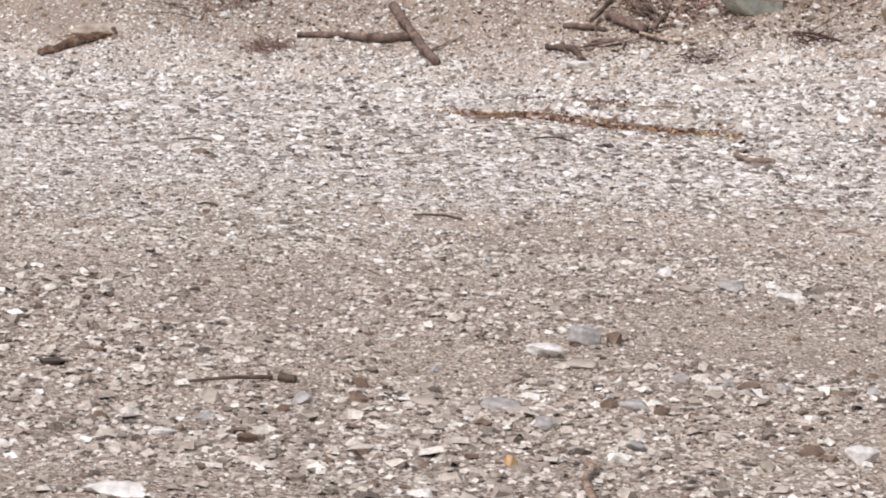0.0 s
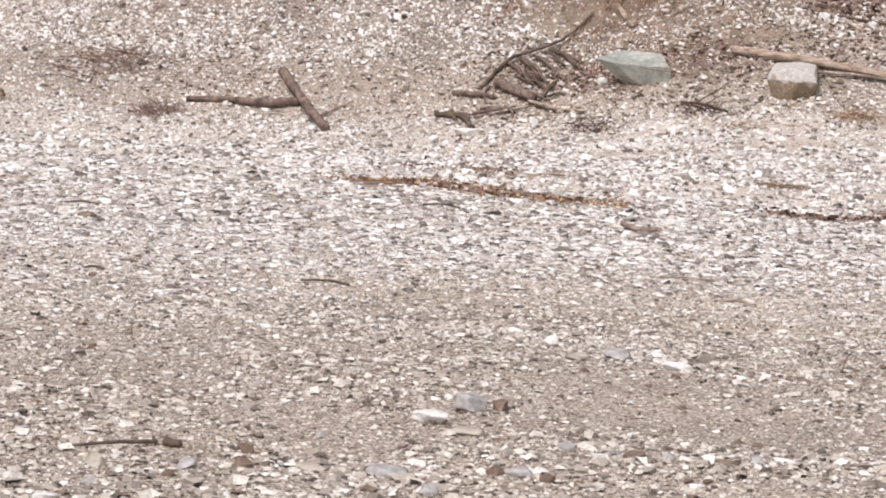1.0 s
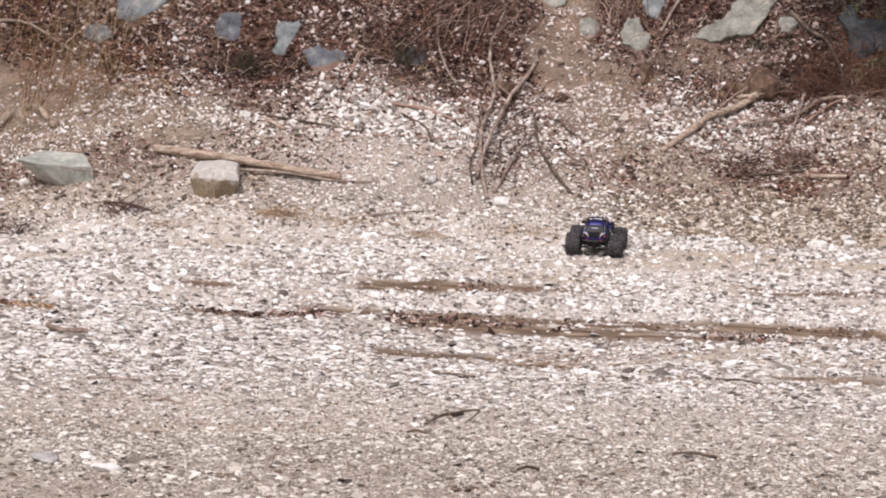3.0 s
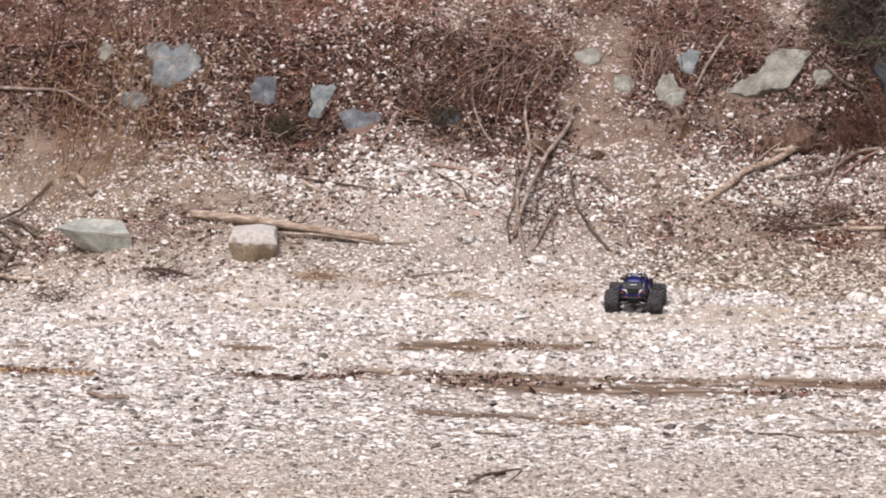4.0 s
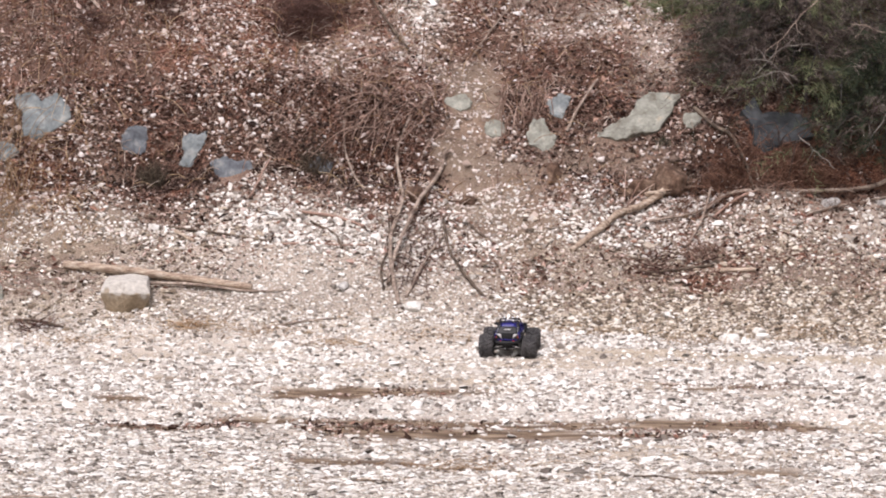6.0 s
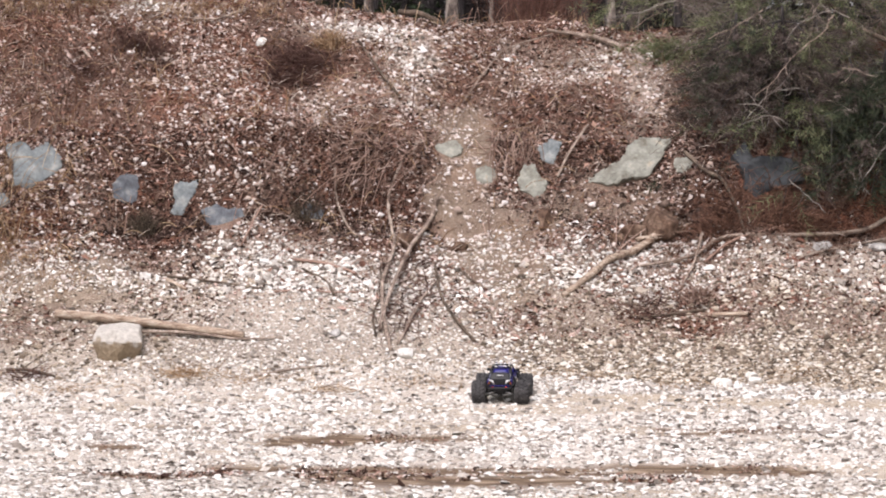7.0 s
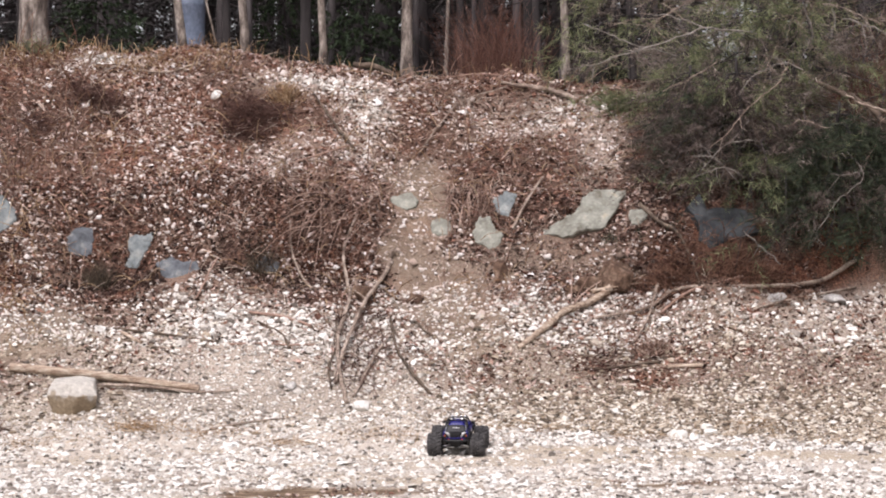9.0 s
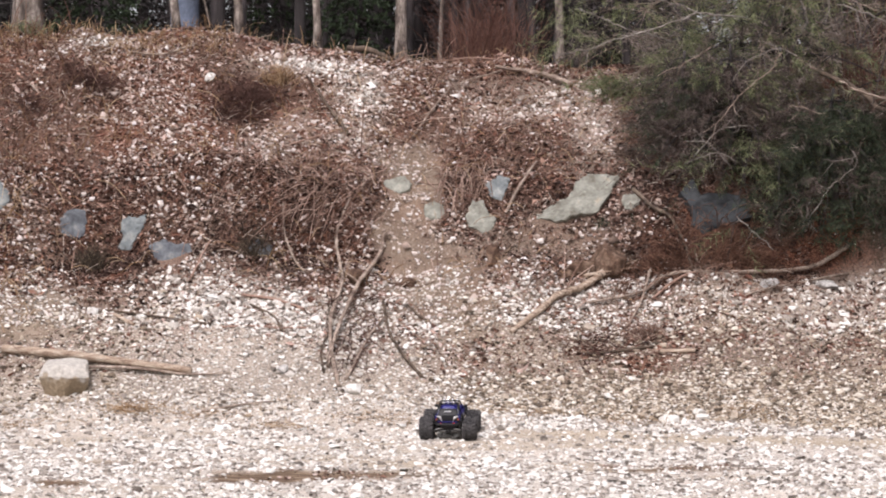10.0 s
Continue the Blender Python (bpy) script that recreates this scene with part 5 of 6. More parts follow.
    for k in range(13):
        x, y, a, l = rng.uniform(-5.35, -4.5), rng.uniform(21.45, 21.98), rng.normal(-0.4, 0.5), rng.uniform(0.12, 0.30)
        dx, dy = l * math.cos(a), l * math.sin(a)
        r = rng.uniform(0.010, 0.021)
        stick("branch", ((x - dx / 2, y - dy / 2, 0.03), (x + rng.normal(0, 0.02), y, 0.04), (x + dx / 2, y + dy / 2, 0.02)), r, r * 0.7, (LOG_BROWN, WOOD_DARK)[k % 2], ("short brown stick in a heap of branches", "short dark stick in a heap of branches")[k % 2], knots=0.3)
    stick("log", ((-4.25, 22.75, 0.04), (-4.05, 22.5, 0.04)), 0.028, 0.026, WOOD_PALE, "short pale log end on the slope", "log")
    stick("branch", ((-3.45, 21.45, 0.02), (-3.25, 21.35, 0.03), (-3.05, 21.2, 0.02)), 0.012, 0.009, WOOD_DARK, "dark twig beside the boulder", offshoots=((0.5, (0.12, 0.25, 0.10), 0.006), (0.3, (0.25, 0.3, 0.2), 0.005)))
    stick("branch", ((-5.005, 23.33, 0.06), (-4.732, 23.269, 0.07), (-4.47, 23.257, 0.06), (-4.229, 23.208, 0.05), (-3.984, 23.136, 0.03)), 0.016, 0.011, WOOD_GREY, "long bare branch bent over the foot of the bank", offshoots=((0.5, (0.22, 0.05, 0.02), 0.008), (0.3, (0.1, -0.1, -0.08), 0.006)))
    # a log shape in dark red-brown stands for the shadowed hole under turf
    stick("log", ((-9.54, 21.0, 0.015), (-9.35, 21.3, 0.02), (-9.14, 21.58, 0.02)), 0.040, 0.050, EARTH_CLOD, "red-brown strip standing for the dark hole under a turf edge", "log", knots=0.4)
    tagged(rock("earth_clod", -9.22, 21.62, (0.62, 0.30, 0.14), ROCK_TAN, "low tan hump of turf over a dark hole", 68, 8, 0.35, 35), category="earth")
    brush("twig_heap", -9.30, 21.5, 0.55, 0.10, 120, STRAW, "tan dead grass over a dark hole", "grass", 0.004, 0.8)
    # small sticks on the flat
    stick("twig", ((-1.775, 9.90, 0.020), (-1.72, 9.80, 0.020), (-1.68, 9.78, 0.020), (-1.615, 9.79, 0.020)), 0.011, 0.009, WOOD_GREY, "short grey stick on pale gravel", "twig")
    stick("twig", ((-0.29, 6.88, 0.006), (-0.25, 7.02, 0.012), (-0.205, 7.12, 0.006)), 0.003, 0.006, WOOD_DARK, "small forked twig on the gravel", "twig", offshoots=((0.65, (0.05, -0.22, 0.0), 0.004),))
    stick("twig", ((0.05, 4.95, 0.006), (0.12, 4.86, 0.008), (0.25, 4.83, 0.006)), 0.003, 0.0035, WOOD_GREY, "thin pale stick on the gravel", "twig")
    stick("twig", ((-1.565, 4.03, 0.006), (-1.52, 4.10, 0.008), (-1.47, 4.16, 0.006)), 0.002, 0.004, WOOD_DARK, "thin dark twig in the gravel", "twig")
    stick("twig", ((-1.46, 4.17, 0.006), (-1.43, 4.16, 0.008)), 0.008, 0.006, WOOD_DARK, "flake of dark bark on the gravel", "bark")
    stick("twig", ((-0.845, 3.68, 0.006), (-0.815, 3.60, 0.010), (-0.80, 3.50, 0.008), (-0.765, 3.40, 0.006)), 0.004, 0.006, WOOD_PALE, "pale bleached root end in the gravel", "twig", offshoots=((0.4, (-0.02, 0.05, 0.005), 0.004),))
    for x, y, l, m in ((-2.1, 7.0, 0.13, WOOD_DARK), (-0.35, 8.5, 0.14, WOOD_DARK), (-2.65, 6.85, 0.06, WOOD_DARK), (-1.3, 7.9, 0.16, WOOD_GREY), (-0.05, 6.05, 0.05, WOOD_DARK), (-1.05, 7.4, 0.10, WOOD_GREY),
                       (0.3, 6.4, 0.10, WOOD_DARK), (-0.32, 6.6, 0.05, WOOD_DARK), (-3.6, 9.1, 0.12, WOOD_DARK), (0.55, 9.0, 0.15, WOOD_DARK), (-2.6, 10.2, 0.14, WOOD_DARK), (1.2, 18.6, 0.3, WOOD_GREY), (2.2, 18.9, 0.35, WOOD_GREY), (-4.2, 9.4, 0.10, WOOD_DARK)):
        a = rng.uniform(-0.5, 0.5)
        stick("twig", ((x, y, 0.006), (x + l / 2, y + a * l * 0.6, 0.012), (x + l, y + a * l, 0.006)), 0.003, 0.004, m, "thin dry twig on the gravel", "twig")


fallen_wood()


# ---- dead growth on the bank ----
def strands(name, count, box, way, length, thick, material, label, category, curve=0.25, jitter=0.25):
    """Hanging roots or stems over a stretch of the bank: box is x0, x1, y0, y1."""
    pieces = []
    xs, ys = rng.uniform(box[0], box[1], count), rng.uniform(box[2], box[3], count)
    free = ~bare(xs, ys)
    for x, y in zip(xs[free], ys[free]):
        base = on_ground(x, y, rng.uniform(0, 0.06))
        l = length * rng.uniform(0.45, 1.15)
        d = np.asarray(way, float) + rng.normal(0, jitter, 3)
        d /= np.linalg.norm(d)
        bow = np.array([0, -0.5, 1.0]) * curve * l
        line = smooth_line([base, base + d * l * 0.45 + bow * 0.6, base + d * l], 4)
        floor = height(line[:, 0], line[:, 1]) + 0.008
        line[:, 2] = np.maximum(line[:, 2], floor)
        t = thick * rng.uniform(0.5, 1.3)
        pieces.append(tube(line, t, t * 0.5, 3))
    return tagged(part(name, pieces, material), label, category, kind="stuff")


def dead_growth():
    strands("hanging_roots", 190, (-1.05, -0.12, 23.25, 23.8), (-0.5, -0.5, -0.75), 0.60, 0.0048, ROOT, "tangle of dry roots hanging over the scarp", "roots", curve=0.12, jitter=0.38)
    strands("hanging_roots", 90, (-1.7, -0.6, 23.2, 23.6), (-0.3, -0.5, -0.8), 0.45, 0.0045, ROOT, "dry roots hanging over the scarp", "roots", curve=0.12, jitter=0.4)
    strands("hanging_roots", 130, (0.28, 0.72, 23.4, 23.85), (-0.05, -0.5, -0.85), 0.45, 0.0055, ROOT, "thin brown roots hanging beside rock faces", "roots")
    strands("hanging_roots", 150, (-0.62, -0.22, 21.75, 22.65), (-0.1, -0.5, -0.35), 0.26, 0.004, HEATHER, "purple-brown root tangle at the foot of the scarp", "roots", curve=0.1, jitter=0.5)
    strands("dead_stems", 420, (-4.9, -1.0, 22.9, 25.4), (0.1, -0.35, 0.15), 0.28, 0.0035, STRAW, "dry stems lying over the leaf litter", "dead stems", jitter=0.6)
    strands("dead_stems", 420, (-1.2, 1.9, 22.7, 25.5), (0.1, -0.4, -0.1), 0.25, 0.0035, STRAW, "dry stems lying on the slope", "dead stems", jitter=0.6)
    strands("dead_needles", 420, (1.7, 3.2, 22.65, 23.2), (0.3, -0.6, 0.1), 0.22, 0.003, RUST_TWIG, "red-brown dead needles under the pine", "dead needles", jitter=0.7)
    strands("dead_bracken", 340, (-5.2, -2.9, 23.4, 25.4), (0.2, -0.5, 0.6), 0.40, 0.004, RUST_TWIG, "rusty dead bracken on the upper bank", "bracken", jitter=0.5)
    strands("dead_bracken", 160, (-4.4, -3.6, 22.7, 23.4), (0.4, -0.5, 0.7), 0.55, 0.004, STRAW, "pale dead stalks on the bank", "bracken", jitter=0.4)
    strands("dead_bracken", 380, (-5.4, -3.1, 22.75, 23.45), (0.1, -0.6, -0.5), 0.32, 0.004, STRAW, "tan dead bracken hanging over the foot of the bank", "bracken", curve=0.1, jitter=0.4)
    strands("dead_bracken", 220, (-4.6, -2.9, 22.2, 22.8), (0.1, -0.5, 0.2), 0.16, 0.0035, STRAW, "short tan dead stalks at the foot of the bank", "bracken", jitter=0.6)
    strands("crest_twigs", 110, (-0.1, 1.1, 24.9, 25.5), (0.3, -0.5, 0.05), 0.26, 0.0045, ROOT, "brown brambles along the crest", "brambles", jitter=0.6)
    strands("crest_grass", 900, (-5.2, -1.6, 25.1, 25.6), (0.2, -0.5, 0.25), 0.13, 0.004, STRAW, "tan dead grass lying along the crest", "grass", jitter=0.5)
    strands("crest_grass", 380, (-5.0, 1.9, 25.5, 26.3), (0.0, -0.1, 0.8), 0.07, 0.0035, STRAW, "short dry grass along the crest", "grass", jitter=0.4)
    strands("dry_grass", 700, (-6.0, 4.0, 20.5, 21.4), (0.1, 0.0, 0.6), 0.06, 0.0025, STRAW, "thin dry grass on the gravel verge", "grass", jitter=0.7)
    strands("dry_grass", 600, (-4.0, 1.5, 5.5, 10.6), (0.3, 0.0, 0.25), 0.05, 0.0012, STRAW, "thin dry grass lying on the gravel", "grass", jitter=0.8)
    strands("leaf_stems", 1500, (-5.2, 0.2, 22.7, 25.5), (0.5, -0.4, 0.0), 0.13, 0.0042, PALE_STEM, "short bleached stems strewn over the bank", "dead stems", curve=0.06, jitter=0.7)
    strands("leaf_stems", 700, (0.2, 2.4, 22.6, 25.4), (0.3, -0.4, 0.0), 0.12, 0.004, PALE_STEM, "short bleached stems on the slope", "dead stems", curve=0.06, jitter=0.7)
    strands("bank_twigs", 260, (-4.6, 2.0, 22.4, 25.4), (0.6, -0.3, -0.1), 0.40, 0.0055, ROOT, "thin brown twigs lying on the bank", "twigs", curve=0.1, jitter=0.7)
    dark = "dark heather clump on the bank"
    brush("heather_clump", -2.598, 23.10, 0.28, 0.26, 160, DARK_TWIG, dark)
    brush("heather_clump", -1.42, 24.66, 0.72, 0.12, 620, HEATHER, "large flat purple-brown heather clump on the bank", thick=0.003, droop=0.9)
    brush("heather_clump", -1.50, 24.42, 0.60, 0.10, 480, HEATHER, "flat dark purple-brown heather clump on the bank", thick=0.003, droop=0.9)
    brush("heather_clump", -1.15, 24.86, 0.34, 0.16, 160, STRAW, "olive-brown heather beside a darker clump")
    brush("heather_clump", -2.82, 24.68, 0.62, 0.09, 420, HEATHER, dark, thick=0.003, droop=0.9)
    brush("heather_clump", -3.25, 24.25, 0.55, 0.08, 260, HEATHER, dark, thick=0.003, droop=0.9)
    brush("heather_clump", -1.25, 23.05, 0.40, 0.22, 160, DARK_TWIG, dark)
    brush("heather_clump", 1.72, 23.10, 0.42, 0.16, 200, DARK_TWIG, "low mossy clump on the slope")
    brush("heather_clump", 2.15, 22.98, 0.60, 0.18, 380, RUST_TWIG, "heap of red-brown dead needles")
    brush("heather_clump", 2.70, 23.0, 0.80, 0.22, 460, RUST_TWIG, "heap of red-brown dead needles")
    brush("twig_heap", 1.50, 22.10, 0.85, 0.11, 120, HEATHER, "low heap of purple-brown dead twigs on gravel", "twigs")
    brush("twig_heap", 1.92, 22.25, 0.45, 0.14, 140, ROOT, "low heap of brown dead twigs on gravel", "twigs")
    brush("twig_heap", -3.25, 21.25, 0.50, 0.09, 90, HEATHER, "dead twigs beside the wedge of rock", "twigs")
    brush("twig_heap", -4.75, 22.05, 0.60, 0.08, 70, ROOT, "heap of broken twigs at the foot", "twigs")
    brush("twig_heap", -3.3, 21.9, 1.0, 0.06, 50, ROOT, "scattered dry twigs beside the wedge", "twigs")
    brush("twig_heap", -4.05, 21.05, 0.55, 0.06, 100, HEATHER, "flat patch of dead twigs on gravel", "twigs")
    brush("twig_heap", -8.30, 22.05, 0.9, 0.10, 110, ROOT, "flat heap of reddish dead twigs on the gravel slope", "twigs", 0.006, 0.8)
    brush("heather_clump", -7.75, 21.5, 0.5, 0.10, 150, ROOT, "dark low clump on the gravel slope")
    brush("grass_tuft", -2.05, 21.15, 0.7, 0.06, 160, STRAW, "flattened dry grass tuft on gravel", "grass", 0.003)
    for x, y in ((-1.55, 21.0), (-0.2, 20.95), (0.9, 21.05), (-2.9, 20.9), (1.7, 20.9), (2.6, 21.2), (-0.9, 20.7)):
        brush("grass_tuft", x, y, rng.uniform(0.4, 0.7), 0.05, 90, STRAW, "flattened dry grass tuft on gravel", "grass", 0.0022)
    brush("grass_tuft", 0.05, 9.45, 0.8, 0.016, 200, STRAW, "flattened dry grass on gravel", "grass", 0.0009)
    brush("spruce_seedling", 1.86, 25.0, 0.55, 0.12, 480, NEEDLE, "low green spruce sprays at the end of a log", "shrub", 0.004, 0.7)
    brush("grass_tuft", -3.45, 25.55, 0.4, 0.22, 90, NEEDLE, "green grass tuft on the crest", "grass", 0.004)


dead_growth()


# ---- the wood behind the bank ----
def spray(count, length, wide, up):
    """Needle blades round a twig along +x, as triangles."""
    t = rng.uniform(0.05, 1, count)
    a = rng.uniform(0, 6.283, count)
    root = np.stack([t * length, np.zeros(count), -0.12 * length * t ** 2], 1)
    blade = length * rng.uniform(0.16, 0.34, count)
    way = np.stack([np.full(count, 0.75), np.cos(a), np.sin(a) * 0.7 + up], 1)
    way /= np.linalg.norm(way, axis=1, keepdims=True)
    side = np.cross(way, rng.normal(size=(count, 3)))
    side /= np.linalg.norm(side, axis=1, keepdims=True)
    verts = np.stack([root - side * wide / 2, root + side * wide / 2, root + way * blade[:, None]], 1).reshape(-1, 3)
    return verts, np.arange(count * 3).reshape(-1, 3)


def turned(piece, at, yaw, pitch, roll=0.0):
    v, f = piece
    m = np.array(Euler((roll, -pitch, yaw)).to_matrix())
    return v @ m.T + np.asarray(at), f


def conifer(name, at, tall, reach, low, bark, needles, label, seed_turn, whorls=18, per=6, sprays=9, blades=16, droop=0.35, dead=0, blade_wide=0.012, lean=(0, 0), radius=0.07, side_reach=0.35, spray_long=1.0, withered=0.0, dead_look=None, gap=None):
    """A conifer: tapered trunk, limbs in whorls and needle sprays along them; dead limbs stay bare."""
    root = new(name)
    root.location = at
    top = np.array([lean[0], lean[1], tall])
    trunk_line = smooth_line([(0, 0, -0.15), top * 0.35 + rng.normal(0, 0.03, 3), top * 0.7 + rng.normal(0, 0.04, 3), top], 6)
    part("trunk", [tube(trunk_line, radius, 0.012, 9, 0.06)], bark, root)
    limbs, green, bare, dry = [], [], [], []
    for w in range(whorls):
        f = low + (1 - low) * (w + rng.uniform(0, 0.8)) / whorls
        base = top * f
        for k in range(per):
            yaw = seed_turn + 6.283 * (k + rng.uniform(-0.3, 0.3)) / per + w * 0.7
            l = reach * (1.05 - 0.9 * f) * rng.uniform(0.55, 1.15) + 0.12
            d = np.array([np.cos(yaw), np.sin(yaw), 0])
            mid = base + d * l * 0.5 + np.array([0, 0, -droop * l * 0.15])
            tip = base + d * l + np.array([0, 0, -droop * l * rng.uniform(0.5, 1.3)])
            line = smooth_line([base, mid, tip], 4)
            limbs.append(tube(line[::2] if blade_wide > 0.02 else line, 0.004 + 0.006 * l, 0.002, 3))
            crown = dry if rng.uniform() < withered else green
            for _ in range(sprays):
                q = rng.uniform(0.15, 1.0)
                p = line[int(q * (len(line) - 1))] + np.array([0, 0, -0.02])
                out = yaw + rng.choice([-1, 1]) * rng.uniform(0.2, 1.2)
                off = rng.uniform(0, side_reach) * l * (1.1 - q)
                p = p + np.array([np.cos(out), np.sin(out), -rng.uniform(0.1, 0.7)]) * off
                if gap and math.hypot(p[0] - gap[0], (p[2] - gap[1]) * 0.6) < gap[2]:
                    continue
                crown.append(turned(spray(blades, rng.uniform(0.14, 0.30) * spray_long * min(1, 0.5 + l), blade_wide, 0.15), p, out, rng.uniform(-1.1, 0.1), rng.uniform(0, 6)))
    for _ in range(dead):
        f, yaw, l = rng.uniform(0.05, 0.6), rng.uniform(0, 6.283), reach * rng.uniform(0.4, 1.0)
        d = np.array([np.cos(yaw), np.sin(yaw), rng.uniform(-0.6, 0.3)])
        base = top * f
        line = smooth_line([base, base + d * l * 0.5 + rng.normal(0, 0.08, 3), base + d * l + np.array([0, 0, -0.25 * l])], 4)
        bare.append(tube(line, 0.004, 0.002, 4))
        for _ in range(13):
            p = line[int(rng.uniform(0.3, 1) * (len(line) - 1))]
            e = d * 0.22 + rng.normal(0, 0.12, 3) + np.array([0, 0, -0.10])
            bare.append(tube([p, p + e * 0.5 + rng.normal(0, 0.02, 3), p + e], 0.0032, 0.0014, 3))
    tagged(part("branchwork", limbs, bark, root), kind="stuff")
    if bare:
        tagged(part("dead_branchwork", bare, dead_look[1] if dead_look else WOOD_GREY, root, "bare grey limbs"), kind="stuff")
    tagged(part("crown", green, needles, root), kind="stuff")
    if dry:
        tagged(part("dry_crown", dry, dead_look[0] if dead_look else DRY_NEEDLE, root, "withered grey-brown sprays"), kind="stuff")
    return tagged(root, label, "tree")


def tall_pine(name, x, y, radius, tall, bark, label):
    """A tall, bare-stemmed tree with short dead stubs and a high crown."""
    z = float(height(x, y))
    root = new(name)
    root.location = (x, y, z)
    bend = rng.normal(0, 0.06, 2)
    line = smooth_line([(0, 0, -0.2), (bend[0] - 0.06, bend[1], tall * 0.2), (bend[0] * 0.5 - 0.25, 0, tall * 0.6), (-0.45, 0, tall)], 7)
    flare = tube(line, radius, radius * 0.25, 12, 0.05)
    flare[0][:24] = (flare[0][:24] - line[0]) * np.array([1.25, 1.25, 1]) + line[0]
    part("trunk", [flare], bark, root)
    twigs, green = [], []
    for _ in range(16):
        h, yaw = rng.uniform(0.08, 0.6) * tall, rng.uniform(0, 6.283)
        l = rng.uniform(0.15, 0.7)
        d = np.array([np.cos(yaw), np.sin(yaw), rng.uniform(-0.5, 0.1)])
        p = np.array([0, 0, h])
        twigs.append(tube(smooth_line([p, p + d * l * 0.5, p + d * l + rng.normal(0, 0.05, 3)], 3), 0.009, 0.003, 4))
    for _ in range(46):
        h, yaw = rng.uniform(0.55, 0.99), rng.uniform(0, 6.283)
        l = (1.15 - h) * 2.4 + 0.2
        d = np.array([np.cos(yaw), np.sin(yaw), -0.25])
        p = np.array([-0.25 * h, 0, h * tall])
        tip = p + d * l
        twigs.append(tube([p, tip], 0.02, 0.004, 4))
        for _ in range(6):
            green.append(turned(spray(14, rng.uniform(0.35, 0.6), 0.03, 0.15), p + (tip - p) * rng.uniform(0.3, 1), yaw + rng.uniform(-0.9, 0.9), rng.uniform(-0.6, 0.2), rng.uniform(0, 6)))
    tagged(part("branchwork", twigs, bark, root), kind="stuff")
    tagged(part("crown", green, NEEDLE_FAR, root), kind="stuff")
    return tagged(root, label, "tree", group="trees of the wood")


def bare_pole(x, y, bark, label):
    """A thin plantation stem with dead stubs and a small crown high up."""
    root = new("plantation_tree")
    root.location = (x, y, 3.45)
    line = smooth_line([(0, 0, -0.2), (0.03, 0, 2.5), (-0.02, 0.04, 6.0), (0.05, 0, 9.5)], 4)
    part("trunk", [tube(line, 0.055, 0.02, 8, 0.06)], bark, root)
    stubs = []
    for _ in range(34):
        h, yaw, l = rng.uniform(0.2, 5.5), rng.uniform(0, 6.283), rng.uniform(0.2, 0.9)
        d = np.array([math.cos(yaw), math.sin(yaw), rng.uniform(-0.5, 0.15)])
        stubs.append(tube(smooth_line([(0, 0, h), np.array([0, 0, h]) + d * l * 0.5, np.array([0, 0, h - 0.08]) + d * l], 2), 0.008, 0.003, 3))
    tagged(part("dead_branchwork", stubs, bark, root), kind="stuff")
    tagged(part("crown", [turned(spray(14, rng.uniform(0.5, 0.9), 0.05, 0.15), (0, 0, rng.uniform(6.5, 9.5)), rng.uniform(0, 6.283), rng.uniform(-0.5, 0.2), rng.uniform(0, 6)) for _ in range(40)], NEEDLE_FAR, root), kind="stuff")
    return tagged(root, label, "tree", group="plantation poles behind the bank")


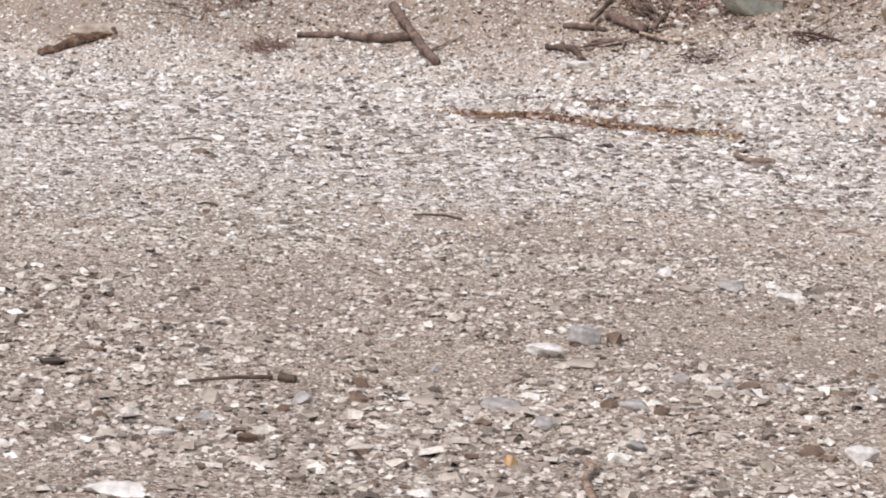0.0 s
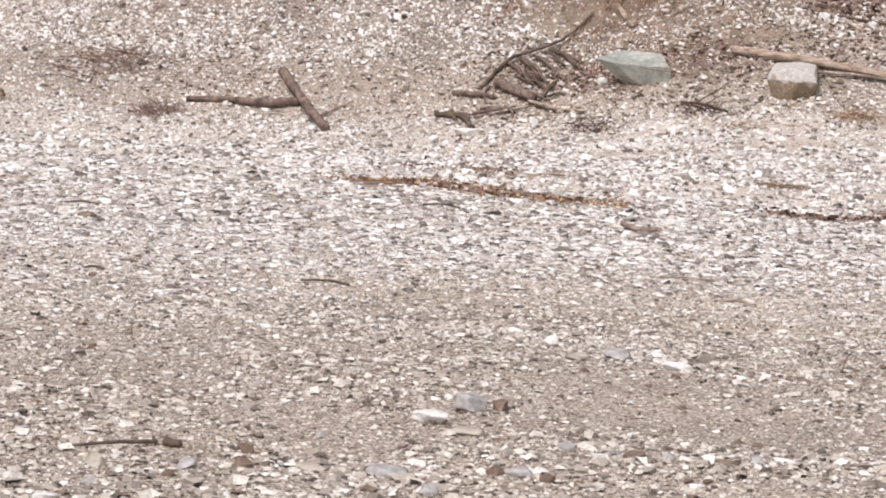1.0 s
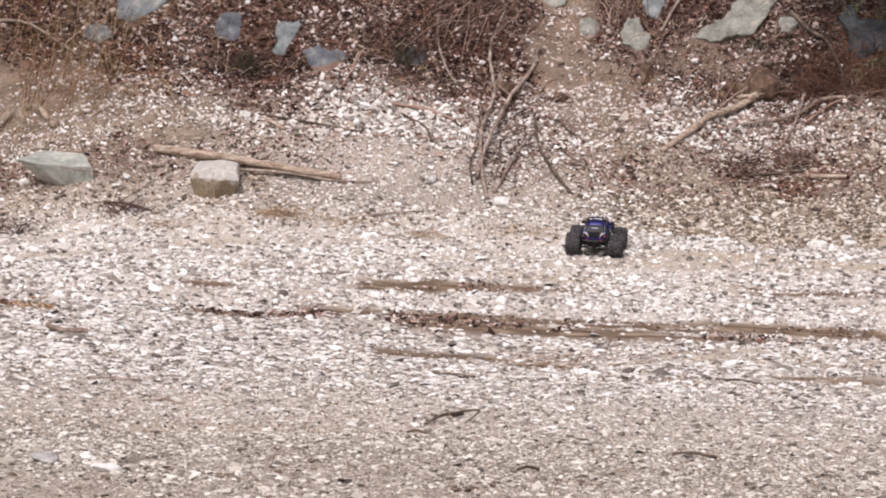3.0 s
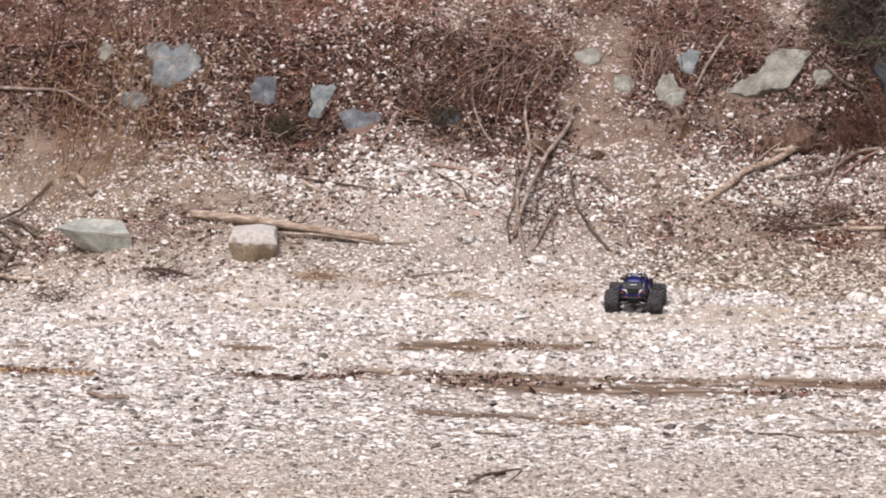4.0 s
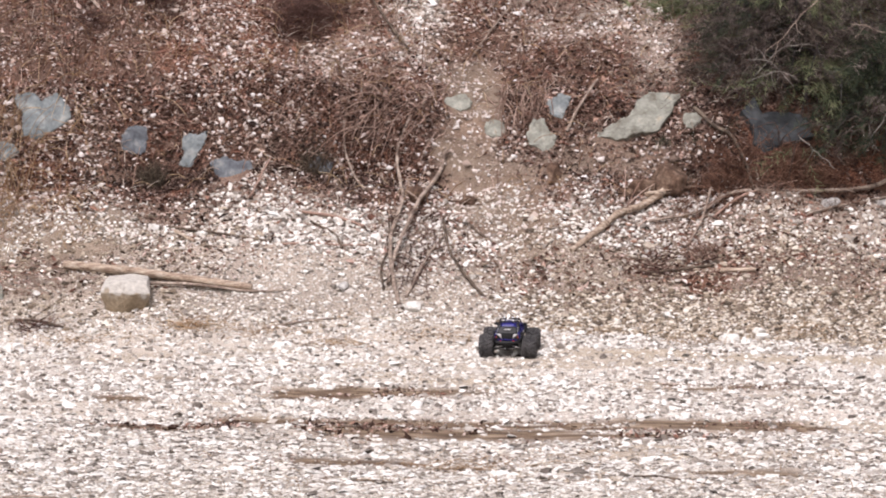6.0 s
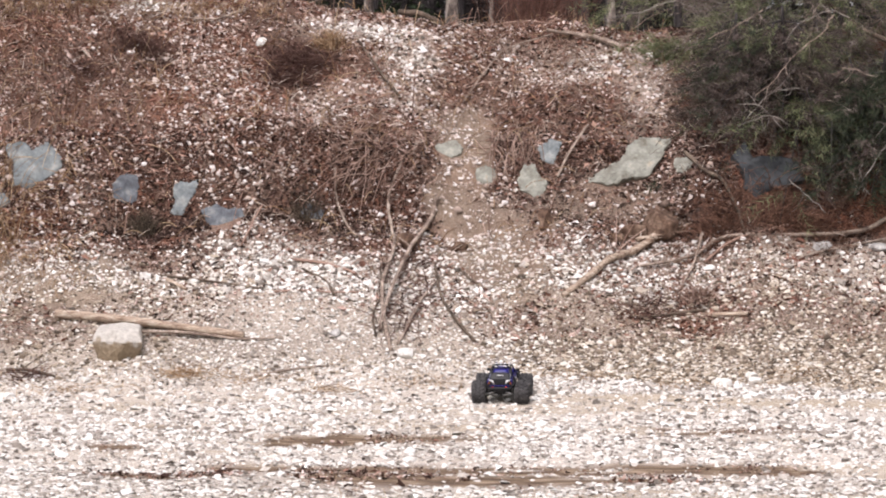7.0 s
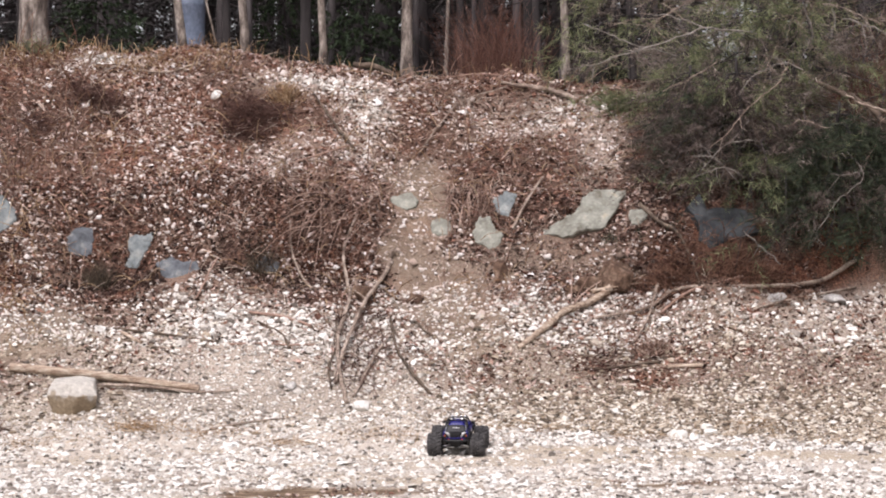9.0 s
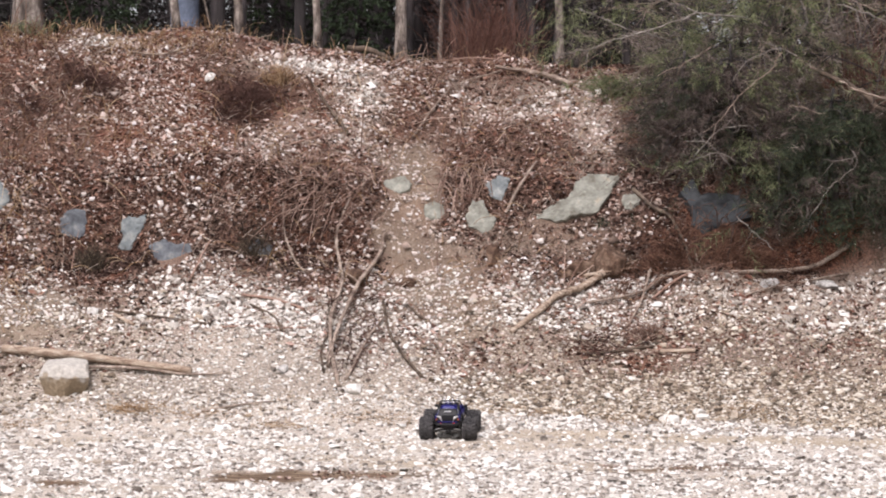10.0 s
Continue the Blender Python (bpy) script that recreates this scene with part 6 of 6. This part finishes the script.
def wood():
    pale, dim = "slender conifer with pale grey-brown bark at the wood's edge", "slender conifer with dark bark inside the wood"
    tall_pine("pine_tree", -3.83, 28.2, 0.15, 14, BARK, "thick old conifer trunk with flaking grey-brown bark")
    for x, y, r in ((-2.33, 28.8, 0.048), (-1.66, 28.0, 0.046), (-0.88, 28.0, 0.042), (-0.07, 28.0, 0.062), (1.56, 28.2, 0.045), (0.33, 29.6, 0.024)):
        tall_pine("pine_tree", x, y, r, rng.uniform(10, 13), BARK, pale)
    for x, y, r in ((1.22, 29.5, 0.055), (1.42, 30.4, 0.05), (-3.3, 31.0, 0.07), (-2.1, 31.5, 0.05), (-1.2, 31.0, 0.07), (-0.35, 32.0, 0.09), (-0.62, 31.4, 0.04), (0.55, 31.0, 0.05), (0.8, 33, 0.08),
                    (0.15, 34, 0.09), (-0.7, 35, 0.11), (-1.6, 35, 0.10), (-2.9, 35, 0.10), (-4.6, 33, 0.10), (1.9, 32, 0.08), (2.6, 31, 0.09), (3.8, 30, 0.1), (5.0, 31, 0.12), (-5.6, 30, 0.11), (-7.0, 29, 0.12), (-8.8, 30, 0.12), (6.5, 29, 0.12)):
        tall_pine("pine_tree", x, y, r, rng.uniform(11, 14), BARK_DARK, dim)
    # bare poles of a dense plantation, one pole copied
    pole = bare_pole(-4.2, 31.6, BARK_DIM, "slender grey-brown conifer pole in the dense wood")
    for k in range(84):
        y = rng.uniform(30.5, 46.0)
        x = rng.uniform(-0.20, 0.155) * y
        if abs(x - 0.117 * y) < 0.5:
            continue
        copy_thing(pole, pose(x, y, 3.45, rng.normal(0, 1.2), rng.normal(0, 1.2), rng.uniform(0, 360)) @ Matrix.Diagonal((*([rng.uniform(0.55, 1.5)] * 2), 1, 1)))
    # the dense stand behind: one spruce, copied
    first = conifer("spruce_tree", (-1.0, 38.0, 3.5), 9.5, 2.3, 0.03, BARK_DARK, NEEDLE_HAZE, "dark spruce deep in the wood", 0.4, 19, 7, 7, 10, 0.3, 0, 0.045, radius=0.12, withered=0.5, dead_look=(DRY_HAZE, BLEACHED))
    tagged(first, group="spruces deep in the wood")
    for row, y in enumerate((36.0, 39.0, 42.5, 46.5, 51.0, 56.0, 61.0, 66.0)):
        for k in range(12 + row):
            x = (-13 + 2.3 * k) * (0.9 + 0.05 * row) + (row % 2) * 1.2 + rng.uniform(-0.5, 0.5)
            if (abs(x + 1.0) < 0.8 and row == 0) or abs(x - 0.117 * y) < 0.85 or not -0.24 * y < x < 0.24 * y:
                continue
            copy_thing(first, pose(x, y + rng.uniform(-0.8, 0.8), 3.5 + rng.uniform(-0.3, 0.2), 0, 0, rng.uniform(0, 360)) @ Matrix.Scale(1.0 + 0.08 * row, 4))
    for x, y in ((-0.3, 34.6), (1.7, 34.8), (2.3, 34.2), (6.0, 35.0), (2.6, 37.6)):
        copy_thing(first, pose(x, y, 3.4, 0, 0, rng.uniform(0, 360)))
    # undergrowth at the wood's edge
    brush("young_beech", 0.72, 28.6, 1.0, 1.0, 300, RUSSET, "russet leafless saplings at the wood's edge", "shrub", 0.0028, 0.3)
    brush("young_beech", 4.15, 23.95, 1.0, 1.55, 170, RUSSET, "russet leafless sapling among the pines", "shrub", 0.004, 0.25)
    brush("young_beech", 0.95, 29.2, 1.0, 1.2, 260, RUSSET, "russet leafless saplings at the wood's edge", "shrub", 0.0028, 0.3)
    for x, y, w, h, m in ((-3.0, 28.8, 1.2, 0.45, DARK_TWIG), (-2.0, 29.2, 1.2, 0.5, DARK_TWIG), (-1.3, 28.9, 0.9, 0.45, DARK_TWIG), (-0.45, 29.3, 0.9, 0.4, DARK_TWIG), (-4.4, 27.6, 1.2, 0.45, RUST_TWIG), (-4.9, 28.6, 1.4, 0.7, DARK_TWIG)):
        brush("bramble_bush", x, y, w, h, 60, m, "leafless dark bramble at the wood's edge", "shrub", 0.003, 0.5)
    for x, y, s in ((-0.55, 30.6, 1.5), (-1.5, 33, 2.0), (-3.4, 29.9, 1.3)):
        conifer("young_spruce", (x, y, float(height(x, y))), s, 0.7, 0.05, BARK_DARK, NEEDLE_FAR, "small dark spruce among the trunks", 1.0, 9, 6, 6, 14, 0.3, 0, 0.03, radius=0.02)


wood()


DEAD_LIMBS = (  # places along each limb, then its thickness at both ends and its wood
    (((1.95, 23.0, 3.57), (2.17, 23.0, 3.55), (2.4, 23.1, 3.48), (2.71, 23.3, 3.48), (3.12, 24.0, 3.48)), 0.004, 0.009, BLEACHED),
    (((1.15, 22.9, 3.08), (1.48, 22.9, 3.14), (1.7, 22.95, 3.23), (1.92, 23.0, 3.3), (2.17, 23.0, 3.38), (2.4, 23.1, 3.48)), 0.0035, 0.008, BLEACHED),
    (((1.4, 22.9, 3.48), (1.6, 22.9, 3.4), (1.8, 23.0, 3.33), (2.23, 23.6, 3.29)), 0.0035, 0.007, BLEACHED),
    (((4.22, 23.0, 2.54), (3.96, 23.05, 2.66), (3.75, 23.2, 2.87), (3.5, 23.4, 3.01), (3.31, 23.7, 3.18), (3.19, 24.0, 3.36), (3.05, 24.2, 3.5)), 0.03, 0.014, WOOD_DARK),
    (((3.93, 22.85, 2.75), (3.73, 22.9, 2.82), (3.55, 22.9, 2.9)), 0.014, 0.006, WOOD_GREY),
    (((3.61, 23.5, 2.52), (3.67, 22.8, 2.27), (3.64, 22.8, 2.16), (3.5, 22.8, 2.06), (3.41, 22.8, 1.94), (3.29, 22.8, 1.75)), 0.007, 0.005, BLEACHED),
    (((3.67, 22.8, 2.27), (3.55, 22.8, 2.24), (3.42, 22.8, 2.24)), 0.005, 0.003, BLEACHED),
    (((3.29, 22.8, 1.9), (3.29, 22.8, 1.78), (3.36, 22.8, 1.64)), 0.005, 0.003, BLEACHED),
    (((2.72, 23.3, 1.83), (2.8, 22.8, 1.68), (2.91, 22.8, 1.6), (3.01, 22.8, 1.51)), 0.006, 0.005, BLEACHED),
    (((3.23, 22.9, 3.57), (3.28, 22.9, 3.43), (3.26, 23.0, 3.3)), 0.004, 0.003, BLEACHED),
    (((3.46, 22.9, 3.6), (3.46, 22.9, 3.45), (3.42, 22.9, 3.34)), 0.005, 0.003, BLEACHED),
    (((3.54, 22.9, 3.53), (3.73, 22.9, 3.48), (3.98, 22.9, 3.37)), 0.006, 0.006, BLEACHED),
    (((3.08, 22.9, 3.19), (2.98, 22.9, 2.97), (2.76, 22.9, 2.81), (2.61, 22.9, 2.62), (2.45, 22.9, 2.46)), 0.006, 0.003, WOOD_GREY),
    (((3.22, 22.9, 3.1), (3.04, 22.9, 3.16), (2.79, 22.9, 3.06), (2.67, 22.9, 2.9)), 0.006, 0.003, BLEACHED),
    (((3.42, 22.9, 2.63), (3.2, 22.9, 2.69), (3.05, 22.9, 2.63)), 0.005, 0.003, WOOD_GREY),
    (((2.49, 23.0, 3.17), (2.3, 22.95, 3.05), (2.04, 22.9, 2.93)), 0.005, 0.003, WOOD_GREY),
    (((2.67, 22.9, 2.18), (2.48, 22.85, 2.37), (2.29, 22.85, 2.4)), 0.004, 0.003, BLEACHED),
    (((2.73, 22.9, 2.22), (2.54, 22.85, 2.3), (2.29, 22.85, 2.21)), 0.004, 0.003, BLEACHED),
    (((2.8, 22.9, 2.53), (2.54, 22.85, 2.48), (2.35, 22.85, 2.24)), 0.004, 0.003, BLEACHED))


def edge_pines():
    """Green drooping pines that overhang the end of the bank."""
    host = None
    gap_here = (-0.47, 3.44 - float(height(3.25, 24.25)), 0.15)
    label = "young green pine with drooping sprays and dead grey limbs"
    for x, y, sink, tall, reach, whorls, per, sprays, droop, dead, lean, thick, withered in (
            (3.25, 24.25, 0.0, 3.3, 1.45, 14, 7, 13, 0.6, 24, (0.1, -0.2), 0.05, 0.40), (4.35, 24.1, 0.0, 3.6, 1.5, 13, 7, 13, 0.6, 22, (0.0, -0.2), 0.06, 0.62),
            (2.45, 23.90, 0.1, 0.95, 0.75, 8, 7, 9, 0.85, 14, (-0.1, -0.25), 0.03, 0.6), (2.55, 24.75, 0.1, 0.80, 0.80, 8, 7, 9, 0.75, 14, (-0.1, -0.3), 0.03, 0.5), (2.95, 24.30, 0.0, 1.5, 0.9, 9, 7, 10, 0.8, 12, (-0.1, -0.35), 0.03, 0.5), (2.05, 25.75, 0.0, 1.9, 0.8, 9, 6, 11, 0.45, 8, (-0.1, 0.0), 0.04, 0.3), (3.60, 23.45, 0.05, 1.0, 0.90, 10, 7, 15, 0.45, 5, (-0.05, -0.25), 0.04, 0.15), (4.40, 23.40, 0.05, 1.1, 0.95, 10, 7, 15, 0.45, 5, (-0.05, -0.25), 0.04, 0.2),
            (2.82, 23.75, 0.1, 1.16, 0.92, 9, 7, 10, 0.7, 14, (-0.1, -0.25), 0.03, 0.65), (5.4, 24.8, 0.0, 4.0, 1.5, 12, 6, 10, 0.5, 8, (0, 0), 0.07, 0.5)):
        # low bushes fill the shaded hollow, so their needles are darkened
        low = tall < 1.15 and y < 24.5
        tree = conifer("young_yew" if low else "young_pine", (x, y, float(height(x, y)) - sink), tall, reach, 0.0, BARK_DARK, NEEDLE_SHADE if low else NEEDLE,
                       "low evergreen bush overhanging the scarp, darkened to stand for shade" if low else label, x * 3, whorls, per, sprays, 26, droop, dead, 0.006, lean, thick, 0.4, 1.5, withered, (DRY_SHADE, WOOD_DARK) if y < 24.0 else (DRY_NEEDLE, WOOD_GREY), gap_here if x == 3.25 else None)
        host = host if x != 3.25 else tree
    # long dead limbs of the first pine, bare and grey
    to_host = np.array(host.location)
    for line, start, end, wood_kind in DEAD_LIMBS:
        path = smooth_line(line, 4)
        path = path + rng.normal(0, 0.007, path.shape) * (1 if start < 0.02 else 2) - to_host
        pieces = [tube(path, start, end, 6, 0.2)]
        for _ in range(3 if start < 0.02 else 9):
            p = path[int(rng.uniform(0.1, 0.95) * (len(path) - 1))]
            e = rng.normal(0, 0.10, 3) + np.array([-0.05, 0, -0.05])
            pieces.append(tube(smooth_line([p, p + e * 0.5 + rng.normal(0, 0.02, 3), p + e], 3), 0.0035, 0.0015, 3))
        part("dead_limb", pieces, wood_kind, host, "long bare dead limb")


edge_pines()


# ---- the model truck, standing on the flat ----
def wheel_of(truck, x, y, outward):
    hub = part("wheel", [lathe([(-0.030, 0.008), (-0.030, 0.020), (0.022, 0.020), (0.030, 0.010), (0.032, 0.001)], (0, 0, 0), 16)], BLACK_PLASTIC, truck)
    hub.matrix_local = pose(x, y, 0.088, 0, 0, 0 if outward > 0 else 180) @ Matrix.Diagonal((1.11, 1.14, 1.11, 1))
    tread = [lathe([(-0.036, 0.048), (-0.046, 0.052), (-0.049, 0.066), (-0.040, 0.072), (0.0, 0.074), (0.040, 0.072), (0.049, 0.066), (0.046, 0.052), (0.036, 0.048), (0.036, 0.044), (-0.036, 0.044), (-0.036, 0.048)], (0, 0, 0), 32)]
    for k in range(18):
        for row, skew, shift in ((-0.030, 0.5, 0.0), (0.0, -0.4, 0.5), (0.030, 0.5, 0.0)):
            v, f = block(0, 0, 0, 0.019, 0.029, 0.011, 0.0015, (0.75, 0.82))
            c, s = math.cos(skew), math.sin(skew)
            v = np.stack([v[:, 0] * c - v[:, 1] * s, v[:, 0] * s + v[:, 1] * c + row, v[:, 2] + (0.0755 if row == 0 else 0.074)], 1)
            a = 6.28318 * (k + shift) / 18
            c, s = math.cos(a), math.sin(a)
            tread.append((np.stack([v[:, 0] * c + v[:, 2] * s, v[:, 1], -v[:, 0] * s + v[:, 2] * c], 1), f))
    part("tyre", tread, TYRE, hub, "chunky black rubber tyre with block tread", False)
    rim = [lathe([(-0.034, 0.046), (0.030, 0.046), (0.036, 0.048), (0.037, 0.044), (0.026, 0.040), (0.020, 0.036), (0.018, 0.020)], (0, 0, 0), 32)]
    for k in range(6):
        a = 6.28318 * k / 6
        rim.append(tube([(0.014 * math.cos(a), 0.030, 0.014 * math.sin(a)), (0.028 * math.cos(a), 0.027, 0.028 * math.sin(a)), (0.044 * math.cos(a), 0.032, 0.044 * math.sin(a))], 0.006, 0.005, 6))
    part("rim", rim, CHROME, hub, "chrome six-spoke rim")
    return hub


def prism(corners, x0, x1, side):
    """A thin plate across the truck from corners (y, z); side mirrors it."""
    bm = bmesh.new()
    rings = [[bm.verts.new((x, side * y, z)) for y, z in corners] for x in (x0, x1)]
    bm.faces.new(rings[0] if side < 0 else rings[0][::-1])
    bm.faces.new(rings[1][::-1] if side < 0 else rings[1])
    for k in range(len(corners)):
        n = (k + 1) % len(corners)
        bm.faces.new((rings[0][k], rings[0][n], rings[1][n], rings[1][k]))
    bmesh.ops.recalc_face_normals(bm, faces=bm.faces)
    return solid(bm)


def truck_model():
    truck = new("model_truck")
    for x in (-0.172, 0.172):
        for side in (1, -1):
            wheel_of(truck, x, side * 0.165, side)
        part("axle", [tube([(x, -0.125, 0.08), (x, 0.125, 0.08)], 0.011, 0.011, 10), block(x, 0, 0.082, 0.05, 0.055, 0.055, 0.012)], BLACK_PLASTIC, truck, "black axle with differential case")
        for side in (1, -1):
            part("shock", [tube([(x * 0.86, side * 0.095, 0.09), (x * 0.74, side * 0.075, 0.165)], 0.010, 0.010, 10), tube([(x * 0.74, side * 0.075, 0.165), (x * 0.70, side * 0.070, 0.19)], 0.005, 0.005, 8)], STEEL, truck, "silver coil-over shock absorber")
            part("link", [tube([(x, side * 0.085, 0.068), (x * 0.62, side * 0.062, 0.066)], 0.0055, 0.0055, 8)], STEEL, truck, "bare metal suspension link")
        part("steering_rod", [tube([(x * 1.12, -0.12, 0.072), (x * 1.12, 0.12, 0.072)], 0.0045, 0.0045, 8)], STEEL, truck, "bare metal rod")
    part("chassis", [block(0, 0, 0.088, 0.30, 0.15, 0.034, 0.008, (1.0, 1.1)), block(0, 0, 0.122, 0.38, 0.125, 0.036, 0.006), block(0, 0, 0.069, 0.30, 0.022, 0.012, 0.003)], BLACK_PLASTIC, truck, "black moulded chassis tub")
    for side in (1, -1):
        part("skid_plate", [block(-0.005, side * 0.042, 0.0695, 0.15, 0.046, 0.007, 0.003)], SKID, truck, "scuffed grey battery hatch")
        part("side_step", [block(0, side * 0.098, 0.098, 0.21, 0.028, 0.016, 0.004), tube(smooth_line([(-0.105, side * 0.10, 0.10), (0, side * 0.115, 0.094), (0.105, side * 0.10, 0.10)], 5), 0.007, 0.007, 8)], BLACK_PLASTIC, truck, "black side step")
    # body shell
    part("sill", [block(0.0, 0, 0.146, 0.475, 0.208, 0.030, 0.006)], BLACK_PLASTIC, truck, "black lower body sill")
    part("body", [block(0.0, 0, 0.178, 0.47, 0.203, 0.046, 0.012, (0.97, 0.94)), block(0.155, 0, 0.203, 0.15, 0.185, 0.03, 0.012, (0.9, 0.88), -0.01), block(-0.045, 0, 0.230, 0.25, 0.160, 0.062, 0.018, (0.62, 0.64), -0.004)], BLUE_SHELL, truck, "glossy dark blue shell")
    part("rear_panel", [block(-0.236, 0, 0.176, 0.012, 0.184, 0.060, 0.006, (1, 0.88)), block(-0.186, 0, 0.216, 0.060, 0.160, 0.048, 0.008, (0.5, 0.80), 0.020)], BLACK_PLASTIC, truck, "black tailgate")
    for side in (1, -1):
        part("decal", [prism(((0.090, 0.197), (0.052, 0.194), (0.040, 0.158), (0.044, 0.157), (0.066, 0.184)), -0.2435, -0.240, side)], WHITE_DECAL, truck, "silver-white wedge decal")
        part("quarter_decal", [block(-0.165, side * 0.1025, 0.186, 0.060, 0.003, 0.022, 0.001, (0.7, 1))], SILVER_DECAL, truck, "silver-grey panel decal")
        part("trailing_link", [tube([(-0.225, side * 0.115, 0.082), (-0.215, side * 0.035, 0.098)], 0.0045, 0.0045, 8)], STEEL, truck, "bare metal rod")
        part("tail_light", [block(-0.2435, side * 0.082, 0.170, 0.004, 0.011, 0.016, 0.002)], AMBER_LENS, truck, "orange tail light")
        part("reflector", [block(-0.258, side * 0.05, 0.141, 0.006, 0.014, 0.012, 0.002)], RED_LENS, truck, "red marker light")
        part("headlight", [block(0.2355, side * 0.070, 0.178, 0.006, 0.034, 0.018, 0.003)], CHROME, truck, "clear headlight")
        part("side_window", [block(-0.052, side * 0.071, 0.234, 0.155, 0.012, 0.036, 0.001, (0.75, 1))], DARK_GLASS, truck, "dark side window")
        part("mirror", [block(0.062, side * 0.114, 0.224, 0.022, 0.026, 0.020, 0.004), tube([(0.06, side * 0.088, 0.212), (0.062, side * 0.106, 0.222)], 0.004, 0.004, 6)], BLACK_PLASTIC, truck)
        part("cage_rail", [tube(smooth_line([(0.085, side * 0.092, 0.20), (0.045, side * 0.074, 0.262), (-0.03, side * 0.070, 0.274), (-0.12, side * 0.070, 0.266), (-0.215, side * 0.092, 0.20)], 5), 0.0045, 0.0045, 8),
                           tube([(-0.095, side * 0.071, 0.268), (-0.11, side * 0.098, 0.19)], 0.004, 0.004, 8)], BLACK_PLASTIC, truck, "black tubular roof rail")
        for x in (-0.185, 0.19):
            arch = [(x + 0.062 * math.cos(a), side * 0.106, 0.148 + 0.052 * math.sin(a)) for a in np.linspace(0.1, 3.04, 9)]
            part("fender", [tube(smooth_line(arch, 3), 0.009, 0.009, 8)], BLACK_PLASTIC, truck, "black wheel-arch flare")
        part("door_decal", [block(0.0, side * 0.1035, 0.172, 0.09, 0.002, 0.014, 0.0005)], WHITE_DECAL, truck, "pale stripe decal")
    part("windscreen", [block(0.062, 0, 0.238, 0.010, 0.140, 0.034, 0.002, (1, 0.85), -0.022)], DARK_GLASS, truck, "dark windscreen")
    for x, z in ((0.045, 0.264), (-0.03, 0.277), (-0.12, 0.269)):
        part("cage_bar", [tube([(x, -0.073, z), (x, 0.073, z)], 0.0045, 0.0045, 8)], BLACK_PLASTIC, truck, "black roof cross bar")
    for y in (-0.05, -0.017, 0.017, 0.05):
        part("roof_light", [lathe([(-0.008, 0.001), (-0.008, 0.010), (0.008, 0.012), (0.009, 0.001)], (0, 0, 0), 14)], CHROME, truck, "small chrome roof lamp").matrix_local = pose(0.055, y, 0.270, 0, 0, -90)
    part("title_bar", [block(-0.2035, 0, 0.224, 0.004, 0.052, 0.006, 0.0005)], WHITE_DECAL, truck, "small white lettering bar")
    part("tailgate_trim", [block(-0.2425, 0, 0.150, 0.003, 0.150, 0.008, 0.0005)], BLUE_SHELL, truck, "blue trim strip")
    for side in (1, -1):
        part("roof_hatch_trim", [tube([(-0.205, side * 0.078, 0.203), (-0.165, side * 0.074, 0.236)], 0.003, 0.003, 6)], SILVER_DECAL, truck, "grey window edging")
        part("rear_lamp", [lathe([(-0.008, 0.001), (-0.008, 0.009), (0.006, 0.011), (0.007, 0.001)], (0, 0, 0), 14)], CHROME, truck, "small chrome roof lamp").matrix_local = pose(-0.116, side * 0.038, 0.276, 0, 0, 90)
        part("cage_strut", [tube([(-0.12, side * 0.070, 0.266), (0.045, side * 0.030, 0.264)], 0.004, 0.004, 8)], BLACK_PLASTIC, truck, "black roof strut")
    part("rear_bumper", [tube(smooth_line([(-0.225, -0.09, 0.135), (-0.255, -0.07, 0.132), (-0.258, 0.07, 0.132), (-0.225, 0.09, 0.135)], 5), 0.010, 0.010, 8), block(-0.235, 0, 0.115, 0.03, 0.09, 0.03, 0.005)], BLACK_PLASTIC, truck)
    part("front_bumper", [tube(smooth_line([(0.225, -0.09, 0.135), (0.262, -0.07, 0.125), (0.266, 0.07, 0.125), (0.225, 0.09, 0.135)], 5), 0.010, 0.010, 8), block(0.24, 0, 0.115, 0.04, 0.10, 0.035, 0.005)], BLACK_PLASTIC, truck)
    # it stands on the far flat and heads for the bank
    x, y = 0.335, 20.42
    rear, front = float(height(x, y - 0.175)), float(height(x, y + 0.175))
    truck.matrix_world = pose(x, y, (rear + front) / 2 - 0.002, 0, 0, 84) @ pose(0, 0, 0, 0, -math.degrees(math.atan2(front - rear, 0.35)), 0) @ Matrix.Scale(0.94, 4)
    return tagged(truck, "blue and black off-road model truck standing on chunky tyres on gravel", "model truck")


truck_model()

# ---- a slender bent sapling at the wood's edge ----
sapling = part("sapling", [tube(smooth_line([(-2.02, 28.5, 3.93), (-2.06, 28.5, 4.12), (-2.12, 28.5, 4.35), (-2.16, 28.5, 4.58), (-2.15, 28.5, 4.93), (-2.12, 28.5, 5.51)], 5), 0.014, 0.009, 8, 0.1)], BARK)
tagged(sapling, "slender bent bare sapling with grey-brown bark", "tree")

# ---- a faded blue drum between the trunks ----
drum = part("plastic_drum", [lathe([(0.0, 0.001), (0.0, 0.14), (0.02, 0.15), (0.30, 0.155), (0.31, 0.162), (0.33, 0.155), (0.62, 0.155), (0.63, 0.162), (0.65, 0.155), (0.86, 0.15), (0.88, 0.14), (0.88, 0.001)], (0, 0, 0), 24)], BLUE_DRUM)
drum.matrix_world = pose(-2.45, 30.6, float(height(-2.45, 30.6)), 90, 0, 0) @ Matrix.Diagonal((1, 1.4, 1, 1))
tagged(drum, "faded blue plastic drum standing among the trunks", "drum")
